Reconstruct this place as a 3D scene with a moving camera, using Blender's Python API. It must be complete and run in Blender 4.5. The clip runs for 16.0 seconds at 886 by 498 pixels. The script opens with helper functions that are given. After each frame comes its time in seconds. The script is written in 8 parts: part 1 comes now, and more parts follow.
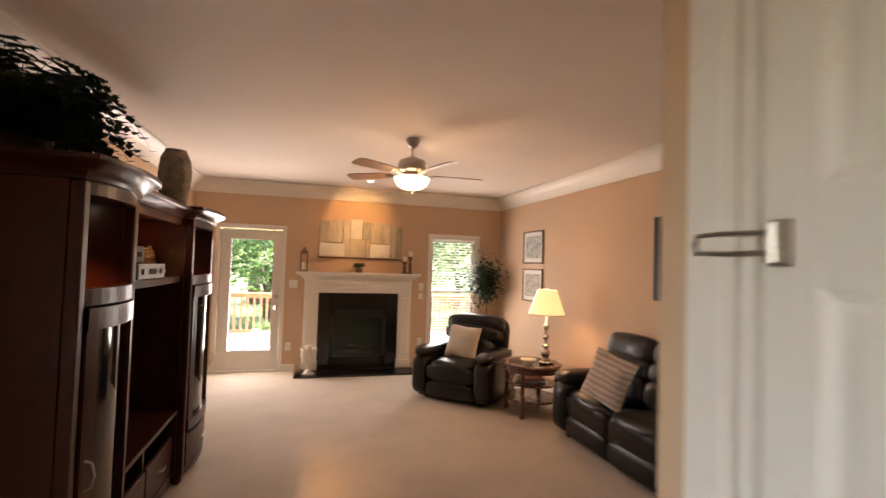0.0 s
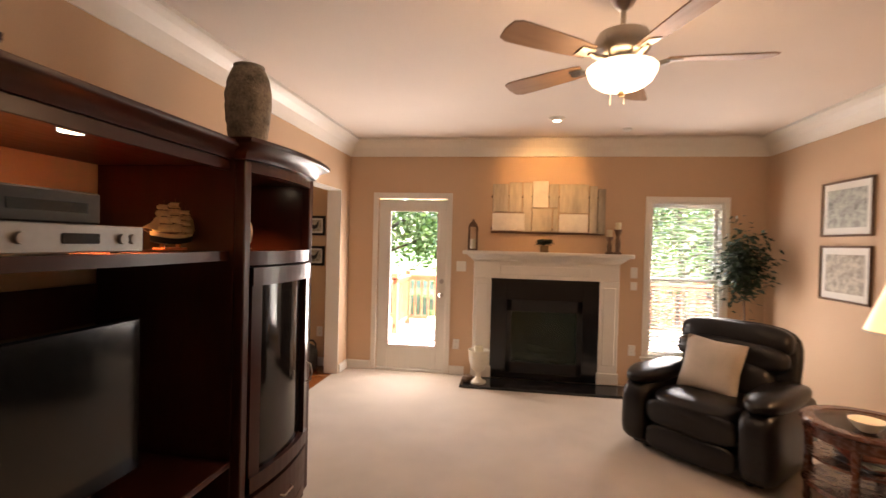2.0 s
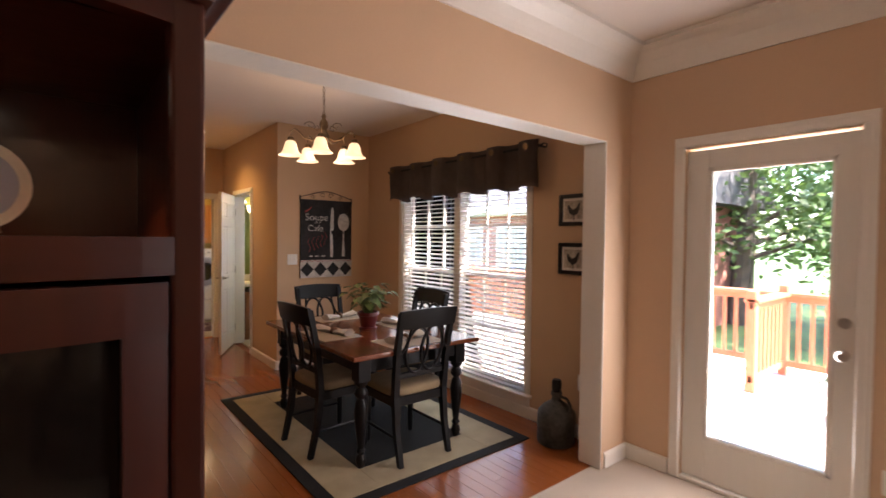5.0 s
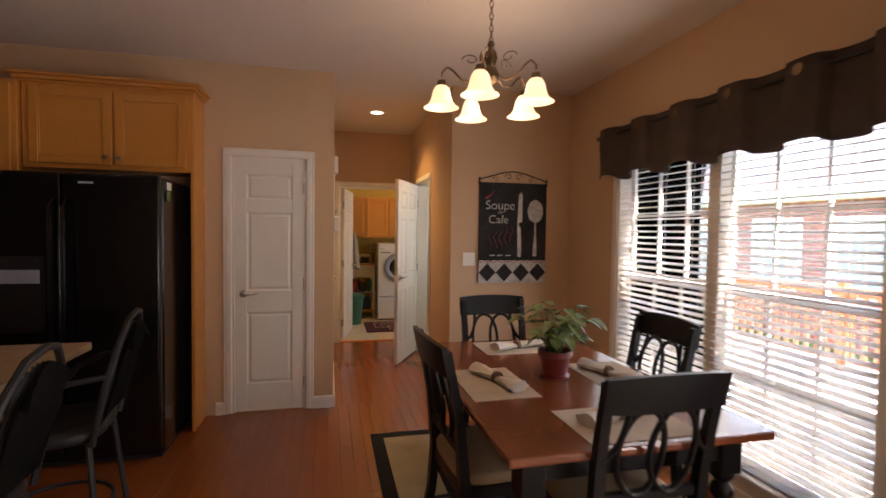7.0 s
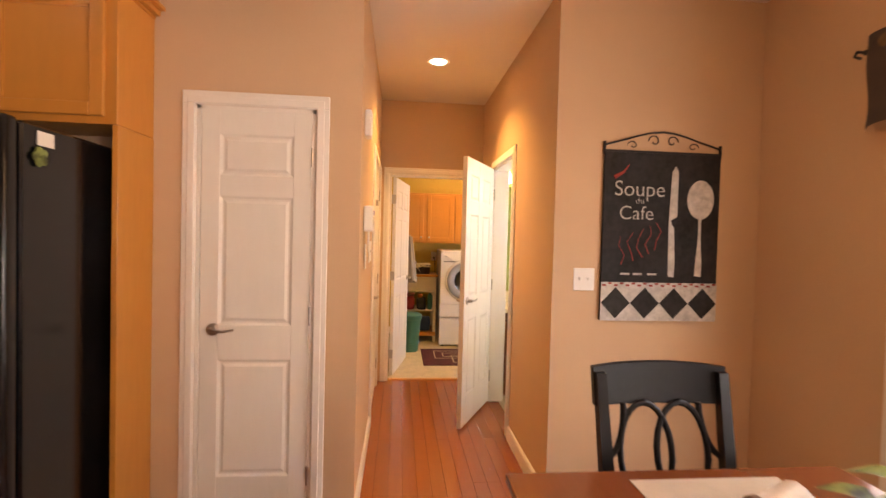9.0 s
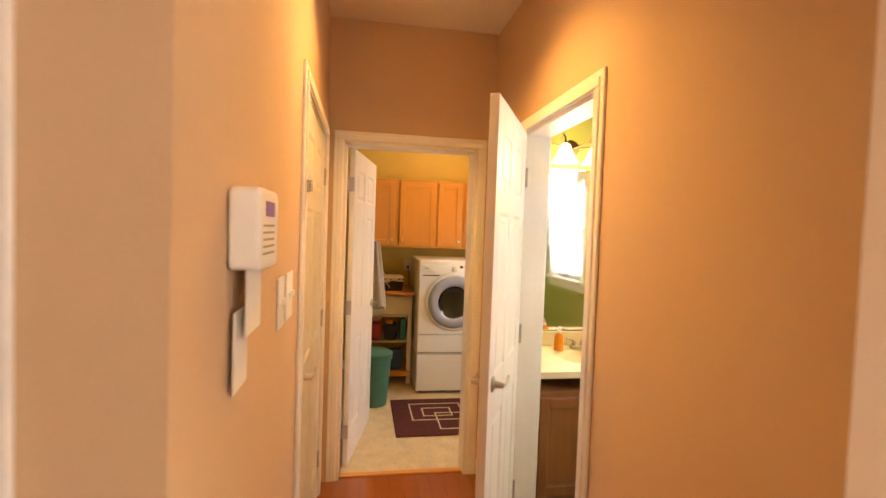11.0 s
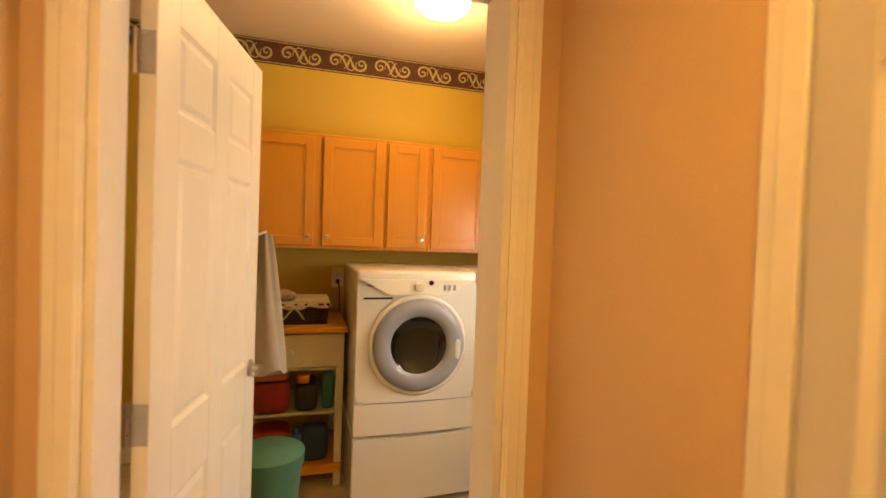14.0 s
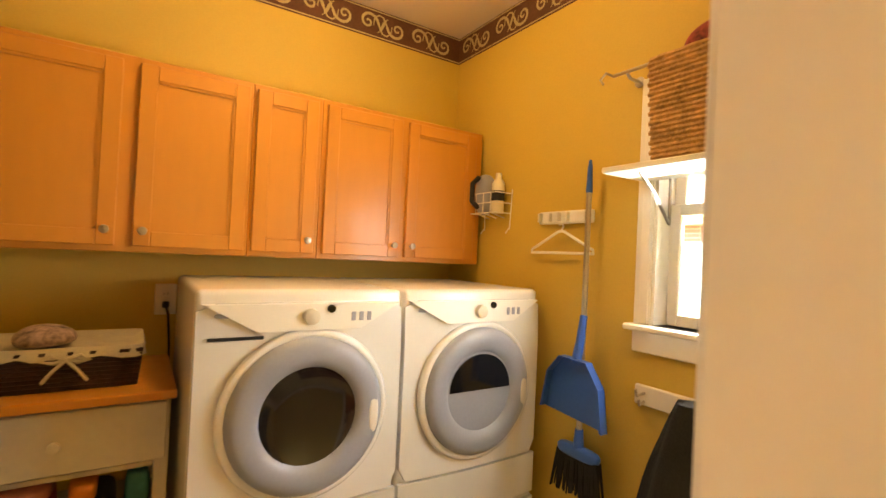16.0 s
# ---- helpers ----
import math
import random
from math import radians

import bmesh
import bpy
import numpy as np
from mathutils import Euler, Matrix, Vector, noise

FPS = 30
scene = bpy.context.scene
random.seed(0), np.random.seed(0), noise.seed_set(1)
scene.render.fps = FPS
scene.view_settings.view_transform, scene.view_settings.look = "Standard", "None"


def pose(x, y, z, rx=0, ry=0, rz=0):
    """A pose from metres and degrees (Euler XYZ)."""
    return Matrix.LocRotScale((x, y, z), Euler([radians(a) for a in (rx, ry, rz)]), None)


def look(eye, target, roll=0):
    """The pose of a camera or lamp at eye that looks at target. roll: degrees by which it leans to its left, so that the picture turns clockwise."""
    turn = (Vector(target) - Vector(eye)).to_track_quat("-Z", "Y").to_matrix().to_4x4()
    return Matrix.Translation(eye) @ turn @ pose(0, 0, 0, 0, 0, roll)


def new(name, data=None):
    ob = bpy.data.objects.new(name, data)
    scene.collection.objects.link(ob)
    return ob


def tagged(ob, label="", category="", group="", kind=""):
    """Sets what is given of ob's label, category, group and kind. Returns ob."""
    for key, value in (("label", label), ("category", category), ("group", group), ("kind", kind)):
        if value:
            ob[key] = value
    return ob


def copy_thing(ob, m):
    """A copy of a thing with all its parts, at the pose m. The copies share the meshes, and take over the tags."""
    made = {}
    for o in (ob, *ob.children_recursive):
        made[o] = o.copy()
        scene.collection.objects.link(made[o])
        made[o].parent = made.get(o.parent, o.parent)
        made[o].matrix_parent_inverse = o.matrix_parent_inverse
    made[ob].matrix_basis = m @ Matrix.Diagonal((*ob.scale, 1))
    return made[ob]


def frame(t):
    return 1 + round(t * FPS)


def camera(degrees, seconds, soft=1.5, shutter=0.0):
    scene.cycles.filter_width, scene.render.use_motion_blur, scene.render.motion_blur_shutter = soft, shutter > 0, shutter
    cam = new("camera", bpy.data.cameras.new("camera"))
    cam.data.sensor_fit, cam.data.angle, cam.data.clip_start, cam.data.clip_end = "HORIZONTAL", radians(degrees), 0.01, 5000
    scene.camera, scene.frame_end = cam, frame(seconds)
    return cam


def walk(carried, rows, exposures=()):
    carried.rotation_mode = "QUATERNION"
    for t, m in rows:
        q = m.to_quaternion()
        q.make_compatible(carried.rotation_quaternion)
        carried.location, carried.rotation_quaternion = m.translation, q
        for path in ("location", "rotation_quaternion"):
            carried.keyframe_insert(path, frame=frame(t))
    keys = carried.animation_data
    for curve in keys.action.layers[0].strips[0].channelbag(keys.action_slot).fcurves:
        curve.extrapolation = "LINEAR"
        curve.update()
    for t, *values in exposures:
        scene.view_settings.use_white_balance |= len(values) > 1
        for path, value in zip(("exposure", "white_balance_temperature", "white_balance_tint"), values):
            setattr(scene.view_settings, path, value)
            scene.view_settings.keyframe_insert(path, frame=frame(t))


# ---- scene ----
cam = camera(86.7, 16.0, shutter=0.4)
PATH = [
    (0, (0.657, 0.126, 1.622), (1.207, 2.047, 1.692), 1.8),
    (0.5, (0.745, 0.588, 1.608), (1.09, 2.557, 1.666), 1.9),
    (1, (0.864, 1.037, 1.581), (1.006, 3.032, 1.618), 1.9),
    (1.5, (0.963, 1.486, 1.559), (0.892, 3.485, 1.565), 1.9),
    (2, (1.034, 1.936, 1.554), (0.747, 3.915, 1.526), 1.5),
    (2.5, (1.11, 2.365, 1.539), (0.594, 4.296, 1.49), 0.9),
    (3, (1.135, 2.826, 1.532), (0.389, 4.681, 1.479), 0.6),
    (3.2, (1.121, 3.01, 1.531), (0.294, 4.83, 1.48), 0.7),
    (5.3, (0.647, 4.584, 1.491), (-0.995, 5.724, 1.442), 0.5),
    (5.5, (0.555, 4.69, 1.493), (-1.143, 5.746, 1.44), 0.4),
    (6, (0.27, 4.938, 1.483), (-1.543, 5.78, 1.419), 0.6),
    (6.5, (-0.046, 5.106, 1.479), (-1.937, 5.752, 1.406), 0.7),
    (7, (-0.409, 5.235, 1.478), (-2.352, 5.706, 1.404), 0.8),
    (7.5, (-0.811, 5.327, 1.462), (-2.783, 5.652, 1.392), 0.5),
    (8, (-1.208, 5.408, 1.451), (-3.19, 5.667, 1.396), 0.7),
    (8.5, (-1.608, 5.47, 1.454), (-3.596, 5.683, 1.396), 1.2),
    (9, (-2.024, 5.467, 1.439), (-4.015, 5.654, 1.389), 1.5),
    (9.2, (-2.191, 5.462, 1.44), (-4.181, 5.653, 1.386), 1.3),
    (11.5, (-4.174, 5.496, 1.549), (-6.131, 5.902, 1.485), 2.2),
    (12, (-4.473, 5.515, 1.536), (-6.415, 5.989, 1.489), 2.0),
    (12.5, (-4.787, 5.574, 1.527), (-6.723, 6.075, 1.48), 1.9),
    (13, (-5.08, 5.624, 1.508), (-7.016, 6.124, 1.455), 1.9),
    (13.5, (-5.38, 5.66, 1.495), (-7.309, 6.183, 1.436), 2.3),
    (14, (-5.7, 5.718, 1.449), (-7.609, 6.31, 1.403), 2.1),
    (14.5, (-5.98, 5.727, 1.432), (-7.845, 6.448, 1.394), 2.2),
    (15, (-6.252, 5.777, 1.408), (-8.062, 6.629, 1.399), 2.4),
    (15.5, (-6.483, 5.826, 1.404), (-8.226, 6.805, 1.411), 2.7),
    (16, (-6.656, 5.876, 1.395), (-8.333, 6.965, 1.423), 2.7),
]
EXPOSURE = [(0, 4.4, 7300, 20), (1.5, 4.4, 7300, 20), (3.2, 4.45, 6900, 19), (5.3, 3.95, 6500, 21), (7.0, 4.05, 6700, 21), (8.0, 4.7, 7500, 23), (9.0, 5.25, 8000, 29), (11.5, 5.0, 8100, 22), (12.5, 4.85, 9100, 21), (14, 5.0, 10000, 19), (15, 5.15, 9900, 17), (16, 5.2, 8600, 15)]
walk(cam, [(t, look(e, g, r)) for t, e, g, r in PATH], EXPOSURE)

# ---- world, sun, exposure ----
CEIL = 2.76
world = bpy.data.worlds.new("sky")
scene.world = world
world.use_nodes = True
wn = world.node_tree
sky = wn.nodes.new("ShaderNodeTexSky")
sky.sky_type, sky.sun_disc = "NISHITA", False
sky.sun_elevation, sky.sun_rotation = radians(55), radians(82)
wn.nodes["Background"].inputs[1].default_value = 0.15
wn.links.new(sky.outputs[0], wn.nodes["Background"].inputs[0])
sun = new("sun", bpy.data.lights.new("sun", "SUN"))
sun.data.energy, sun.data.angle, sun.data.color = 3.5, radians(0.6), (1.0, 0.95, 0.88)
sun.matrix_world = look((14, 2, 20), (0, 0, 0))


def area_lamp(name, m, w, h, energy, color):
    lamp = new(name, bpy.data.lights.new(name, "AREA"))
    lamp.data.shape, lamp.data.size, lamp.data.size_y = "RECTANGLE", w, h
    lamp.data.energy, lamp.data.color = energy, color
    lamp.matrix_world = m
    return lamp


def bulb(name, at, energy, color, radius=0.05):
    lamp = new(name, bpy.data.lights.new(name, "POINT"))
    lamp.data.energy, lamp.data.color, lamp.data.shadow_soft_size = energy, color, radius
    lamp.location = at
    return lamp


def spot(name, at, to, energy, color, degrees=60, blend=0.6, radius=0.04):
    lamp = new(name, bpy.data.lights.new(name, "SPOT"))
    lamp.data.energy, lamp.data.color, lamp.data.shadow_soft_size = energy, color, radius
    lamp.data.spot_size, lamp.data.spot_blend = radians(degrees), blend
    lamp.matrix_world = look(at, to)
    return lamp


DAY, WARM, AMBER = (0.88, 0.96, 1.0), (1.0, 0.66, 0.38), (1.0, 0.55, 0.2)
# daylight entering at each glazed opening
area_lamp("daylight_patio_door", look((-0.11, 7.40, 1.1), (-0.11, 0, 0.6)), 0.62, 1.5, 2.33, (1.0, 0.97, 0.94))
area_lamp("daylight_living_window", look((2.93, 7.30, 1.2), (2.4, 0, 0.8)), 0.7, 1.6, 1.59, (1.0, 0.97, 0.94))
area_lamp("daylight_breakfast_window", look((-2.75, 7.26, 1.05), (-2.6, 0, 0.7)), 1.7, 1.6, 0.75, DAY)
area_lamp("daylight_laundry_window", look((-7.35, 7.36, 1.5), (-7.6, 0, 0.8)), 0.6, 0.7, 0.533, DAY)
area_lamp("daylight_bath_window", look((-5.37, 7.36, 1.6), (-5.4, 0, 0.8)), 0.5, 0.8, 0.342, DAY)
# fill at an added, unseen entry window, to brighten the closet door
area_lamp("entry_fill_lamp", look((-0.94, -0.40, 1.2), (2.0, -0.30, 1.1)), 0.9, 1.6, 0.16, (1.0, 0.90, 0.80))
# lamps of the house
bulb("fan_bulb", (1.53, 4.27, 2.20), 0.699, WARM, 0.18)
bulb("fan_uplight", (1.53, 4.27, 2.37), 0.337, WARM, 0.14)
bulb("table_lamp_bulb", (3.27, 4.92, 1.24), 0.413, WARM, 0.05)
spot("art_spot", (1.43, 6.50, 2.715), (1.38, 7.43, 2.25), 2.93, AMBER, 75, 0.8)
spot("cabinet_puck_lamp", (-0.43, 3.32, 1.86), (-0.52, 3.32, 1.2), 14.8, AMBER, 110, 0.7, 0.03)
spot("cabinet_side_puck_lamp", (-0.42, 4.26, 1.845), (-0.45, 4.26, 1.2), 2.03, AMBER, 110, 0.7, 0.03)
spot("cabinet_near_puck_lamp", (-0.42, 2.42, 1.845), (-0.45, 2.42, 1.2), 1.83, AMBER, 110, 0.7, 0.03)
spot("hall_can_lamp", (-5.58, 5.73, 2.735), (-5.58, 5.73, 0), 3.5, (1.0, 0.61, 0.19), 130, 0.8, 0.06)
# assumed kitchen can, out of view, added for a little fill
spot("kitchen_fill_lamp", (-3.2, 3.6, 2.735), (-3.2, 3.6, 0), 0.0212, WARM, 130, 0.8, 0.06)
bulb("laundry_dome_bulb", (-8.05, 6.40, 2.55), 0.767, (1.0, 0.74, 0.36), 0.12)

# ---- materials ----
def material(name, color, rough=0.6, metal=0.0, var=0.08, scale=6.0, grain=60.0, bump=0.0, stretch=(1, 1, 1), color2=None, coat=0.0, spec=0.5, sheen=0.0, island=False):
    """A surface with two scales of variation, grain relief, and an optional second colour."""
    m = bpy.data.materials.new(name)
    m.use_nodes = True
    n, l = m.node_tree.nodes, m.node_tree.links
    b = n["Principled BSDF"]
    b.inputs["Metallic"].default_value = metal
    b.inputs["Specular IOR Level"].default_value = spec
    b.inputs["Coat Weight"].default_value = coat
    b.inputs["Coat Roughness"].default_value = 0.12
    b.inputs["Sheen Weight"].default_value = sheen
    tc = n.new("ShaderNodeTexCoord")
    mp = n.new("ShaderNodeMapping")
    mp.inputs["Scale"].default_value = stretch
    l.new(tc.outputs["Object"], mp.inputs[0])
    big, small = n.new("ShaderNodeTexNoise"), n.new("ShaderNodeTexNoise")
    big.inputs["Scale"].default_value, big.inputs["Detail"].default_value = scale, 4
    small.inputs["Scale"].default_value, small.inputs["Detail"].default_value = grain, 3
    l.new(mp.outputs[0], big.inputs["Vector"]), l.new(mp.outputs[0], small.inputs["Vector"])
    c2 = color2 or [c * (1 - 2.2 * var) for c in color]
    mix = n.new("ShaderNodeMix")
    mix.data_type = "RGBA"
    mix.inputs[6].default_value, mix.inputs[7].default_value = (*color, 1), (*c2, 1)
    ramp = n.new("ShaderNodeMapRange")
    ramp.inputs[1].default_value, ramp.inputs[2].default_value = 0.35, 0.7
    add = n.new("ShaderNodeMath")
    add.operation = "MULTIPLY_ADD"
    add.inputs[1].default_value, add.inputs[2].default_value = 0.35, 0.0
    l.new(small.outputs[0], add.inputs[0])
    tot = n.new("ShaderNodeMath")
    tot.operation = "MULTIPLY_ADD"
    tot.inputs[1].default_value = 0.65
    l.new(big.outputs[0], tot.inputs[0]), l.new(add.outputs[0], tot.inputs[2])
    if island:
        info = n.new("ShaderNodeObjectInfo")
        off = n.new("ShaderNodeMath")
        off.operation = "MULTIPLY_ADD"
        off.inputs[1].default_value, off.inputs[2].default_value = 0.14, -0.07
        l.new(info.outputs["Random"], off.inputs[0])
        s = n.new("ShaderNodeMath")
        l.new(tot.outputs[0], s.inputs[0]), l.new(off.outputs[0], s.inputs[1])
        l.new(s.outputs[0], ramp.inputs[0])
    else:
        l.new(tot.outputs[0], ramp.inputs[0])
    l.new(ramp.outputs[0], mix.inputs[0])
    l.new(mix.outputs[2], b.inputs["Base Color"])
    rr = n.new("ShaderNodeMapRange")
    rr.inputs[3].default_value, rr.inputs[4].default_value = max(rough - 0.06, 0.02), min(rough + 0.1, 1)
    l.new(small.outputs[0], rr.inputs[0]), l.new(rr.outputs[0], b.inputs["Roughness"])
    if bump:
        bp = n.new("ShaderNodeBump")
        bp.inputs["Strength"].default_value, bp.inputs["Distance"].default_value = bump, 0.004
        l.new(small.outputs[0], bp.inputs["Height"]), l.new(bp.outputs[0], b.inputs["Normal"])
    return m


def glow(name, color, strength, mixed=0.0):
    m = bpy.data.materials.new(name)
    m.use_nodes = True
    b = m.node_tree.nodes["Principled BSDF"]
    b.inputs["Base Color"].default_value = (0.85, 0.8, 0.72, 1)
    b.inputs["Roughness"].default_value = 0.35
    b.inputs["Emission Color"].default_value = (*color, 1)
    b.inputs["Emission Strength"].default_value = strength
    return m


def clear_glass(name, tint=(1, 1, 1), rough=0.0):
    m = bpy.data.materials.new(name)
    m.use_nodes = True
    n, l = m.node_tree.nodes, m.node_tree.links
    n.remove(n["Principled BSDF"])
    t, g, mix, f = n.new("ShaderNodeBsdfTransparent"), n.new("ShaderNodeBsdfGlossy"), n.new("ShaderNodeMixShader"), n.new("ShaderNodeFresnel")
    t.inputs[0].default_value = (*tint, 1)
    g.inputs["Roughness"].default_value = rough
    f.inputs[0].default_value = 1.35
    l.new(f.outputs[0], mix.inputs[0]), l.new(t.outputs[0], mix.inputs[1]), l.new(g.outputs[0], mix.inputs[2])
    l.new(mix.outputs[0], n["Material Output"].inputs[0])
    return m


M_WALL = material("tan_wall_paint", (0.61, 0.42, 0.275), 0.75, var=0.03, scale=1.5, grain=180, bump=0.12)
M_KWALL = material("tan_kitchen_wall_paint", (0.61, 0.42, 0.26), 0.75, var=0.03, scale=1.5, grain=180, bump=0.12)
M_GREEN = material("green_wall_paint", (0.30, 0.33, 0.085), 0.7, var=0.04, scale=1.5, grain=150, bump=0.12)
M_YELLOW = material("mustard_wall_paint", (0.60, 0.41, 0.085), 0.65, var=0.04, scale=1.5, grain=150, bump=0.12)
M_CEIL = material("white_ceiling_paint", (0.78, 0.69, 0.61), 0.9, var=0.03, scale=1.2, grain=120, bump=0.15)
M_TRIM = material("white_trim_paint", (0.80, 0.76, 0.69), 0.4, var=0.03, scale=3, grain=40, bump=0.03)
M_DOOR = material("white_door_paint", (0.78, 0.75, 0.68), 0.42, var=0.03, scale=2, grain=30, stretch=(1, 1, 0.2), bump=0.05)
M_CARPET = material("beige_carpet", (0.52, 0.425, 0.33), 0.95, var=0.10, scale=2.2, grain=260, bump=0.9, sheen=0.2)
M_OAK = material("red_oak_floor", (0.31, 0.088, 0.022), 0.22, var=0.08, scale=3, grain=45, stretch=(0.25, 3, 1), bump=0.05, coat=0.35, island=True)
M_VINYL = material("cream_vinyl_floor", (0.62, 0.52, 0.34), 0.35, var=0.14, scale=9, grain=40, bump=0.05)
M_CHERRY = material("dark_cherry_wood", (0.050, 0.010, 0.006), 0.30, var=0.2, scale=4, grain=35, stretch=(1, 1, 0.15), coat=0.10, spec=0.3)
M_CHERRYH = material("dark_cherry_wood_lengthwise", (0.052, 0.011, 0.006), 0.30, var=0.2, scale=4, grain=35, stretch=(1, 0.15, 1), coat=0.04, spec=0.25)
M_HONEY = material("honey_maple_cabinet", (0.61, 0.25, 0.045), 0.36, var=0.05, scale=2, grain=30, stretch=(1, 1, 0.2), coat=0.2)
M_LEATHER = material("dark_brown_leather", (0.008, 0.006, 0.006), 0.28, var=0.2, scale=5, grain=190, bump=0.2, spec=0.4)
M_BLACKWOOD = material("black_painted_wood", (0.006, 0.0055, 0.006), 0.36, var=0.2, scale=5, grain=40, bump=0.03, coat=0.04, spec=0.25)
M_BLACKGLOSS = material("black_gloss_enamel", (0.005, 0.005, 0.006), 0.15, var=0.1, scale=3, grain=90, bump=0.015, coat=0.12, spec=0.35)
M_BLACKMATT = material("black_matt_metal", (0.012, 0.012, 0.013), 0.55, var=0.2, scale=5, grain=70)
M_SLATE = material("black_slate", (0.009, 0.008, 0.008), 0.16, var=0.15, scale=5, grain=50, bump=0.01)
M_NICKEL = material("brushed_nickel", (0.52, 0.48, 0.43), 0.28, 1.0, var=0.06, scale=8, grain=120)
M_BRONZE = material("aged_bronze", (0.24, 0.17, 0.10), 0.35, 1.0, var=0.15, scale=8, grain=80)
M_WHITEPL = material("white_plastic", (0.78, 0.76, 0.71), 0.35, var=0.02, scale=4, grain=90)
M_ENAMEL = material("white_enamel", (0.78, 0.77, 0.75), 0.22, var=0.02, scale=3, grain=90, coat=0.3)
M_GREYPL = material("silver_grey_plastic", (0.33, 0.35, 0.42), 0.32, var=0.05, scale=5, grain=90)
M_DARKGLASS = material("dark_glass", (0.012, 0.011, 0.012), 0.06, var=0.1, scale=3, grain=40, spec=0.7)
M_SCREEN = material("black_screen", (0.005, 0.0055, 0.006), 0.10, var=0.05, scale=2, grain=30)
M_MIRROR = material("silvered_mirror", (0.90, 0.91, 0.90), 0.01, 1.0, var=0.0, scale=2, grain=20)
M_SMOKED = material("smoked_cabinet_glass", (0.012, 0.009, 0.008), 0.08, var=0.1, scale=2, grain=20, spec=0.4)
M_GLASS = clear_glass("window_glass", (0.97, 0.99, 0.98))
M_TABLEGLASS = clear_glass("table_glass", (0.8, 0.9, 0.85))
def translucent(m, color, amount):
    """Lets part of the light through a thin sheet."""
    n, l = m.node_tree.nodes, m.node_tree.links
    tr, mx, out = n.new("ShaderNodeBsdfTranslucent"), n.new("ShaderNodeMixShader"), n["Material Output"]
    tr.inputs[0].default_value, mx.inputs[0].default_value = (*color, 1), amount
    l.new(n["Principled BSDF"].outputs[0], mx.inputs[1]), l.new(tr.outputs[0], mx.inputs[2]), l.new(mx.outputs[0], out.inputs[0])
    return m


M_BLIND = material("white_blind_slat", (0.85, 0.84, 0.82), 0.5, var=0.02, scale=3, grain=40)

translucent(M_BLIND, (0.88, 0.88, 0.87), 0.7)

# ---- builders ----
def box(bm, x0, x1, y0, y1, z0, z1, bevel=0.0, seg=1):
    vs = [bm.verts.new((x, y, z)) for x in (x0, x1) for y in (y0, y1) for z in (z0, z1)]
    fs = [bm.faces.new([vs[i] for i in f]) for f in ((0, 1, 3, 2), (4, 6, 7, 5), (0, 4, 5, 1), (2, 3, 7, 6), (0, 2, 6, 4), (1, 5, 7, 3))]
    if bevel:
        es = {e for f in fs for e in f.edges}
        bmesh.ops.bevel(bm, geom=list(es), offset=bevel, segments=seg, affect="EDGES", profile=0.5)
    return vs


def lathe(bm, profile, seg=24, c=(0, 0, 0), axis="z", start=0.0, turn=360.0):
    """Turn (radius, height) pairs about an axis."""
    full = turn >= 359.9
    count = seg if full else seg + 1
    rings = []
    for r, h in profile:
        ring = []
        for i in range(count):
            a = radians(start + turn * i / seg)
            p = (r * math.cos(a), r * math.sin(a), h)
            if axis == "x":
                p = (h, r * math.cos(a), r * math.sin(a))
            elif axis == "y":
                p = (r * math.cos(a), h, r * math.sin(a))
            ring.append(bm.verts.new((p[0] + c[0], p[1] + c[1], p[2] + c[2])))
        rings.append(ring)
    for a, b in zip(rings, rings[1:]):
        for i in range(count if full else seg):
            j = (i + 1) % count
            bm.faces.new((a[i], a[j], b[j], b[i]))
    if full:
        for ring, (r, h) in ((rings[0], profile[0]), (rings[-1], profile[-1])):
            if r > 1e-4:
                bm.faces.new(ring)
    return rings


def tube(bm, pts, r, seg=8, taper=1.0):
    """A round rod along a line of points."""
    pts = [Vector(p) for p in pts]
    rings, side = [], None
    for i, p in enumerate(pts):
        d = (pts[min(i + 1, len(pts) - 1)] - pts[max(i - 1, 0)]).normalized()
        if side is None:
            side = d.orthogonal().normalized()
        side = (side - d * side.dot(d)).normalized()
        up = d.cross(side)
        k = r * (1 + (taper - 1) * i / max(len(pts) - 1, 1))
        rings.append([bm.verts.new(p + side * k * math.cos(2 * math.pi * j / seg) + up * k * math.sin(2 * math.pi * j / seg)) for j in range(seg)])
    for a, b in zip(rings, rings[1:]):
        for j in range(seg):
            bm.faces.new((a[j], a[(j + 1) % seg], b[(j + 1) % seg], b[j]))
    bm.faces.new(rings[0]), bm.faces.new(rings[-1])


def strip(bm, outline, y0, y1, m=None):
    """A flat outline in x and z, given thickness from y0 to y1."""
    m = m or Matrix()
    a = [bm.verts.new(m @ Vector((x, y0, z))) for x, z in outline]
    b = [bm.verts.new(m @ Vector((x, y1, z))) for x, z in outline]
    n = len(outline)
    bm.faces.new(a), bm.faces.new(b[::-1])
    for i in range(n):
        bm.faces.new((a[i], b[i], b[(i + 1) % n], a[(i + 1) % n]))


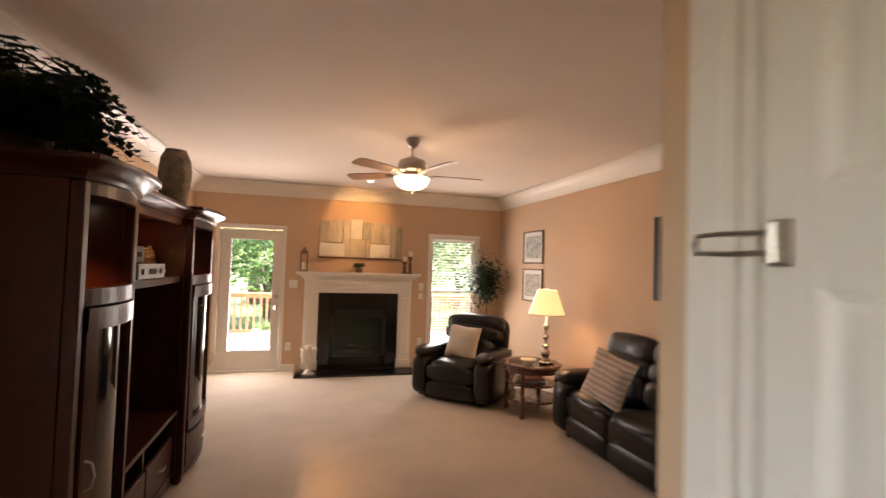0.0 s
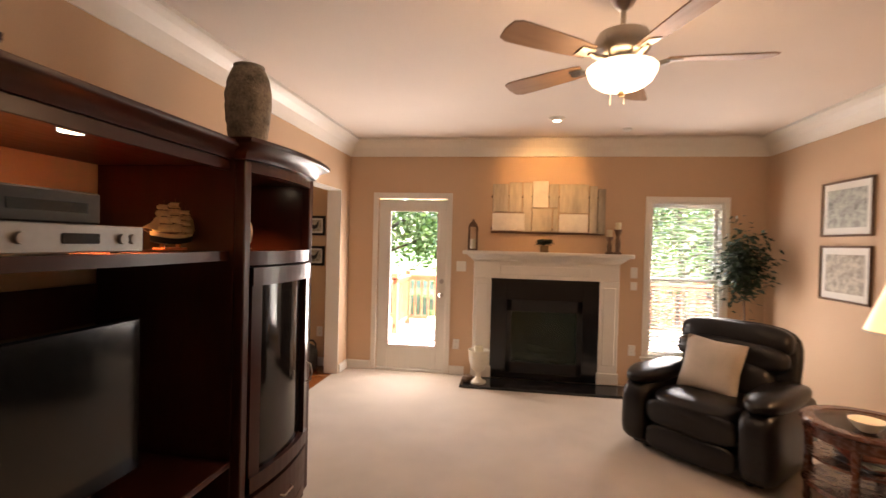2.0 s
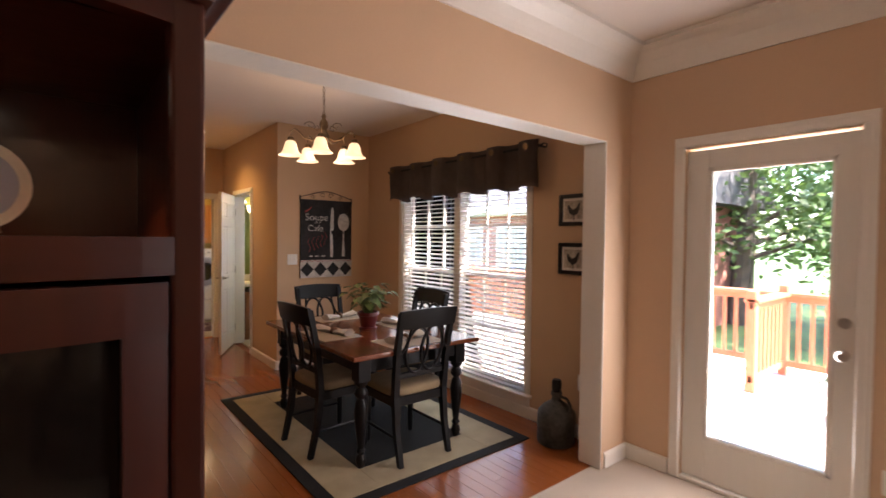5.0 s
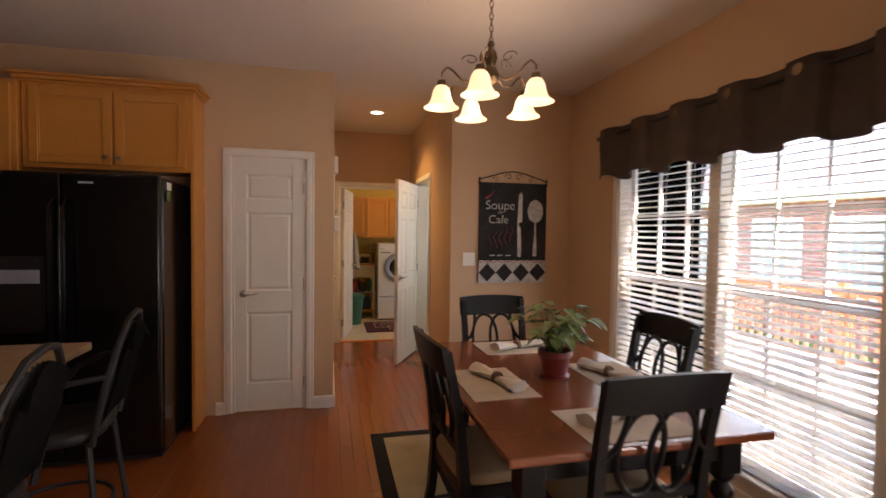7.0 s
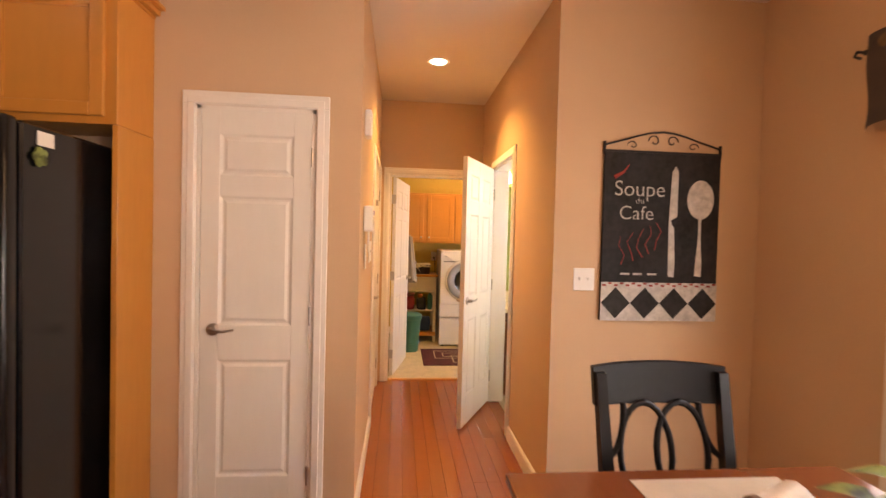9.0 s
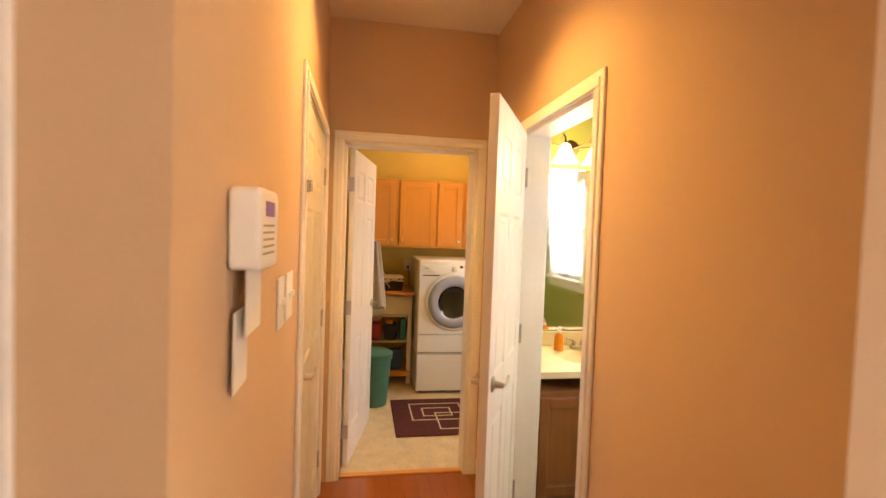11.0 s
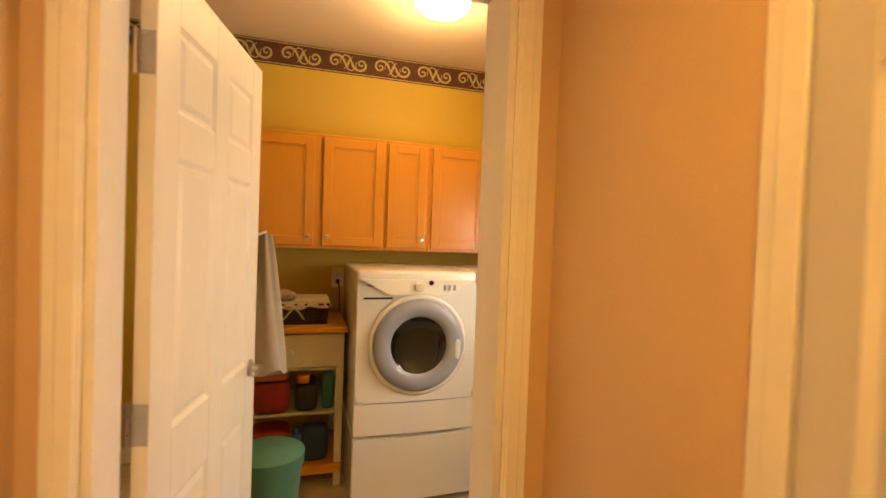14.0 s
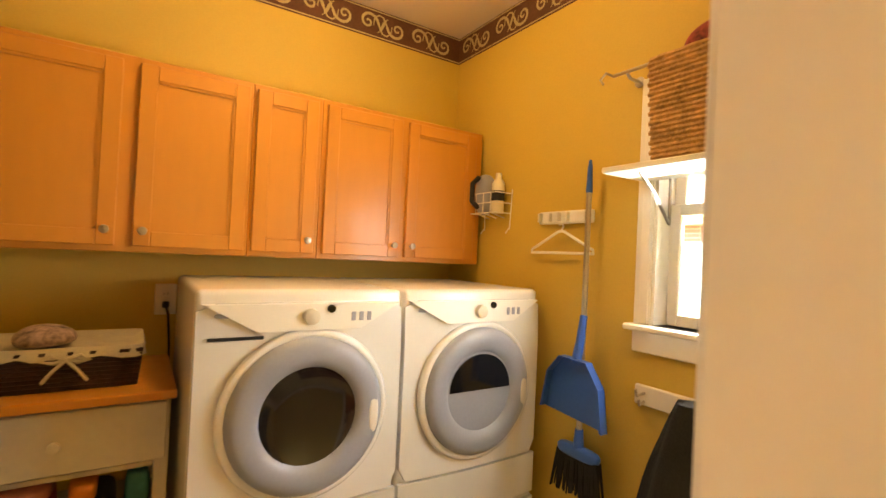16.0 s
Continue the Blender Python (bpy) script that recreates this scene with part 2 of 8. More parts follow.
def cushion(bm, c, size, p=4.0, n=8, m=None, wobble=0.0, seed=0.0):
    """A stuffed block: a cube grid drawn towards a rounded body."""
    m = m or Matrix()
    made = {}

    def at(u, v, w):
        key = (round(u, 4), round(v, 4), round(w, 4))
        if key not in made:
            k = (abs(u) ** p + abs(v) ** p + abs(w) ** p) ** (1 / p)
            q = Vector((u, v, w)) / k if k else Vector()
            q = Vector((q.x * size[0] / 2, q.y * size[1] / 2, q.z * size[2] / 2))
            if wobble:
                q += wobble * noise.noise_vector(q * 5 + Vector((seed, seed * 2, 0)))
            made[key] = bm.verts.new(m @ (q + Vector(c)))
        return made[key]

    g = [-1 + 2 * i / n for i in range(n + 1)]
    for i in range(n):
        for j in range(n):
            a, b, c2, d = (g[i], g[j]), (g[i + 1], g[j]), (g[i + 1], g[j + 1]), (g[i], g[j + 1])
            for s in (-1, 1):
                for f in (lambda u, v: (s, u, v), lambda u, v: (u, s, v), lambda u, v: (u, v, s)):
                    vs = [at(*f(*q)) for q in (a, b, c2, d)]
                    if len(set(vs)) == 4:
                        bm.faces.new(vs)
    return made


def part(name, bm, mat, parent=None, label="", smooth=False, sharp=35):
    me = bpy.data.meshes.new(name)
    bmesh.ops.recalc_face_normals(bm, faces=bm.faces)
    if smooth:
        for f in bm.faces:
            f.smooth = True
        for e in bm.edges:
            if len(e.link_faces) == 2 and e.calc_face_angle(0) > radians(sharp):
                e.smooth = False
    bm.to_mesh(me)
    bm.free()
    me.materials.append(mat)
    ob = new(name, me)
    if parent is not None:
        ob.parent = parent
    return tagged(ob, label)


def shared(name, ob, parent, m=None):
    """One more object on the mesh of another."""
    o = new(name, ob.data)
    o.parent = parent
    if m is not None:
        o.matrix_basis = m
    return o


def thing(name, m, label, category, group=""):
    ob = new(name)
    ob.empty_display_size = 0.1
    ob.matrix_basis = m if isinstance(m, Matrix) else pose(*m)
    return tagged(ob, label, category, group)


def solo(name, bm, mat, m, label, category, group="", smooth=False, sharp=35):
    ob = part(name, bm, mat, None, "", smooth, sharp)
    ob.matrix_basis = m if isinstance(m, Matrix) else pose(*m)
    return tagged(ob, label, category, group)


def structure(name, bm, mat, label="", smooth=False):
    return tagged(part(name, bm, mat, None, label, smooth), "", "", "", "structure")


def B():
    return bmesh.new()


def wall(name, axis, c0, c1, u0, u1, mat, holes=(), z0=0.0, z1=CEIL, label=""):
    """A wall slab between c0 and c1 on its axis, from u0 to u1, with openings (u0, u1, z0, z1)."""
    bm = B()
    us = sorted({u0, u1, *[h[0] for h in holes], *[h[1] for h in holes]})
    for a, b in zip(us, us[1:]):
        cuts = sorted((h[2], h[3]) for h in holes if h[0] < (a + b) / 2 < h[1])
        z = z0
        for lo, hi in cuts + [(z1, z1)]:
            if lo > z + 1e-4:
                if axis == "x":
                    box(bm, c0, c1, a, b, z, lo)
                else:
                    box(bm, a, b, c0, c1, z, lo)
            z = hi
    bmesh.ops.remove_doubles(bm, verts=bm.verts, dist=1e-4)
    return structure(name, bm, mat, label)


def run(bm, axis, c, side, u0, u1, prof):
    """A moulding along a wall: prof holds (out from the wall, height) pairs."""
    ends = []
    for u in (u0, u1):
        ends.append([bm.verts.new((c + side * o, u, h) if axis == "x" else (u, c + side * o, h)) for o, h in prof])
    n = len(prof)
    for i in range(n):
        bm.faces.new((ends[0][i], ends[0][(i + 1) % n], ends[1][(i + 1) % n], ends[1][i]))
    bm.faces.new(ends[0]), bm.faces.new(ends[1])


BASE = [(0, 0.002), (0.016, 0.002), (0.016, 0.085), (0.010, 0.098), (0, 0.102)]
CROWN = [(o, CEIL + h) for o, h in ((0, -0.195), (0.012, -0.195), (0.018, -0.175), (0.028, -0.15), (0.055, -0.10), (0.10, -0.055), (0.135, -0.033), (0.15, -0.028), (0.15, -0.003), (0, -0.003))]


def casing(bm, axis, c, side, u0, u1, top, w=0.065, t=0.018, z0=0.003):
    """A stepped door or window casing round an opening."""
    for k, (a, th) in enumerate(((w, t * 0.65), (w * 0.62, t))):
        e = 0.005 * k
        for lo, hi, zl, zh in ((u0 - a, u0 - e, z0 + e, top + e), (u1 + e, u1 + a, z0 + e, top + e), (u0 - a, u1 + a, top + e, top + a)):
            if axis == "x":
                box(bm, *sorted((c, c + side * th)), lo, hi, zl, zh, 0.003)
            else:
                box(bm, lo, hi, *sorted((c, c + side * th)), zl, zh, 0.003)


def six_panel_door(parent, w, h=2.02, t=0.035, mat=None, cols=2, stile=None):
    """A moulded leaf from the hinge at x = 0 to x = w, standing on z = 0."""
    mat = mat or M_DOOR
    st, mid = (0.105, 0.10) if cols == 2 else (0.11, 0.0)
    st = stile or st * max(w, 0.6) / 0.76
    rows = ((0.22, 0.80), (0.97, 1.60), (1.70, 1.90))
    pw = (w - 2 * st - mid * (cols - 1)) / cols
    xs = [st + i * (pw + mid) for i in range(cols)]
    bm = B()
    box(bm, 0.004, w - 0.004, -t * 0.28, t * 0.28, 0.004, h - 0.004)
    posts = [(0, st), (w - st, w)] + ([(st + pw, st + pw + mid)] if cols == 2 else [])
    part("leaf", bm, mat, parent)
    for a, b in posts:
        bm = B(); box(bm, a, b, -t / 2, t / 2, 0, h, 0.002); part("stile", bm, mat, parent)
    zs = [0, rows[0][0], rows[0][1], rows[1][0], rows[1][1], rows[2][0], rows[2][1], h]
    for a in xs:
        for lo, hi in zip(zs[::2], zs[1::2]):
            bm = B(); box(bm, a, a + pw, -t / 2 + 0.0005, t / 2 - 0.0005, lo, hi); part("rail", bm, mat, parent)
    for lo, hi in rows:
        first = None
        for x in xs:
            if first is None:
                bm = B()
                g, k = 0.004, 0.034
                for s in (-1, 1):
                    y0, y1, y2 = s * (t / 2 - 0.001), s * t * 0.29, s * (t / 2 - 0.002)
                    rings = [[bm.verts.new(p) for p in ((e, y, lo + e), (pw - e, y, lo + e), (pw - e, y, hi - e), (e, y, hi - e))] for e, y in ((0.0, y0), (0.012, y1), (0.02, y1), (k, y2))]
                    for a, b in zip(rings, rings[1:]):
                        for i in range(4):
                            bm.faces.new((a[i], a[(i + 1) % 4], b[(i + 1) % 4], b[i]))
                    bm.faces.new(rings[-1])
                first = part("panel", bm, mat, parent)
                first.location.x = x
            else:
                shared("panel", first, parent, pose(x, 0, 0))
    return parent


def lever(parent, x, z, t=0.035, way=-1, mat=None):
    mat = mat or M_NICKEL
    for s in (-1, 1):
        bm = B()
        lathe(bm, [(0.0, 0.0), (0.030, 0.0), (0.030, 0.006), (0.014, 0.012), (0.011, 0.045), (0, 0.045)], 16, axis="y")
        tube(bm, [(0, 0.04, 0), (way * 0.02, 0.046, 0), (way * 0.06, 0.046, -0.004), (way * 0.11, 0.043, 0.004)], 0.008, 8, 0.7)
        for v in bm.verts:
            v.co.y *= s
            v.co += Vector((x, s * t / 2, z))
        part("door_handle", bm, mat, parent, "brushed nickel lever handle", True)


def hinges(parent, x, y, zs=(0.22, 1.02, 1.80), mat=None):
    for z in zs:
        bm = B()
        box(bm, x - 0.002, x + 0.003, y - 0.030, y + 0.014, z - 0.045, z + 0.045, 0.001)
        lathe(bm, [(0, -0.047), (0.006, -0.047), (0.006, 0.047), (0, 0.047)], 8, (x, y + 0.012, z))
        part("hinge", bm, mat or M_NICKEL, parent)

# ---- structure ----
EXT = 7.43          # inner face of the garden wall
LX0, LX1 = -0.92, 3.75   # living room
KX0, KX1 = -4.39, -1.08  # kitchen and breakfast corner
HY0, HY1 = 5.27, 6.28    # hall
LDX = -6.66         # hall face of the laundry wall
LAX0 = -8.97        # far wall of the laundry
bm = B(); box(bm, -0.985, LX1, -1.1, EXT, -0.10, 0.0)
structure("floor_carpet", bm, M_CARPET)
M_SUB = material("subfloor_joint", (0.26, 0.075, 0.02), 0.6, var=0.1, scale=4, grain=40)
bm = B(); box(bm, -6.72, -0.985, 0.4, EXT, -0.10, -0.012)
floor_wood = structure("floor_wood", bm, M_SUB)
bm = B(); box(bm, -9.1, -6.72, 4.6, EXT + 0.02, -0.10, 0.0); box(bm, -6.72, -4.56, HY1 + 0.10, EXT + 0.02, -0.011, 0.002)
structure("floor_vinyl", bm, M_VINYL)
bm = B(); box(bm, -6.735, -6.695, 5.383, 6.152, 0.0, 0.012, 0.004)
structure("threshold", bm, M_HONEY)
bm = B(); box(bm, -1.0, LX1 + 0.1, -1.2, EXT + 0.1, CEIL, CEIL + 0.1)
structure("ceiling_living", bm, M_CEIL)
bm = B(); box(bm, -6.73, -1.0, 0.3, EXT + 0.1, CEIL, CEIL + 0.1)
structure("ceiling_kitchen", bm, M_CEIL)
bm = B(); box(bm, -9.1, -6.73, 4.5, EXT + 0.1, CEIL - 0.04, CEIL + 0.1)
structure("ceiling_laundry", bm, M_CEIL)

DOOR_H = (-0.555, 0.275, 0.0, 2.07)
LWIN_H = (2.565, 3.315, 0.34, 2.06)
BWIN_H = (-3.66, -1.83, 0.20, 2.10)
wall("wall_garden_living", "y", EXT, EXT + 0.15, LX0 - 0.16, LX1 + 0.15, M_WALL, (DOOR_H, LWIN_H))
wall("wall_garden_breakfast", "y", EXT, EXT + 0.15, -4.56, LX0 - 0.16, M_KWALL, (BWIN_H,))
BATHW_H = (-5.70, -5.05, 1.13, 2.05)
wall("wall_garden_bath", "y", EXT, EXT + 0.15, -6.80, -4.56, M_GREEN, (BATHW_H,))
LAUW_H = (-7.66, -7.05, 1.18, 2.02)
wall("wall_garden_laundry", "y", EXT, EXT + 0.15, -9.1, -6.80, M_YELLOW, (LAUW_H,))
wall("wall_living_mirror_side", "x", LX1, LX1 + 0.15, -1.1, EXT, M_WALL)
OPEN = (4.66, 7.13, 0.0, 2.13)
# the first hole is cut for the added, unseen entry window
wall("wall_cabinet_side", "x", -1.0, LX0, -1.1, EXT, M_WALL, ((-0.90, 0.10, 0.30, 2.05), OPEN))
wall("wall_cabinet_side_kitchen_face", "x", KX1, -1.0, 0.4, EXT, M_KWALL, (OPEN,))
wall("wall_living_back", "y", 0.53, 0.65, 1.11, LX1, M_WALL)
wall("wall_entry_side", "x", 1.11, 1.23, -1.1, 0.53, M_WALL, ((-0.30, 0.53, 0, 2.05),))
wall("wall_entry_back", "y", -1.2, -1.1, -1.1, LX1 + 0.15, M_WALL)
wall("wall_closet_back", "x", 1.75, 1.85, -1.1, 0.53, M_WALL)
wall("wall_fridge_side", "x", KX0 - 0.12, KX0, 0.4, HY0, M_KWALL, ((4.49, 5.05, 0, 2.045),))
wall("wall_kitchen_south", "y", 0.3, 0.4, -4.51, LX0, M_KWALL)
wall("wall_pantry_back", "x", -5.15, -5.05, 4.2, HY0 - 0.12, M_KWALL)
wall("wall_hall_left", "y", HY0 - 0.12, HY0, -6.72, KX0 - 0.12, M_KWALL, ((-6.50, -5.56, 0, 2.045),))
wall("wall_closet_inner", "y", 4.55, 4.65, -6.72, -5.05, M_KWALL)
wall("wall_hall_right", "y", HY1, HY1 + 0.06, -6.72, -4.44, M_KWALL, ((-6.085, -5.355, 0, 2.045),))
wall("wall_hall_right_bath_face", "y", HY1 + 0.06, HY1 + 0.12, -6.74, -4.56, M_GREEN, ((-6.085, -5.355, 0, 2.045),))
wall("wall_breakfast_end", "x", -4.50, -4.44, HY1 + 0.06, EXT, M_KWALL)
wall("wall_bath_end", "x", -4.56, -4.50, HY1 + 0.06, EXT, M_GREEN)
LD = (5.365, 6.17, 0.0, 2.05)
wall("wall_hall_end", "x", LDX - 0.07, LDX, HY0 - 0.12, HY1 + 0.06, M_KWALL, (LD,))
wall("wall_laundry_door_side", "x", LDX - 0.14, LDX - 0.07, 4.6, EXT, M_YELLOW, (LD,))
wall("wall_bath_mirror_side", "x", LDX - 0.07, LDX - 0.06, HY1 + 0.062, EXT, M_GREEN)
wall("wall_laundry_end", "x", LAX0 - 0.1, LAX0, 4.6, EXT, M_YELLOW)
wall("wall_laundry_left", "y", 4.5, 4.6, -9.1, -6.72, M_YELLOW)

# mouldings
bm = B()
run(bm, "x", LX0, 1, -1.1, EXT, CROWN); run(bm, "y", EXT, -1, LX0, LX1, CROWN); run(bm, "x", LX1, -1, 0.65, EXT, CROWN); run(bm, "y", 0.65, 1, 1.11, LX1, CROWN)
structure("trim_crown_moulding", bm, M_TRIM)
bm = B()
for ax, c, s, a, b in (("x", LX0, 1, -1.1, 4.63), ("x", LX0, 1, 7.16, EXT), ("y", EXT, -1, LX0, -0.625), ("y", EXT, -1, 0.345, 0.52), ("y", EXT, -1, 2.42, LX1), ("x", LX1, -1, 0.65, EXT),
                       ("y", EXT, -1, -4.44, -1.08), ("x", -4.44, 1, HY1, EXT), ("y", HY1, -1, -5.30, -4.44), ("y", HY1, -1, -6.66, -6.155), ("x", LDX, 1, 6.235, HY1),
                       ("y", HY0, 1, -5.50, KX0), ("x", KX0, 1, 4.37, 4.43), ("x", KX0, 1, 5.11, HY0), ("y", EXT, -1, LAX0, -6.80), ("x", LAX0, 1, 4.6, EXT), ("y", 4.6, 1, LAX0, -6.80), ("x", -6.80, -1, 6.24, EXT), ("x", KX1, -1, 0.4, 4.6), ("x", 1.11, -1, 0.60, 0.65)):
    run(bm, ax, c, s, a, b, BASE)
structure("baseboard", bm, M_TRIM)
# lining of the wide opening
bm = B()
box(bm, -1.084, -0.916, 4.661, 4.668, 0.002, 2.122, 0.002); box(bm, -1.084, -0.916, 7.122, 7.129, 0.002, 2.122, 0.002)
box(bm, -1.084, -0.916, 4.661, 7.129, 2.122, 2.129, 0.002)
for x0, x1 in ((-0.918, -0.908), (-1.092, -1.082)):
    box(bm, x0, x1, 4.60, 4.663, 0.105, 2.124, 0.003)
structure("trim_opening_lining", bm, M_TRIM)


def door_set(name, axis, c, side, u0, u1, top, depth, label, w=0.065):
    """Casing on one or both faces and the jamb lining of a doorway."""
    bm = B()
    casing(bm, axis, c, side, u0, u1, top, w)
    casing(bm, axis, c - side * depth, -side, u0, u1, top, w)
    lo, hi = sorted((c, c - side * depth))
    for a, b, zl, zh in ((u0 - 0.001, u0 + 0.018, 0.003, top), (u1 - 0.018, u1 + 0.001, 0.003, top), (u0, u1, top - 0.018, top)):
        if axis == "x":
            box(bm, lo, hi, a, b, zl, zh)
        else:
            box(bm, a, b, lo, hi, zl, zh)
    return structure(name, bm, M_TRIM, label)


door_set("trim_entry_door", "x", 1.11, -1, -0.30, 0.53, 2.05, 0.12, "")
door_set("trim_pantry_door", "x", KX0, 1, 4.49, 5.05, 2.045, 0.12, "")
door_set("trim_closet_door", "y", HY0, 1, -6.50, -5.56, 2.045, 0.12, "")
door_set("trim_bath_door", "y", HY1, -1, -6.085, -5.355, 2.045, 0.12, "")
door_set("trim_laundry_door", "x", LDX, 1, 5.365, 6.17, 2.05, 0.14, "", 0.058)


def house_door(name, m, w, label, lever_x=None, cols=2, way=-1, stile=None):
    d = tagged(thing(name, m, label, "door"), kind="structure")
    six_panel_door(d, w, cols=cols, stile=stile)
    lever(d, lever_x or w - 0.065, 0.95, way=way)
    return d


# the leaves: hinge at the pose, leaf along local x
d = house_door("door_pantry", pose(KX0 - 0.02, 5.03, 0.012, 0, 0, -90), 0.52, "closed narrow white three-panel pantry door in its casing", cols=1)
hinges(d, -0.004, 0.012)
d = house_door("door_closet", pose(-6.48, HY0 - 0.02, 0.012), 0.90, "closed white six-panel closet door in the hall")
hinges(d, -0.004, 0.012)
d = house_door("door_bath", pose(-6.062, HY1 - 0.02, 0.018, 0, 0, -27.8), 0.69, "open white six-panel bathroom door swung into the hall")
hinges(d, 0.0, 0.012)
d = house_door("door_laundry", pose(LDX - 0.16, 5.412, 0.012, 0, 0, 168.5), 0.75, "open white six-panel laundry door swung inwards", way=-1)
hinges(d, 0.0, 0.014)
d = house_door("door_entry_closet", pose(1.135, 0.51, 0.012, 0, 0, -90), 0.79, "closed white six-panel closet door beside the entry", stile=0.06)

# patio door
d = tagged(thing("door_patio", (DOOR_H[0], EXT + 0.05, 0.03), "closed white patio door with a full glass pane", "door"), kind="structure")
w = DOOR_H[1] - DOOR_H[0]
bm = B()
box(bm, 0, 0.13, -0.022, 0.022, 0.0, 2.02, 0.003); box(bm, w - 0.10, w, -0.022, 0.022, 0.0, 2.02, 0.003)
box(bm, 0.13, w - 0.10, -0.022, 0.022, 0.0, 0.26, 0.003); box(bm, 0.13, w - 0.10, -0.022, 0.022, 1.90, 2.02, 0.003)
part("leaf", bm, M_DOOR, d)
bm = B()
for a, b, lo, hi in ((0.12, 0.145, 0.25, 1.91), (w - 0.115, w - 0.09, 0.25, 1.91), (0.12, w - 0.09, 0.25, 0.275), (0.12, w - 0.09, 1.885, 1.91)):
    box(bm, a, b, -0.030, 0.030, lo, hi, 0.004)
part("glazing_bead", bm, M_TRIM, d)
bm = B(); box(bm, 0.14, w - 0.11, -0.003, 0.003, 0.27, 1.89)
pane = part("pane", bm, M_GLASS, d); pane.visible_shadow = False
bm = B(); lathe(bm, [(0, 0), (0.026, 0), (0.026, 0.008), (0.010, 0.014), (0.010, 0.035), (0.026, 0.042), (0.028, 0.058), (0.018, 0.070), (0, 0.072)], 16, axis="y")
for v in bm.verts:
    v.co.y *= -1
    v.co += Vector((w - 0.05, -0.022, 0.90))
part("door_knob", bm, M_NICKEL, d, "satin nickel knob", True)
bm = B(); lathe(bm, [(0, 0), (0.028, 0), (0.026, 0.012), (0, 0.014)], 16, axis="y")
for v in bm.verts:
    v.co.y *= -1
    v.co += Vector((w - 0.05, -0.022, 1.06))
part("deadbolt", bm, M_NICKEL, d, "satin nickel deadbolt", True)
bm = B()
casing(bm, "y", EXT, -1, DOOR_H[0], DOOR_H[1], 2.07)
for a, b, lo, hi in ((DOOR_H[0] - 0.002, DOOR_H[0] - 0.001, 0, 2.07),):
    box(bm, a, b, EXT, EXT + 0.14, lo, hi)
box(bm, DOOR_H[0], DOOR_H[1], EXT - 0.005, EXT + 0.16, 0.0, 0.026, 0.004)
structure("trim_patio_door", bm, M_TRIM)


def window(name, x0, x1, z0, z1, label, units=1, cols=0, rows=0, slats=True, gap=0.0, tilt=18.0, sill=True, blind_from=None):
    """A double-hung window set in the garden wall, with casing, sashes, panes and a slatted blind."""
    w = tagged(thing(name, (x0, EXT, z0), label, "window"), kind="structure")
    W, H = x1 - x0, z1 - z0
    bm = B()
    cw = 0.062
    for k, (a, th) in enumerate(((cw, 0.012), (cw * 0.6, 0.018))):
        e = 0.005 * k
        box(bm, -a, -e, -th, 0, e, H + e, 0.002); box(bm, W + e, W + a, -th, 0, e, H + e, 0.002); box(bm, -a, W + a, -th, 0, H + e, H + a, 0.002)
    for a, b, lo, hi in ((0.0, 0.012, 0, H), (W - 0.012, W, 0, H), (0, W, H - 0.012, H)):
        box(bm, a, b, -0.001, 0.15, lo, hi)
    part("window_frame", bm, M_TRIM, w)
    bm = B()
    box(bm, -cw - 0.02, W + cw + 0.02, -0.05, 0.13, -0.022, 0.0, 0.005); box(bm, -cw, W + cw, -0.018, 0, -0.10, -0.022, 0.004)
    part("window_sill", bm, M_TRIM, w)
    uw = W / units
    for u in range(units):
        a, b = u * uw + 0.012, (u + 1) * uw - 0.012
        if u:
            bm = B(); box(bm, u * uw - 0.045, u * uw + 0.045, 0.02, 0.14, 0, H, 0.004)
            part("mullion", bm, M_TRIM, w)
        for k, (lo, hi, y) in enumerate(((0.0, H / 2 + 0.02, 0.075), (H / 2 - 0.02, H, 0.105))):
            bm = B()
            r = 0.04
            box(bm, a, a + r, y, y + 0.03, lo, hi, 0.003); box(bm, b - r, b, y, y + 0.03, lo, hi, 0.003)
            box(bm, a + r, b - r, y, y + 0.03, lo, lo + r, 0.003); box(bm, a + r, b - r, y, y + 0.03, hi - r, hi, 0.003)
            sash = part("sash", bm, M_TRIM, w)
            bm = B(); box(bm, a + r, b - r, y + 0.012, y + 0.016, lo + r, hi - r)
            p = part("pane", bm, M_GLASS, sash); p.visible_shadow = False
            if cols:
                bm = B()
                for i in range(1, cols):
                    x = a + r + (b - a - 2 * r) * i / cols
                    box(bm, x - 0.009, x + 0.009, y + 0.006, y + 0.022, lo + r, hi - r)
                for i in range(1, rows):
                    z = lo + r + (hi - lo - 2 * r) * i / rows
                    box(bm, a + r, b - r, y + 0.007, y + 0.021, z - 0.009, z + 0.009)
                part("glazing_bar", bm, M_TRIM, sash)
    return w, W, H


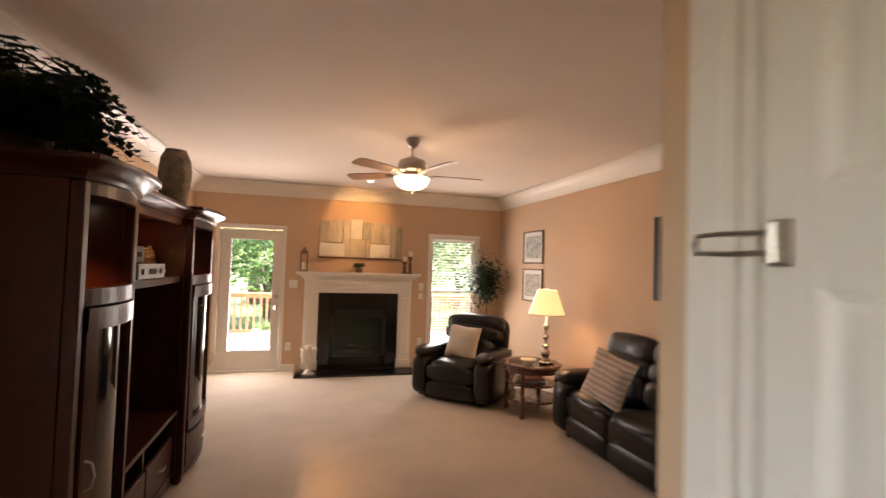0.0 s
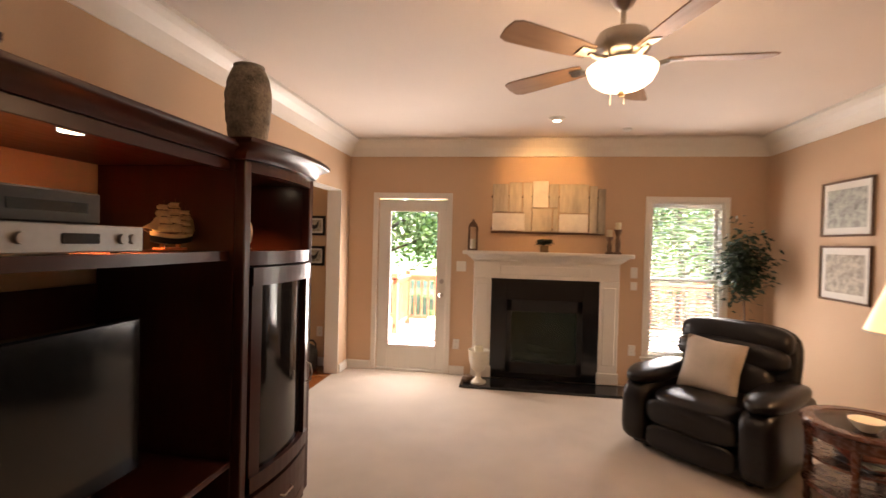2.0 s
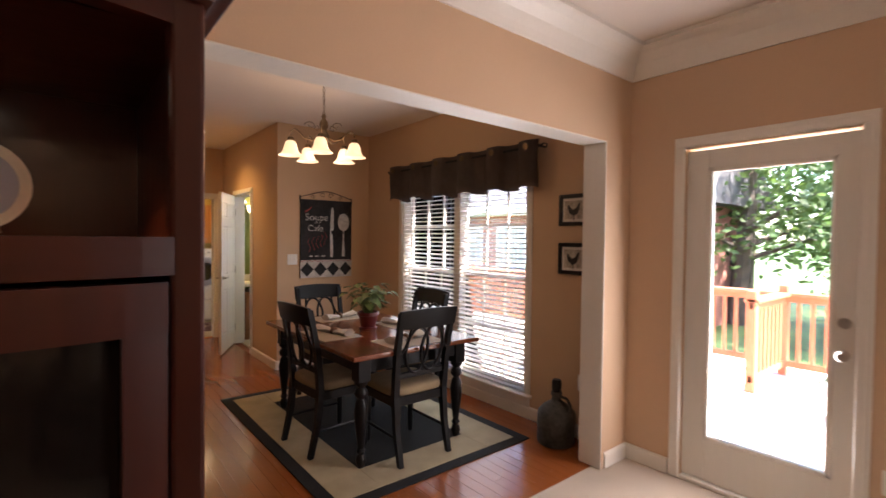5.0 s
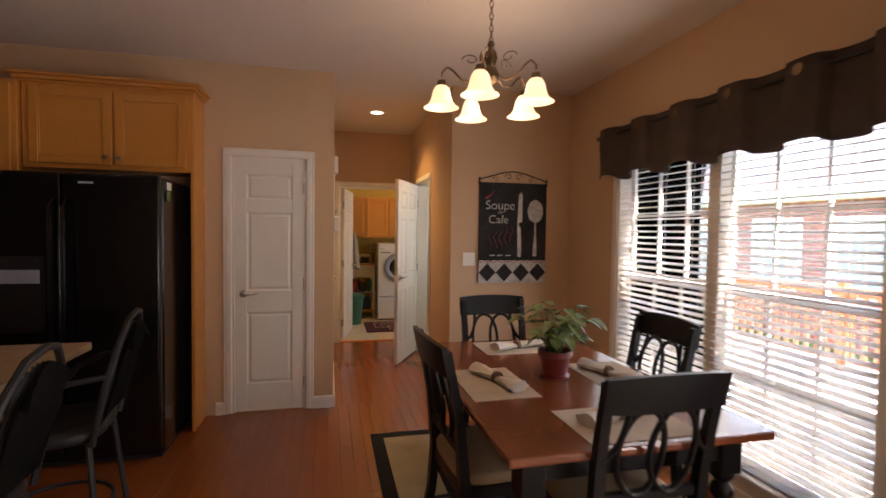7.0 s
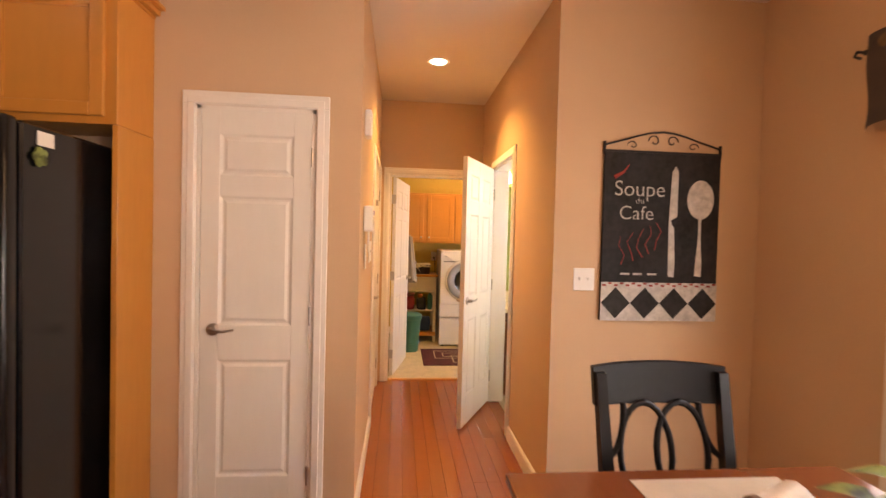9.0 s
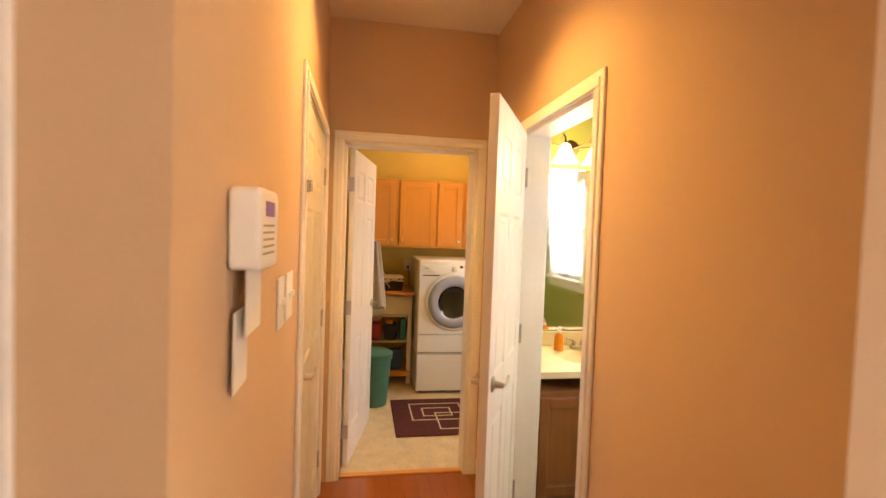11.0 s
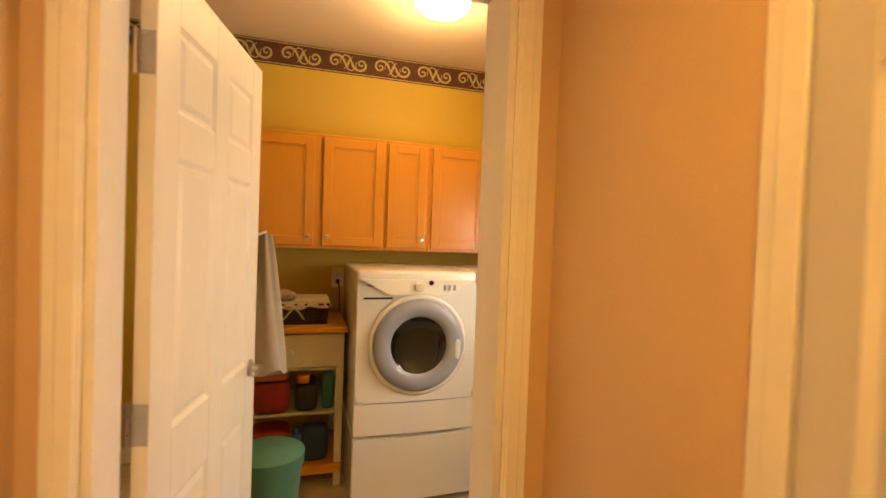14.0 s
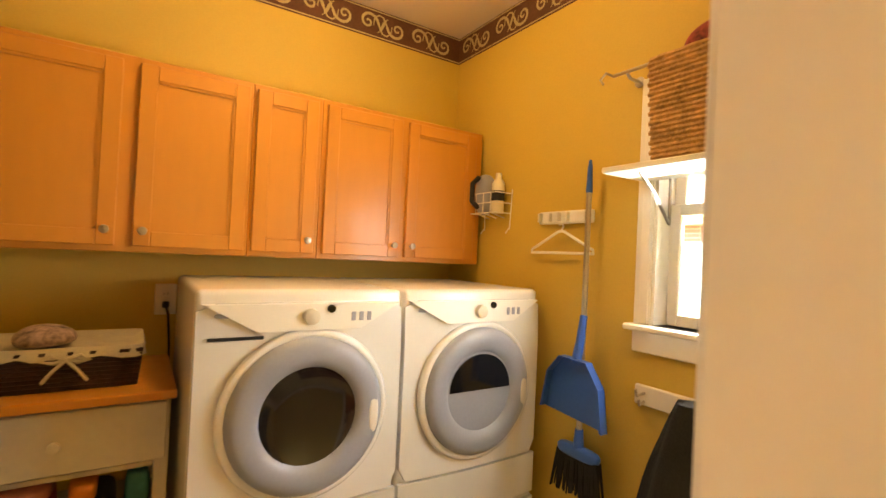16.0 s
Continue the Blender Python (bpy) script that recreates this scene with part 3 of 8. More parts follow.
def blind(name, x0, x1, z0, z1, label, y=None, tilt=14.0, pitch=0.043, group=""):
    """A wooden slat blind hanging in a window."""
    y = EXT + 0.035 if y is None else y
    b = thing(name, ((x0 + x1) / 2, y, z0), label, "blind", group)
    W, H = (x1 - x0) / 2 - 0.006, z1 - z0
    bm = B(); box(bm, -W, W, -0.028, 0.028, H - 0.045, H - 0.002, 0.004)
    part("headrail", bm, M_BLIND, b)
    bm = B(); box(bm, -W, W, -0.026, 0.026, 0.0, 0.016, 0.004)
    part("bottom_rail", bm, M_BLIND, b)
    first, z = None, 0.05
    while z < H - 0.06:
        if first is None:
            bm = B()
            c, s = math.cos(radians(tilt)) * 0.025, math.sin(radians(tilt)) * 0.025
            strip_pts = [(-c, -s), (0, 0.003), (c, s), (c, s - 0.003), (0, 0.0), (-c, -s - 0.003)]
            va = [bm.verts.new((-W, p, q)) for p, q in strip_pts]
            vb = [bm.verts.new((W, p, q)) for p, q in strip_pts]
            for i in range(6):
                bm.faces.new((va[i], va[(i + 1) % 6], vb[(i + 1) % 6], vb[i]))
            bm.faces.new(va), bm.faces.new(vb)
            first = part("slat", bm, M_BLIND, b)
            first.location.z = z
        else:
            shared("slat", first, b, pose(0, 0, z))
        z += pitch
    for x in (-W * 0.72, 0.0, W * 0.72):
        bm = B()
        tube(bm, [(x, -0.027, 0.01), (x, -0.027, H - 0.03)], 0.0016, 5); tube(bm, [(x, 0.027, 0.01), (x, 0.027, H - 0.03)], 0.0016, 5)
        part("cord", bm, M_BLIND, b)
    return b


window("window_living", *LWIN_H, "white double-hung window with a lowered slat blind")
blind("slat_blind", LWIN_H[0] + 0.014, LWIN_H[1] - 0.014, LWIN_H[2] + 0.004, LWIN_H[3] - 0.014, "white slat blind lowered over the living room window", tilt=12)
window("window_breakfast", *BWIN_H, "wide white double window with gridded sashes", units=2, cols=3, rows=2)
mid = (BWIN_H[0] + BWIN_H[1]) / 2
blind("slat_blind", BWIN_H[0] + 0.014, mid - 0.01, BWIN_H[2] + 0.004, BWIN_H[3] - 0.014, "white slat blind lowered over the breakfast window", y=EXT + 0.03, tilt=12, group="breakfast window blinds")
blind("slat_blind", mid + 0.01, BWIN_H[1] - 0.014, BWIN_H[2] + 0.004, BWIN_H[3] - 0.014, "white slat blind lowered over the breakfast window", y=EXT + 0.03, tilt=12, group="breakfast window blinds")
# translucent white panes imitate the window's blown-out brightness and hide the view
M_WHITEPANE = material("white_translucent_pane", (0.80, 0.82, 0.82), 0.4, var=0.03, scale=8, grain=120)
translucent(M_WHITEPANE, (0.9, 0.92, 0.93), 0.8)
for ob in window("window_bath", *BATHW_H, "small white double-hung bathroom window with frosted panes")[0].children_recursive:
    if ob.name.startswith("pane"):
        ob.data.materials[0] = M_WHITEPANE
window("window_laundry", *LAUW_H, "small white laundry window with a deep sill")

# unseen glazed opening, added to let light onto the entry closet door
we = tagged(thing("window_entry", (-0.96, -0.40, 0.30), "white fixed window, unseen, added to light the entry", "window"), kind="structure")
for a, b, lo, hi in ((-0.50, -0.45, 0, 1.75), (0.45, 0.50, 0, 1.75), (-0.45, 0.45, 0, 0.05), (-0.45, 0.45, 1.70, 1.75)):
    bm = B(); box(bm, -0.04, 0.04, a, b, lo, hi, 0.003); part("window_frame", bm, M_TRIM, we)
bm = B(); box(bm, -0.003, 0.003, -0.45, 0.45, 0.05, 1.70); pane = part("pane", bm, M_GLASS, we); pane.visible_shadow = False

# ---- garden ----
M_GRASS = material("lawn", (0.10, 0.17, 0.045), 0.9, var=0.3, scale=0.8, grain=30, bump=0.5)
M_DECK = material("weathered_deck_board", (0.60, 0.54, 0.48), 0.8, var=0.15, scale=3, grain=30, stretch=(1, 0.2, 1), island=True)
M_RAIL = material("red_stained_wood", (0.50, 0.14, 0.06), 0.6, var=0.15, scale=4, grain=30, stretch=(1, 1, 0.2))
M_BRICK = material("red_brick", (0.33, 0.13, 0.10), 0.85, var=0.25, scale=5, grain=40, bump=0.4, island=True)
M_MORTAR = material("grey_mortar", (0.40, 0.36, 0.33), 0.9, var=0.1, scale=4, grain=50)
M_ROOF = material("grey_shingle", (0.12, 0.11, 0.115), 0.9, var=0.25, scale=6, grain=30, bump=0.5)
M_LEAF = material("tree_leaf", (0.10, 0.17, 0.05), 0.6, var=0.4, scale=3, grain=20)
translucent(M_LEAF, (0.16, 0.26, 0.06), 0.45)
M_BARK = material("tree_bark", (0.12, 0.09, 0.07), 0.9, var=0.3, scale=5, grain=20, bump=0.6)
bm = B()
for v in ((-900, EXT + 0.16, -0.55), (900, EXT + 0.16, -0.55), (900, 1500, -0.55), (-900, 1500, -0.55)):
    bm.verts.new(v)
bm.faces.new(bm.verts[:] if bm.verts.ensure_lookup_table() is None else [])
structure("ground", bm, M_GRASS)

# ---- living room ----
M_ART = material("whitewashed_wood", (0.62, 0.54, 0.42), 0.7, var=0.25, scale=5, grain=30, stretch=(1, 1, 0.2), bump=0.2, island=True)
M_ARTW = material("white_painted_wood", (0.80, 0.76, 0.68), 0.6, var=0.08, scale=5, grain=30, bump=0.1)
M_CREAM = material("cream_woven_fabric", (0.62, 0.54, 0.45), 0.95, var=0.10, scale=8, grain=300, bump=0.6, sheen=0.3)
M_STONE = material("carved_grey_stone", (0.36, 0.30, 0.23), 0.85, var=0.35, scale=14, grain=70, bump=0.9)
M_IVORY = material("ivory_ceramic", (0.72, 0.66, 0.54), 0.4, var=0.1, scale=6, grain=60)
M_CANDLE = material("cream_candle_wax", (0.75, 0.68, 0.50), 0.5, var=0.05, scale=4, grain=40)
M_RUSTIC = material("brown_rustic_wood", (0.20, 0.11, 0.06), 0.7, var=0.3, scale=6, grain=40, stretch=(1, 1, 0.2), bump=0.2)
M_FERN = material("dark_green_fern", (0.020, 0.055, 0.022), 0.6, var=0.35, scale=6, grain=40)
M_FICUS = material("ficus_leaf", (0.030, 0.065, 0.030), 0.5, var=0.35, scale=6, grain=40)
M_SILVER = material("mercury_silver", (0.60, 0.54, 0.48), 0.22, 1.0, var=0.15, scale=9, grain=80)
M_SHADE = glow("lit_cream_lampshade", (1.0, 0.52, 0.20), 0.0675)
M_BOWL = glow("lit_frosted_bowl", (1.0, 0.76, 0.46), 0.24)
M_PUCK = glow("lit_puck_lens", (1.0, 0.86, 0.62), 0.6)
M_BLADE = material("light_oak_blade", (0.34, 0.20, 0.11), 0.45, var=0.15, scale=4, grain=30, stretch=(0.2, 1, 1))
M_PAPER = material("printed_paper", (0.62, 0.56, 0.46), 0.7, var=0.35, scale=18, grain=60)
M_MAT = material("white_mount_board", (0.74, 0.72, 0.66), 0.8, var=0.03, scale=4, grain=60)
M_SILVERPL = material("silver_plastic", (0.22, 0.21, 0.20), 0.4, 0.6, var=0.05, scale=6, grain=60)
M_EMBER = material("ceramic_logs", (0.10, 0.085, 0.075), 0.9, var=0.4, scale=8, grain=30, bump=0.6)
M_OUTLETDARK = material("socket_slot", (0.05, 0.05, 0.05), 0.6)

M_MAHOG_LIGHT = material("reddish_stand_wood", (0.30, 0.085, 0.035), 0.35, var=0.15, scale=8, grain=40)

# entertainment wall unit: local x to the room, y along the wall
ent = thing("entertainment_center", (-0.53, 3.27, 0), "dark cherry entertainment center with bow-front glass towers", "cabinet")
X0, XF = -0.36, 0.37     # back and front of the towers


def bow(y, ya, yb, depth):
    u = (y - (ya + yb) / 2) / ((yb - ya) / 2)
    return depth * (1 - u * u)


def bowed(bm, ya, yb, z0, z1, x_in, x_out, depth, n=10, back=None):
    """A slab with a bowed front between heights z0 and z1."""
    ys = [ya + (yb - ya) * i / n for i in range(n + 1)]
    out = [(x_out + bow(y, ya, yb, depth), y) for y in ys]
    inn = [((x_in + bow(y, ya, yb, depth)) if back is None else back, y) for y in ys]
    loop = out + inn[::-1]
    lo, hi = [bm.verts.new((x, y, z0)) for x, y in loop], [bm.verts.new((x, y, z1)) for x, y in loop]
    k = len(loop)
    for i in range(k):
        bm.faces.new((lo[i], lo[(i + 1) % k], hi[(i + 1) % k], hi[i]))
    for i in range(n):
        for r in (lo, hi):
            bm.faces.new((r[i], r[i + 1], r[k - 2 - i], r[k - 1 - i]))


FLARE = ((0.004, 1.901), (0.012, 1.903), (0.014, 1.912), (0.020, 1.925), (0.032, 1.940), (0.050, 1.953), (0.066, 1.961), (0.072, 1.964), (0.075, 1.970), (0.075, 1.985))


def flared(bm, ya, yb, depth, n=12):
    """A cornice that sweeps outwards over a bowed front."""
    loops = []
    for o, z in FLARE:
        a, b = ya - o, yb + o
        ys = [a + (b - a) * i / n for i in range(n + 1)]
        loops.append([bm.verts.new((XF + 0.01 + o + bow(y, a, b, depth), y, z)) for y in ys] + [bm.verts.new((X0, b, z)), bm.verts.new((X0, a, z))])
    for p, q in zip(loops, loops[1:]):
        for i in range(n + 3):
            j = (i + 1) % (n + 3)
            bm.faces.new((p[i], p[j], q[j], q[i]))
    bm.faces.new(loops[0]), bm.faces.new(loops[-1])


def tower(ya, yb, sides):
    bd = 0.045
    for y in (ya, yb - 0.022):
        bm = B(); box(bm, X0, XF - 0.036, y, y + 0.022, 0.06, 1.90, 0.002); part("side_panel", bm, M_CHERRY, ent)
    bm = B(); box(bm, X0, X0 + 0.012, ya + 0.022, yb - 0.022, 0.06, 1.90); part("back_panel", bm, M_CHERRY, ent)
    for z in (0.06, 0.34, 1.43, 1.86):
        bm = B(); box(bm, X0 + 0.012, XF - 0.036, ya + 0.022, yb - 0.022, z, z + 0.025); part("shelf", bm, M_CHERRYH, ent)
    for y in (ya, yb - 0.055):
        bm = B(); box(bm, XF - 0.035, XF + 0.015, y, y + 0.055, 0.06, 1.90, 0.008, 2)
        part("stile", bm, M_CHERRY, ent)
    for z0, z1 in ((0.06, 0.115), (1.425, 1.49), (1.85, 1.90)):
        bm = B(); bowed(bm, ya + 0.03, yb - 0.03, z0, z1, XF - 0.03, XF + 0.01, bd)
        part("rail", bm, M_CHERRYH, ent)
    # flared crown
    bm = B(); flared(bm, ya, yb, bd + 0.01); part("cornice", bm, M_CHERRYH, ent, "", True, 40)
    # glass door
    dr = B()
    bowed(dr, ya + 0.06, ya + 0.125, 0.365, 1.415, XF - 0.012, XF + 0.016, 0.0)
    bowed(dr, yb - 0.125, yb - 0.06, 0.365, 1.415, XF - 0.012, XF + 0.016, 0.0)
    for v in dr.verts:
        v.co.x += bow(v.co.y, ya + 0.03, yb - 0.03, bd)
    bowed(dr, ya + 0.06, yb - 0.06, 0.365, 0.44, XF - 0.012, XF + 0.030, bd * 0.75); bowed(dr, ya + 0.06, yb - 0.06, 1.33, 1.415, XF - 0.012, XF + 0.030, bd * 0.75)
    door = part("door", dr, M_CHERRY, ent)
    bm = B(); bowed(bm, ya + 0.12, yb - 0.12, 0.435, 1.335, XF - 0.002, XF + 0.006, bd * 0.75)
    part("pane", bm, M_SMOKED, door, "smoked glass pane", True)
    hy = ya + 0.085 if sides > 0 else yb - 0.085
    bm = B(); hx = XF + 0.045
    tube(bm, [(hx - 0.02, hy, 0.72), (hx + 0.012, hy, 0.735), (hx + 0.022, hy, 0.78), (hx + 0.012, hy, 0.825), (hx - 0.02, hy, 0.84)], 0.005, 8)
    part("handle", bm, M_NICKEL, door, "curved nickel pull", True)
    bm = B(); bowed(bm, ya + 0.06, yb - 0.06, 0.125, 0.335, XF - 0.012, XF + 0.022, bd * 0.75)
    drawer = part("drawer", bm, M_CHERRYH, ent)
    bm = B(); ym = (ya + yb) / 2; hx = XF + 0.055
    tube(bm, [(hx, ym - 0.055, 0.235), (hx + 0.022, ym - 0.045, 0.23), (hx + 0.022, ym + 0.045, 0.23), (hx, ym + 0.055, 0.235)], 0.005, 8)
    part("handle", bm, M_NICKEL, drawer, "nickel drawer pull", True)
    for y in (ya + 0.04, yb - 0.04):
        for x in (X0 + 0.04, XF - 0.03):
            bm = B(); lathe(bm, [(0, 0), (0.022, 0.0), (0.036, 0.022), (0.034, 0.04), (0.026, 0.06), (0, 0.06)], 12, (x, y, 0))
            part("foot", bm, M_CHERRY, ent, "", True)
    bm = B(); lathe(bm, [(0, 0), (0.034, 0), (0.034, 0.008), (0, 0.008)], 16, (0.08, ym, 1.851))
    part("puck_light", bm, M_PUCK, ent, "lit round puck light")


tower(-1.12, -0.53, 1)
tower(0.61, 1.34, -1)
CA, CB, CF = -0.53, 0.61, 0.30
bm = B(); box(bm, X0, CF, CA, CB, 1.455, 1.482, 0.004)
part("shelf", bm, M_CHERRYH, ent)
bm = B(); bowed(bm, CA, CB, 1.448, 1.490, CF - 0.02, CF + 0.012, 0.02)
part("shelf_edge", bm, M_CHERRYH, ent)
bm = B(); box(bm, X0, CF, CA, CB, 1.875, 1.90)
box(bm, CF - 0.02, CF + 0.01, CA, CB, 1.85, 1.90, 0.003)
part("top_panel", bm, M_CHERRYH, ent)
bm = B(); strip(bm, [(X0, 1.901)] + [(CF + 0.01 + o, z - 0.012 * (z > 1.91)) for o, z in FLARE] + [(X0, 1.973)], CA, CB); part("cornice", bm, M_CHERRYH, ent, "", True, 40)
bm = B(); box(bm, X0, X0 + 0.012, CA, CB, 0.546, 1.32); part("back_panel", bm, M_CHERRY, ent)
bm = B(); box(bm, X0, CF + 0.04, CA, CB, 0.515, 0.545, 0.004)
part("base_top", bm, M_CHERRYH, ent)
bm = B(); box(bm, X0, CF, CA, CB, 0.06, 0.085); box(bm, X0, X0 + 0.012, CA, CB, 0.086, 0.514); box(bm, X0, CF, 0.02, 0.045, 0.085, 0.515)
box(bm, CF - 0.02, CF + 0.02, CA, CB, 0.04, 0.11, 0.004)
part("base", bm, M_CHERRY, ent)
for ya, yb in ((CA + 0.01, 0.02), (0.045, CB - 0.01)):
    bm = B(); box(bm, CF - 0.01, CF + 0.018, ya, yb, 0.12, 0.36, 0.006)
    dr = part("drawer", bm, M_CHERRYH, ent)
    bm = B(); ym = (ya + yb) / 2
    tube(bm, [(CF + 0.018, ym - 0.05, 0.25), (CF + 0.042, ym - 0.04, 0.245), (CF + 0.042, ym + 0.04, 0.245), (CF + 0.018, ym + 0.05, 0.25)], 0.005, 8)
    part("handle", bm, M_NICKEL, dr, "nickel drawer pull", True)
bm = B(); lathe(bm, [(0, 0), (0.036, 0), (0.036, 0.008), (0, 0.008)], 16, (0.20, -0.05, 1.866))
part("puck_light", bm, M_PUCK, ent, "lit round puck light")

tv = thing("television", (-0.45, 3.16, 0.545), "flat black television on the entertainment center base", "television")
bm = B(); box(bm, -0.03, 0.03, -0.50, 0.46, 0.07, 0.68, 0.008); part("casing", bm, M_BLACKGLOSS, tv)
bm = B(); box(bm, 0.0302, 0.0312, -0.475, 0.435, 0.105, 0.66); part("screen", bm, M_SCREEN, tv)
bm = B(); lathe(bm, [(0, 0), (0.17, 0), (0.16, 0.012), (0.05, 0.02), (0.04, 0.075), (0, 0.075)], 24, (0, -0.02, 0.001)); part("stand", bm, M_BLACKGLOSS, tv, "", True)

rec = thing("receiver", (-0.34, 3.11, 1.491), "black receiver with a silver front on the cabinet shelf", "receiver")
bm = B(); box(bm, -0.17, 0.15, -0.23, 0.23, 0.008, 0.085, 0.004); part("body", bm, M_BLACKMATT, rec)
bm = B(); box(bm, 0.15, 0.162, -0.23, 0.23, 0.006, 0.088, 0.004); part("front_panel", bm, M_SILVERPL, rec, "silver front panel")
bm = B(); box(bm, 0.162, 0.166, -0.06, 0.06, 0.032, 0.062, 0.002); part("display", bm, M_SCREEN, rec)
for y in (-0.17, 0.14, 0.18):
    bm = B(); lathe(bm, [(0, 0), (0.017, 0), (0.016, 0.012), (0, 0.013)], 14, (0.162, y, 0.047), "x"); part("knob", bm, M_SILVERPL, rec, "", True)
for y in (-0.18, 0.18):
    bm = B(); lathe(bm, [(0, 0), (0.012, 0), (0.012, 0.008), (0, 0.008)], 10, (0.1, y, 0)); part("foot", bm, M_BLACKMATT, rec)
cb = thing("cable_box", (-0.38, 3.10, 1.58), "small black cable box lying on the receiver", "cable box")
bm = B(); box(bm, -0.11, 0.11, -0.17, 0.17, 0.001, 0.10, 0.006); part("body", bm, M_BLACKMATT, cb)
bm = B(); box(bm, 0.110, 0.112, -0.12, 0.12, 0.035, 0.065); part("display", bm, M_SCREEN, cb)

ship = thing("model_ship", pose(-0.40, 3.745, 1.491) @ Matrix.Scale(0.8, 4), "small wooden model sailing ship with cream sails", "model ship")
M_SAIL = material("cream_sail_cloth", (0.66, 0.50, 0.30), 0.8, var=0.15, scale=12, grain=80)
bm = B(); box(bm, -0.035, 0.035, -0.09, 0.09, 0, 0.014, 0.004); box(bm, -0.010, 0.010, -0.065, -0.052, 0.014, 0.045); box(bm, -0.010, 0.010, 0.052, 0.065, 0.014, 0.045); part("stand", bm, M_MAHOG_LIGHT, ship, "reddish wooden stand")


def ship_hull(z_low, z_high, grow):
    """A slab of the hull between two heights, pointed at the bow and square at the stern."""
    b = B()
    rows = []
    for i in range(13):
        u = -1 + i / 6
        w = (0.034 * (1 - max(-u, 0) ** 2.6) * (1 - 0.25 * max(u, 0) ** 3) + 0.002) * grow
        sheer = 0.016 * u * u
        rows.append([b.verts.new((x, 0.145 * u, z)) for x, z in ((-w * 0.75, z_low + sheer), (-w, z_high + sheer), (w, z_high + sheer), (w * 0.75, z_low + sheer))])
    for p, q in zip(rows, rows[1:]):
        for k in range(4):
            b.faces.new((p[k], p[(k + 1) % 4], q[(k + 1) % 4], q[k]))
    b.faces.new(rows[0]), b.faces.new(rows[-1])
    return b


part("hull", ship_hull(0.032, 0.062, 0.9), M_BLACKWOOD, ship, "dark hull", True, 50)
part("bulwark", ship_hull(0.0625, 0.082, 1.0), M_SAIL, ship, "cream painted band", True, 50)


def square_sail(y, z0, z1, w0, w1):
    """A sail bellied forward between two yards."""
    b = B()
    g = [[b.verts.new((0.020 + (w0 + (w1 - w0) * j / 4) * (i / 3 - 1) * 0.62, y + (w0 + (w1 - w0) * j / 4) * (i / 3 - 1) * 0.78 - 0.016 * math.sin(math.pi * j / 4) - 0.006 * math.sin(math.pi * i / 6), z0 + (z1 - z0) * j / 4)) for j in range(5)] for i in range(7)]
    for p, q in zip(g, g[1:]):
        for j in range(4):
            b.faces.new((p[j], q[j], q[j + 1], p[j + 1]))
    bmesh.ops.solidify(b, geom=b.faces[:], thickness=0.0015)
    part("sail", b, M_SAIL, ship, "", True, 70)
    b = B(); tube(b, [(0.020 - w1 * 0.66, y - w1 * 0.84, z1 + 0.001), (0.020 + w1 * 0.66, y + w1 * 0.84, z1 + 0.001)], 0.0016, 5); part("yard", b, M_RUSTIC, ship)


for my, mh in ((-0.075, 0.245), (0.005, 0.262), (0.085, 0.225)):
    bm = B(); tube(bm, [(0.02, my, 0.075), (0.02, my, mh + 0.012)], 0.0026, 6, 0.5); part("mast", bm, M_RUSTIC, ship)
    zs = [0.094 + (mh - 0.10) * k for k in (0.0, 0.30, 0.56, 0.79, 1.0)]
    for k in range(4):
        square_sail(my, zs[k] + 0.002, zs[k + 1] - 0.004, 0.046 - 0.006 * k, 0.041 - 0.006 * k)
bm = B(); tube(bm, [(0.0, -0.135, 0.085), (0.0, -0.215, 0.112)], 0.0026, 6, 0.6); part("bowsprit", bm, M_RUSTIC, ship)
for y0, top in ((-0.205, 0.175), (-0.175, 0.205)):
    bm = B()
    vs = [bm.verts.new(p) for p in ((0.004, y0, 0.112), (0.010, -0.105, 0.105), (0.018, -0.085, top))]
    bm.faces.new(vs)
    bmesh.ops.solidify(bm, geom=bm.faces[:], thickness=0.0015)
    part("jib", bm, M_SAIL, ship, "cream triangular jib")
bm = B()
vs = [bm.verts.new(p) for p in ((0.02, 0.09, 0.10), (0.02, 0.165, 0.105), (0.02, 0.150, 0.17), (0.02, 0.095, 0.205))]
bm.faces.new(vs)
bmesh.ops.solidify(bm, geom=bm.faces[:], thickness=0.0015)
part("spanker", bm, M_SAIL, ship, "cream stern sail")

plate = thing("decorative_plate", (-0.42, 4.29, 1.491), "white patterned plate standing on an easel in the niche", "plate")
bm = B(); lathe(bm, [(0, 0.006), (0.05, 0.0), (0.058, 0.004), (0.082, 0.014), (0.082, 0.017), (0.057, 0.009), (0, 0.010)], 28, (0.012, 0, 0.088), "x"); part("dish", bm, M_IVORY, plate, "", True)
bm = B(); lathe(bm, [(0.048, 0.0085), (0.064, 0.0135), (0.064, 0.016), (0.048, 0.0115)], 28, (0.0125, 0, 0.088), "x"); part("rim_band", bm, M_GREYPL, plate, "grey painted rim band", True)
bm = B(); tube(bm, [(0.05, -0.035, 0.004), (0.01, -0.035, 0.004), (0.0, -0.02, 0.09)], 0.003, 6); tube(bm, [(0.05, 0.035, 0.004), (0.01, 0.035, 0.004), (0.0, 0.02, 0.09)], 0.003, 6); tube(bm, [(0.0, 0, 0.09), (-0.06, 0, 0.004)], 0.003, 6); part("easel", bm, M_BRONZE, plate)

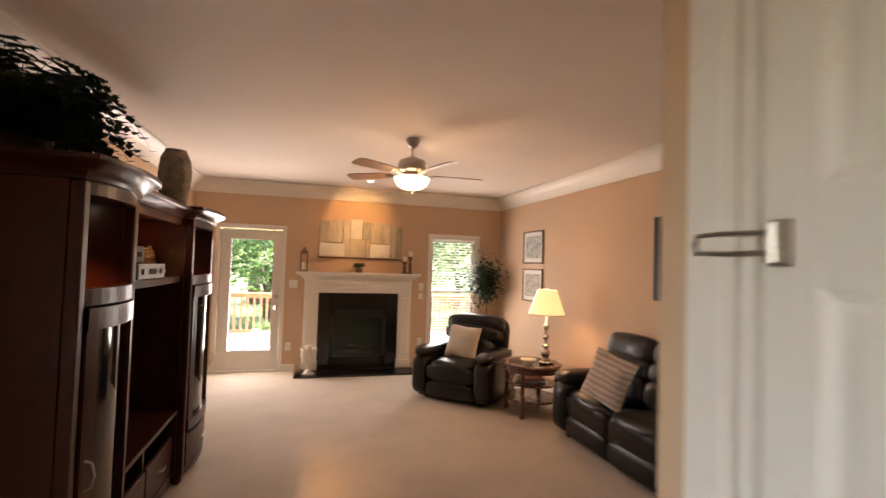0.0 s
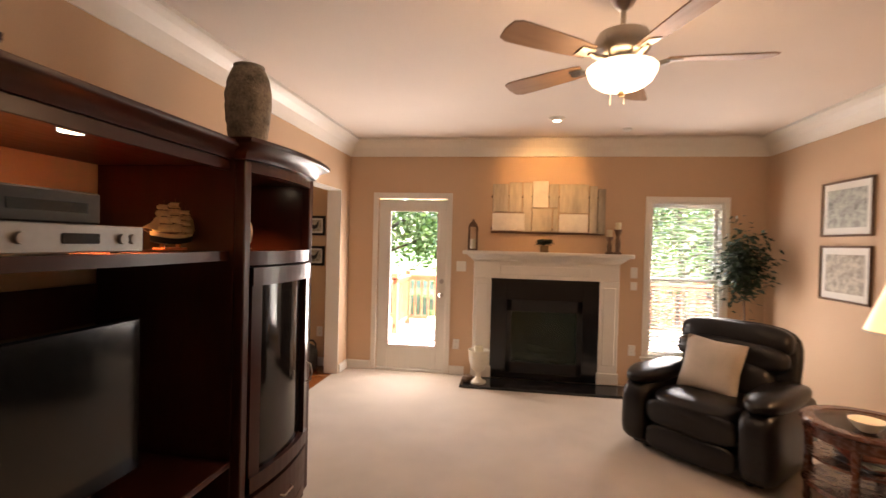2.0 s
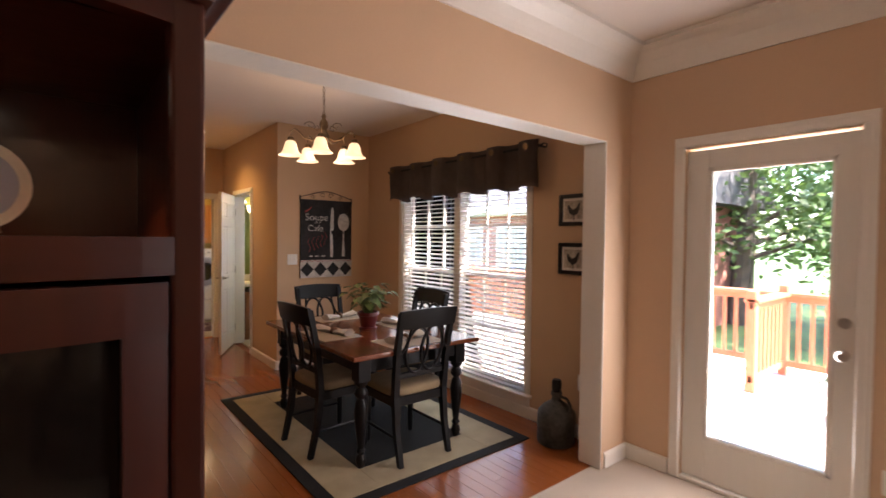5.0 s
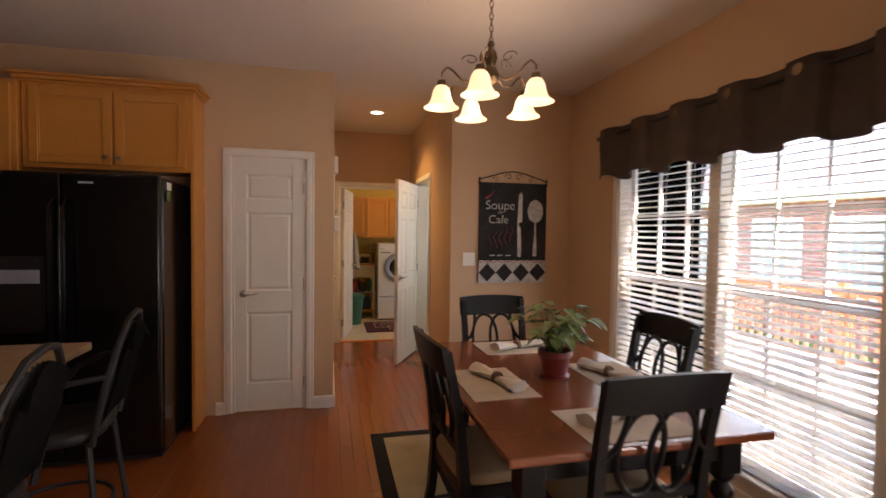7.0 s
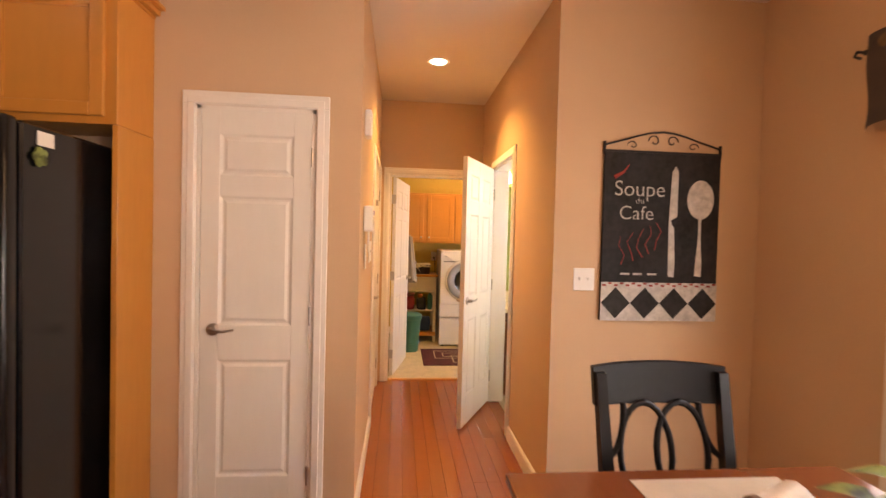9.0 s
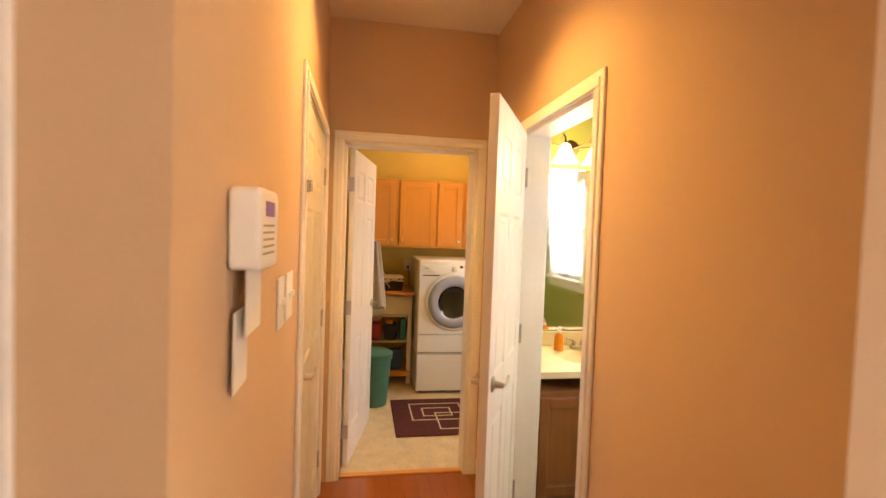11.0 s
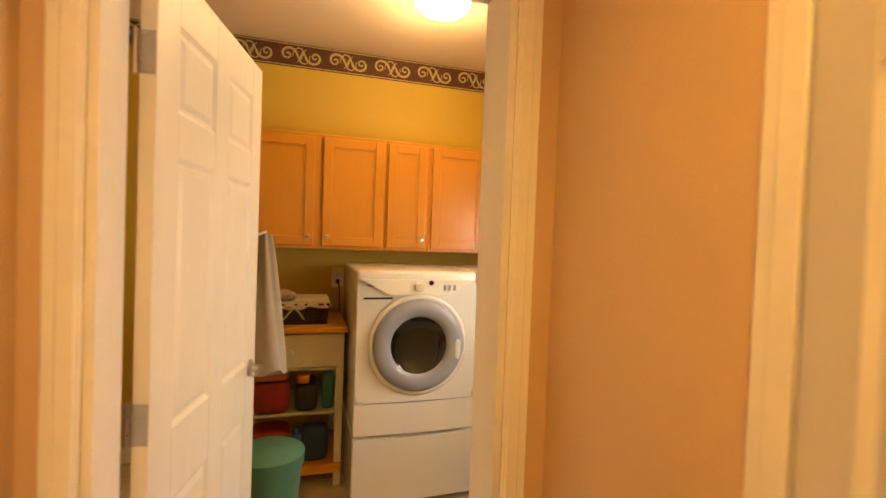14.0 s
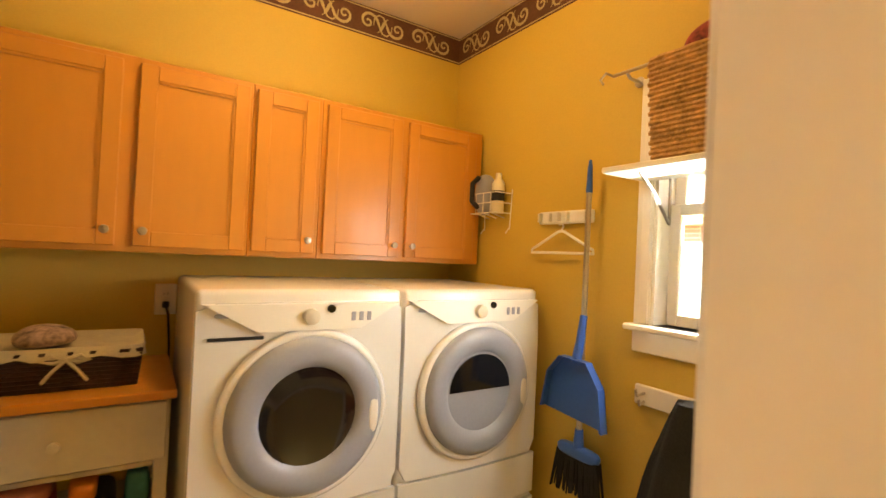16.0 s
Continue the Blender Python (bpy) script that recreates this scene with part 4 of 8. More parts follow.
bm = B()
prof = [(0, 0.0), (0.075, 0.0), (0.085, 0.02), (0.105, 0.14), (0.118, 0.26), (0.118, 0.34), (0.105, 0.42), (0.085, 0.465), (0.078, 0.47), (0.080, 0.487), (0.068, 0.487), (0.066, 0.46), (0, 0.45)]
lathe(bm, prof, 32)
bmesh.ops.subdivide_edges(bm, edges=[e for e in bm.edges if abs(e.verts[0].co.z - e.verts[1].co.z) > 0.05], cuts=4)
for v in bm.verts:
    v.co += 0.006 * noise.noise_vector(v.co * 26) * (1 if 0.03 < v.co.z < 0.45 else 0)
solo("vase", bm, M_STONE, (-0.39, 4.30, 1.986), "tall carved stone vase on top of the entertainment center", "vase", smooth=True)


def frond(bm, base, yaw, length, lift, droop, leaf=0.05, pairs=16, rng=random):
    """A fern frond: an arching rib with pairs of narrow leaflets."""
    d = Vector((math.cos(yaw), math.sin(yaw), 0))
    side = Vector((-d.y, d.x, 0))
    pts = [Vector(base) + d * length * u + Vector((0, 0, lift * math.sin(min(u * 2.2, 3.1)) - droop * u * u)) for u in [i / pairs for i in range(pairs + 1)]]
    tube(bm, pts, 0.0022, 4, 0.3)
    for i in range(2, pairs + 1):
        k = leaf * (math.sin(math.pi * min(i / pairs + 0.06, 1.0)) ** 0.6 + 0.12)
        for s in (-1, 1):
            tip = pts[i] + side * s * k + d * k * 0.35 + Vector((0, 0, -0.25 * k + rng.uniform(-0.3, 0.3) * k))
            a, b = pts[i], pts[i] + d * 0.012
            m = (a + tip) / 2 + d * 0.010 + Vector((0, 0, 0.004))
            v = [bm.verts.new(q) for q in (a, m - d * 0.026, tip, m + d * 0.014, b)]
            bm.faces.new(v[:4]), bm.faces.new((v[0], v[3], v[4]))


rng = random.Random(3)
fern = thing("fern", (-0.50, 2.46, 1.986), "bushy dark green artificial fern on top of the cabinet", "plant")
bm = B(); lathe(bm, [(0, 0), (0.08, 0), (0.11, 0.12), (0.10, 0.12), (0.075, 0.05), (0, 0.05)], 20); part("pot", bm, M_RUSTIC, fern, "", True)
bm = B()
for i in range(250):
    yaw = rng.uniform(0, 2 * math.pi)
    L = rng.uniform(0.20, 0.44) if math.cos(yaw) > -0.5 else rng.uniform(0.18, 0.34)
    frond(bm, (rng.uniform(-0.05, 0.05), rng.uniform(-0.08, 0.08), 0.10), yaw, L, rng.uniform(0.05, 0.34), rng.uniform(0.0, 0.24), rng.uniform(0.055, 0.08), 12, rng)
for v in bm.verts:
    v.co.z = max(v.co.z, 0.004) if abs(v.co.x) < 0.42 else v.co.z
part("fronds", bm, M_FERN, fern)

# fireplace
fp = thing("fireplace", (1.42, EXT - 0.002, 0), "white mantel fireplace with a black slate surround", "fireplace")
for s in (-1, 1):
    bm = B(); x0, x1 = sorted((s * 0.595, s * 0.80))
    box(bm, x0, x1, -0.13, 0, 0.03, 1.163, 0.004); box(bm, x0 - 0.012, x1 + 0.012, -0.145, 0, 0.03, 0.16, 0.006); box(bm, x0 + 0.035, x1 - 0.035, -0.138, -0.12, 0.24, 1.10, 0.006)
    part("pilaster", bm, M_TRIM, fp)
bm = B(); box(bm, -0.80, 0.80, -0.13, 0, 1.165, 1.36, 0.004); box(bm, -0.50, 0.50, -0.138, -0.12, 1.21, 1.31, 0.005); part("frieze", bm, M_TRIM, fp)
bm = B()
for k, (z0, z1) in enumerate(((1.36, 1.378), (1.378, 1.396), (1.396, 1.414), (1.414, 1.43))):
    o = 0.015 + 0.02 * k
    box(bm, -0.80 - o, 0.80 + o, -0.13 - o, 0, z0, z1, 0.004)
part("bed_moulding", bm, M_TRIM, fp)
bm = B(); box(bm, -0.925, 0.925, -0.245, 0, 1.43, 1.472, 0.010, 3); part("mantel_shelf", bm, M_TRIM, fp, "white mantel shelf")
for x0, x1, z0, z1 in ((-0.597, -0.42, 0.03, 1.166), (0.42, 0.597, 0.03, 1.166), (-0.42, 0.42, 0.93, 1.166), (-0.42, 0.42, 0.03, 0.10)):
    bm = B(); box(bm, x0, x1, -0.115, 0, z0, z1, 0.002); part("slate_slab", bm, M_SLATE, fp, "polished black slate slab")
bm = B()
for a, b, lo, hi in ((-0.42, -0.36, 0.10, 0.93), (0.36, 0.42, 0.10, 0.93), (-0.42, 0.42, 0.80, 0.93), (-0.42, 0.42, 0.10, 0.22)):
    box(bm, a, b, -0.118, -0.01, lo, hi, 0.003)
for i in range(5):
    box(bm, -0.35, 0.35, -0.121, -0.116, 0.825 + 0.02 * i, 0.835 + 0.02 * i); box(bm, -0.35, 0.35, -0.121, -0.116, 0.12 + 0.02 * i, 0.13 + 0.02 * i)
part("firebox_frame", bm, M_BLACKMATT, fp, "black louvred firebox frame")
bm = B(); box(bm, -0.36, 0.36, -0.022, -0.012, 0.22, 0.80); part("firebox_back", bm, M_BLACKMATT, fp)
bm = B(); box(bm, -0.36, 0.36, -0.108, -0.104, 0.22, 0.80); part("fire_glass", bm, M_TABLEGLASS, fp)
for k, (x, z, a, L) in enumerate(((-0.05, 0.26, 4, 0.52), (0.06, 0.30, -8, 0.46), (0.0, 0.35, 10, 0.40))):
    bm = B(); lathe(bm, [(0, -L / 2), (0.035, -L / 2), (0.045, -L / 6), (0.040, L / 5), (0.033, L / 2), (0, L / 2)], 12, axis="x")
    for v in bm.verts:
        v.co += 0.008 * noise.noise_vector(v.co * 14 + Vector((k, 0, 0)))
    o = part("log", bm, M_EMBER, fp, "grey ceramic log", True); o.matrix_basis = pose(x, -0.062, z, 0, a, 0)
bm = B(); box(bm, 0.52, 2.34, 6.93, 7.30, 0.0, 0.028, 0.005)
solo("hearth", bm, M_SLATE, (0, 0, 0), "flat black slate hearth slab before the fireplace", "hearth")

# collage of wooden panels
art = thing("wall_art", (1.43, EXT - 0.002, 1.69), "whitewashed wooden panel collage hanging above the mantel", "wall art")
bm = B(); box(bm, -0.635, 0.635, -0.012, 0, 0.03, 0.06); box(bm, -0.635, 0.635, -0.012, 0, 0.40, 0.43); box(bm, -0.635, 0.635, -0.03, 0, -0.012, 0.010, 0.003); part("backing", bm, M_RUSTIC, art)
for a, b, lo, hi, d, mt in ((110, 160, 55, 153, 0.022, 0), (162, 203, 50, 153, 0.030, 0), (110, 213, 156, 216, 0.036, 1), (206, 234, 50, 218, 0.026, 0), (236, 285, 45, 135, 0.040, 1), (236, 298, 138, 218, 0.024, 0), (288, 317, 55, 136, 0.034, 0), (301, 317, 138, 218, 0.030, 0), (320, 409, 55, 153, 0.026, 0), (320, 408, 156, 218, 0.036, 1), (412, 436, 60, 220, 0.022, 0), (438, 460, 70, 222, 0.030, 0)):
    x0, x1, z1, z0 = [0.795 + (c / 2 - 53) * 0.00718 - 1.43 for c in (a, b)] + [2.25 - (c / 2 - 27) * 0.00666 - 1.69 for c in (lo, hi)]
    bm = B(); box(bm, x0, x1, -0.012 - d, -0.012, z0, z1, 0.003)
    part("panel", bm, (M_ART, M_ARTW)[mt], art)

lan = thing("lantern", (0.60, 7.30, 1.473), "small rustic wooden lantern on the mantel", "lantern")
bm = B(); box(bm, -0.055, 0.055, -0.055, 0.055, 0, 0.02, 0.003); box(bm, -0.05, 0.05, -0.05, 0.05, 0.27, 0.285, 0.003)
for x in (-0.045, 0.045):
    for y in (-0.045, 0.045):
        box(bm, x - 0.008, x + 0.008, y - 0.008, y + 0.008, 0.02, 0.27)
part("frame", bm, M_RUSTIC, lan)
bm = B(); lathe(bm, [(0, 0.36), (0.012, 0.35), (0.02, 0.335), (0.066, 0.285), (0, 0.285)], 4, start=45); part("roof", bm, M_RUSTIC, lan)
bm = B(); lathe(bm, [(0, 0.02), (0.028, 0.02), (0.028, 0.13), (0, 0.13)], 16); part("candle", bm, M_CANDLE, lan)

mp = thing("mantel_plant", (1.40, 7.30, 1.473), "small green plant in a dark square pot", "plant")
bm = B(); box(bm, -0.045, 0.045, -0.045, 0.045, 0, 0.075, 0.005); part("pot", bm, M_BRONZE, mp)
bm = B()
for i in range(60):
    a, L = rng.uniform(0, 6.28), rng.uniform(0.05, 0.11)
    frond(bm, (0, 0, 0.07), a, L, rng.uniform(0.03, 0.09), 0.02, 0.018, 5, rng)
part("leaves", bm, M_FICUS, mp)
for x, h in ((2.10, 0.19), (2.19, 0.27)):
    ch = thing("candle_holder", (x, 7.30, 1.473), "brown wooden pillar candle holder with a cream candle", "candle holder", "mantel candle holders")
    bm = B(); lathe(bm, [(0, 0), (0.045, 0), (0.045, 0.015), (0.022, 0.03), (0.028, h * 0.5), (0.018, h * 0.7), (0.04, h - 0.015), (0.042, h), (0, h)], 18); part("stem", bm, M_RUSTIC, ch, "", True)
    bm = B(); lathe(bm, [(0, h), (0.031, h), (0.031, h + 0.075), (0.026, h + 0.078), (0, h + 0.074)], 18); part("candle", bm, M_CANDLE, ch, "cream candle", True)
urn = thing("urn", (0.715, 7.07, 0.028), "ivory goblet-shaped urn with a candle standing on the hearth", "urn")
bm = B(); lathe(bm, [(0, 0), (0.085, 0), (0.085, 0.018), (0.05, 0.035), (0.028, 0.07), (0.032, 0.12), (0.075, 0.16), (0.105, 0.24), (0.108, 0.30), (0.118, 0.36), (0.108, 0.36), (0.095, 0.30), (0.08, 0.24), (0, 0.22)], 28); part("bowl", bm, M_IVORY, urn, "", True)
bm = B(); lathe(bm, [(0, 0.221), (0.045, 0.221), (0.045, 0.40), (0.038, 0.405), (0, 0.395)], 18); part("candle", bm, M_CANDLE, urn, "", True)
bm = B(); lathe(bm, [(0, 0), (0.05, 0), (0.062, 0.03), (0.05, 0.06), (0.03, 0.065), (0, 0.06)], 16)
solo("pebble_dish", bm, M_RUSTIC, (0.60, 7.10, 0.029), "small brown dish standing on the hearth", "dish", smooth=True)


def wall_plate(name, m, label, w=0.075, h=0.12, toggles=1, socket=False):
    p = thing(name, m, label, "switch" if not socket else "socket")
    bm = B(); box(bm, -w / 2, w / 2, -0.006, 0, -h / 2, h / 2, 0.003); part("plate", bm, M_WHITEPL, p)
    if socket:
        for z in (-0.022, 0.022):
            bm = B(); box(bm, -0.015, 0.015, -0.009, -0.006, z - 0.014, z + 0.014, 0.003); o = part("outlet", bm, M_WHITEPL, p)
            bm = B(); box(bm, -0.007, -0.005, -0.0095, -0.009, z - 0.004, z + 0.006); box(bm, 0.005, 0.007, -0.0095, -0.009, z - 0.004, z + 0.006); part("slot", bm, M_OUTLETDARK, o)
    else:
        for i in range(toggles):
            x = (i - (toggles - 1) / 2) * 0.046
            bm = B(); box(bm, x - 0.005, x + 0.005, -0.016, -0.006, -0.004, 0.012, 0.001); part("toggle", bm, M_WHITEPL, p)
    return p


wall_plate("light_switch", (0.46, EXT - 0.001, 1.28), "white double switch plate beside the mantel", 0.115, toggles=2)
wall_plate("light_switch", (2.40, EXT - 0.001, 1.27), "white switch plate beside the window casing")
wall_plate("fireplace_control", (2.40, EXT - 0.001, 1.12), "white wall control plate below the switch", 0.07, 0.09)
wall_plate("power_outlet", (2.40, EXT - 0.001, 0.40), "white wall socket beside the fireplace", socket=True)
wall_plate("power_outlet", (0.42, EXT - 0.001, 0.36), "white wall socket beside the patio door", socket=True)
wall_plate("power_outlet", (LX1 - 0.001, 5.45, 0.40, 0, 0, -90), "white wall socket near the end table", socket=True)


# framed pictures and mirror on the long wall
def framed(name, m, w, h, fw, mats, label, category, group="", mount=0.05, art=None, depth=0.022):
    p = thing(name, m, label, category, group)
    bm = B()
    for a, b, lo, hi in ((-w / 2, -w / 2 + fw, -h / 2, h / 2), (w / 2 - fw, w / 2, -h / 2, h / 2), (-w / 2 + fw, w / 2 - fw, -h / 2, -h / 2 + fw), (-w / 2 + fw, w / 2 - fw, h / 2 - fw, h / 2)):
        box(bm, a, b, -depth, 0, lo, hi, 0.004)
    part("frame", bm, mats[0], p)
    iw, ih = w / 2 - fw, h / 2 - fw
    if mount:
        bm = B(); box(bm, -iw, iw, -0.008, -0.002, -ih, ih); part("mount", bm, mats[1], p, "white mount")
        bm = B(); box(bm, -iw + mount, iw - mount, -0.010, -0.008, -ih + mount, ih - mount); part("print", bm, mats[2], p)
    else:
        bm = B(); box(bm, -iw, iw, -0.010, -0.002, -ih, ih); part("glass", bm, mats[1], p)
    return p


M_SKETCH = material("grey_landscape_print", (0.52, 0.53, 0.46), 0.6, var=0.4, scale=14, grain=60)
framed("framed_picture", (LX1 - 0.002, 6.215, 1.92, 0, 0, -90), 0.60, 0.465, 0.018, (M_RUSTIC, M_MAT, M_SKETCH), "thin brown framed landscape print on the wall", "picture", "pair of framed prints", 0.055)
framed("framed_picture", (LX1 - 0.002, 6.215, 1.38, 0, 0, -90), 0.60, 0.465, 0.018, (M_RUSTIC, M_MAT, M_PAPER), "thin brown framed sepia print on the wall", "picture", "pair of framed prints", 0.055)
framed("wall_mirror", (LX1 - 0.002, 3.06, 1.745, 0, 0, -90), 1.38, 0.765, 0.095, (M_BLACKWOOD, M_MIRROR), "wide mirror in a broad black frame above the sofa", "mirror", mount=0, depth=0.035)

# ---- seating ----
def tilt(x, y, z, rx):
    return pose(x, y, z, rx)


def recliner_seat(parent, x, w, d, back_h, n=8, wide=None):
    """Seat, footrest panel and a three-roll back for one place; front at -y."""
    bm = B(); cushion(bm, (0, 0, 0), (w, d * 0.68, 0.20), 3.2, n, pose(x, -d * 0.15, 0.40), 0.010, x)
    part("seat", bm, M_LEATHER, parent, "", True, 60)
    bm = B(); cushion(bm, (0, 0, 0), (w, 0.11, 0.22), 3.5, n, pose(x, -d / 2 + 0.07, 0.33, 4), 0.006, x); part("footrest_panel", bm, M_LEATHER, parent, "", True, 60)
    bm = B(); cushion(bm, (0, 0, 0), (w, 0.09, 0.20), 3.5, n, pose(x, -d / 2 + 0.065, 0.145, -3), 0.006, x + 1); part("lower_panel", bm, M_LEATHER, parent, "", True, 60)
    for k, (z, h, y, a, t) in enumerate(((0.58, 0.27, 0.0, -14, 0.24), (0.75, 0.22, 0.045, -14, 0.22), (back_h - 0.12, 0.25, 0.10, -10, 0.22))):
        bm = B(); cushion(bm, (0, 0, 0), (wide if wide and k else w, t, h), 3.4, n, pose(x, d * 0.19 + y, z, a), 0.010, x + k * 3)
        part("back_roll" if k < 2 else "headrest", bm, M_LEATHER, parent, "", True, 60)


def sofa_arm(parent, x, w, d):
    bm = B(); cushion(bm, (0, 0, 0), (w, d * 0.98, 0.50), 5, 8, pose(x, -0.0, 0.28), 0.006, x); part("arm", bm, M_LEATHER, parent, "", True, 60)
    bm = B(); cushion(bm, (0, 0, 0), (w * 1.12, d * 0.86, 0.15), 2.6, 9, pose(x, -d * 0.05, 0.555), 0.010, x + 5); part("arm_pad", bm, M_LEATHER, parent, "", True, 60)


def throw_pillow(m, s, mat, label, group=""):
    bm = B()
    n = 10
    for side in (-1, 1):
        g = {}
        for i in range(n + 1):
            for j in range(n + 1):
                u, v = -1 + 2 * i / n, -1 + 2 * j / n
                k = max(0.0, (1 - u ** 4) * (1 - v ** 4)) ** 0.5
                pinch = 1 - 0.07 * (1 - abs(u * v)) * max(abs(u), abs(v))
                g[i, j] = bm.verts.new((u * s / 2 * pinch, side * (0.075 * k + 0.003) * s / 0.45, v * s / 2 * pinch))
        for i in range(n):
            for j in range(n):
                bm.faces.new((g[i, j], g[i + 1, j], g[i + 1, j + 1], g[i, j + 1]))
    bmesh.ops.remove_doubles(bm, verts=bm.verts, dist=0.0075)
    return solo("throw_pillow", bm, mat, m, label, "pillow", group, True, 80)


rc = thing("recliner", (2.61, 5.76, 0, 0, 0, -46), "dark brown leather recliner armchair with padded arms", "armchair")
recliner_seat(rc, 0, 0.64, 0.95, 0.99, wide=0.80)
bm = B(); box(bm, -0.46, 0.46, -0.36, 0.38, 0.02, 0.30, 0.02, 2); part("base", bm, M_LEATHER, rc)
bm = B(); cushion(bm, (0, 0, 0), (0.86, 0.14, 0.62), 4, 8, pose(0, 0.36, 0.68, -12)); part("back_shell", bm, M_LEATHER, rc, "", True, 60)
for s in (-1, 1):
    sofa_arm(rc, s * 0.42, 0.23, 0.95)
for x in (-0.36, 0.36):
    for y in (-0.30, 0.32):
        bm = B(); lathe(bm, [(0, 0), (0.025, 0), (0.03, 0.025), (0, 0.025)], 10, (x, y, 0)); part("foot", bm, M_BLACKWOOD, rc)
throw_pillow(rc.matrix_basis @ pose(-0.03, -0.03, 0.66, -18, 4, 3), 0.43, M_CREAM, "square cream throw pillow on the leather recliner")

sf = thing("sofa", (3.385, 3.22, 0, 0, 0, -90), "long dark brown leather reclining sofa against the wall", "sofa")
for x in (-0.64, 0.0, 0.64):
    recliner_seat(sf, x, 0.635, 0.66, 1.03)
bm = B(); box(bm, -1.0, 1.0, -0.26, 0.30, 0.02, 0.30, 0.02, 2); part("base", bm, M_LEATHER, sf)
bm = B(); cushion(bm, (0, 0, 0), (1.95, 0.14, 0.72), 6, 8, pose(0, 0.27, 0.62, -6)); part("back_shell", bm, M_LEATHER, sf, "", True, 60)
for s in (-1, 1):
    sofa_arm(sf, s * 1.07, 0.24, 0.68)
for x in (-1.0, 1.0):
    for y in (-0.22, 0.26):
        bm = B(); lathe(bm, [(0, 0), (0.025, 0), (0.03, 0.025), (0, 0.025)], 10, (x, y, 0)); part("foot", bm, M_BLACKWOOD, sf)


def striped(name, c1, c2, c3):
    """Woven horizontal bands of uneven width."""
    m = material(name, c1, 0.95, var=0.08, scale=8, grain=260, bump=0.6, sheen=0.3)
    n, l = m.node_tree.nodes, m.node_tree.links
    b = n["Principled BSDF"]
    wv, tc, mix = n.new("ShaderNodeTexWave"), n.new("ShaderNodeTexCoord"), n.new("ShaderNodeMix")
    wv.bands_direction = "Z"
    wv.inputs["Scale"].default_value, wv.inputs["Distortion"].default_value, wv.inputs["Detail"].default_value, wv.inputs["Detail Scale"].default_value = 6.5, 3.0, 3.0, 2.0
    l.new(tc.outputs["Object"], wv.inputs[0])
    mix.data_type = "RGBA"
    old = b.inputs["Base Color"].links[0].from_socket
    l.new(wv.outputs["Fac"], mix.inputs[0]), l.new(old, mix.inputs[6])
    mix.inputs[7].default_value = (*c2, 1)
    l.new(mix.outputs[2], b.inputs["Base Color"])
    return m


M_STRIPE = striped("striped_woven_fabric", (0.60, 0.50, 0.42), (0.36, 0.26, 0.21), None)
throw_pillow(pose(3.15, 3.60, 0.70, -18, 12, -75), 0.43, M_STRIPE, "square pillow with brown and cream woven stripes", "striped sofa pillows")
throw_pillow(pose(3.17, 2.66, 0.74, -20, -12, -102), 0.46, M_STRIPE, "square pillow with brown and cream woven stripes", "striped sofa pillows")

# end table
M_MAHOG = material("red_mahogany", (0.10, 0.028, 0.013), 0.25, var=0.2, scale=5, grain=35, coat=0.4)
et = thing("end_table", (3.13, 4.98, 0), "round mahogany end table with a glass top", "side table")
R = 0.335
bm = B(); lathe(bm, [(R - 0.075, 0.535), (R - 0.01, 0.535), (R, 0.545), (R, 0.556), (R - 0.012, 0.565), (R - 0.075, 0.565)], 40); bm.faces.ensure_lookup_table()
for f in [f for f in bm.faces if len(f.verts) > 8]:
    bm.faces.remove(f)
lathe(bm, [(R - 0.075, 0.565), (R - 0.076, 0.535)], 40)
for f in [f for f in bm.faces if len(f.verts) > 8]:
    bm.faces.remove(f)
part("top_ring", bm, M_MAHOG, et, "", True)
bm = B(); lathe(bm, [(0, 0.553), (R - 0.074, 0.553), (R - 0.074, 0.561), (0, 0.561)], 40); part("glass_top", bm, M_TABLEGLASS, et)
bm = B(); lathe(bm, [(R - 0.035, 0.475), (R - 0.02, 0.475), (R - 0.02, 0.535), (R - 0.035, 0.535)], 40)
for f in [f for f in bm.faces if len(f.verts) > 8]:
    bm.faces.remove(f)
part("apron", bm, M_MAHOG, et, "", True)
bm = B(); lathe(bm, [(0, 0.165), (R - 0.03, 0.165), (R - 0.02, 0.175), (R - 0.03, 0.19), (0, 0.19)], 40); part("lower_shelf", bm, M_MAHOG, et, "", True)
bm = B(); lathe(bm, [(0, 0.335), (R - 0.05, 0.335), (R - 0.05, 0.35), (0, 0.35)], 40); part("middle_shelf", bm, M_MAHOG, et, "", True)
for i in range(4):
    a = radians(45 + 90 * i)
    bm = B(); c = (R - 0.045)
    lathe(bm, [(0, 0), (0.02, 0), (0.026, 0.03), (0.018, 0.06), (0.027, 0.16), (0.027, 0.20), (0.019, 0.30), (0.025, 0.42), (0.028, 0.535), (0, 0.535)], 12, (c * math.cos(a), c * math.sin(a), 0)); part("leg", bm, M_MAHOG, et, "", True)
M_MAGS = [material("magazine_cover_%s" % k, c, 0.4, var=0.3, scale=12, grain=50) for k, c in (("grey", (0.25, 0.26, 0.30)), ("red", (0.32, 0.06, 0.04)), ("white", (0.6, 0.58, 0.54)))]
for i in range(5):
    bm = B(); box(bm, -0.14, 0.14, -0.10, 0.10, 0, 0.010, 0.002)
    solo("magazine", bm, M_MAGS[i % 3], (3.10, 4.93, 0.351 + 0.0105 * i, 0, 0, 20 + 37 * i), "magazine lying in a pile on the end table shelf", "magazine", "pile of magazines")
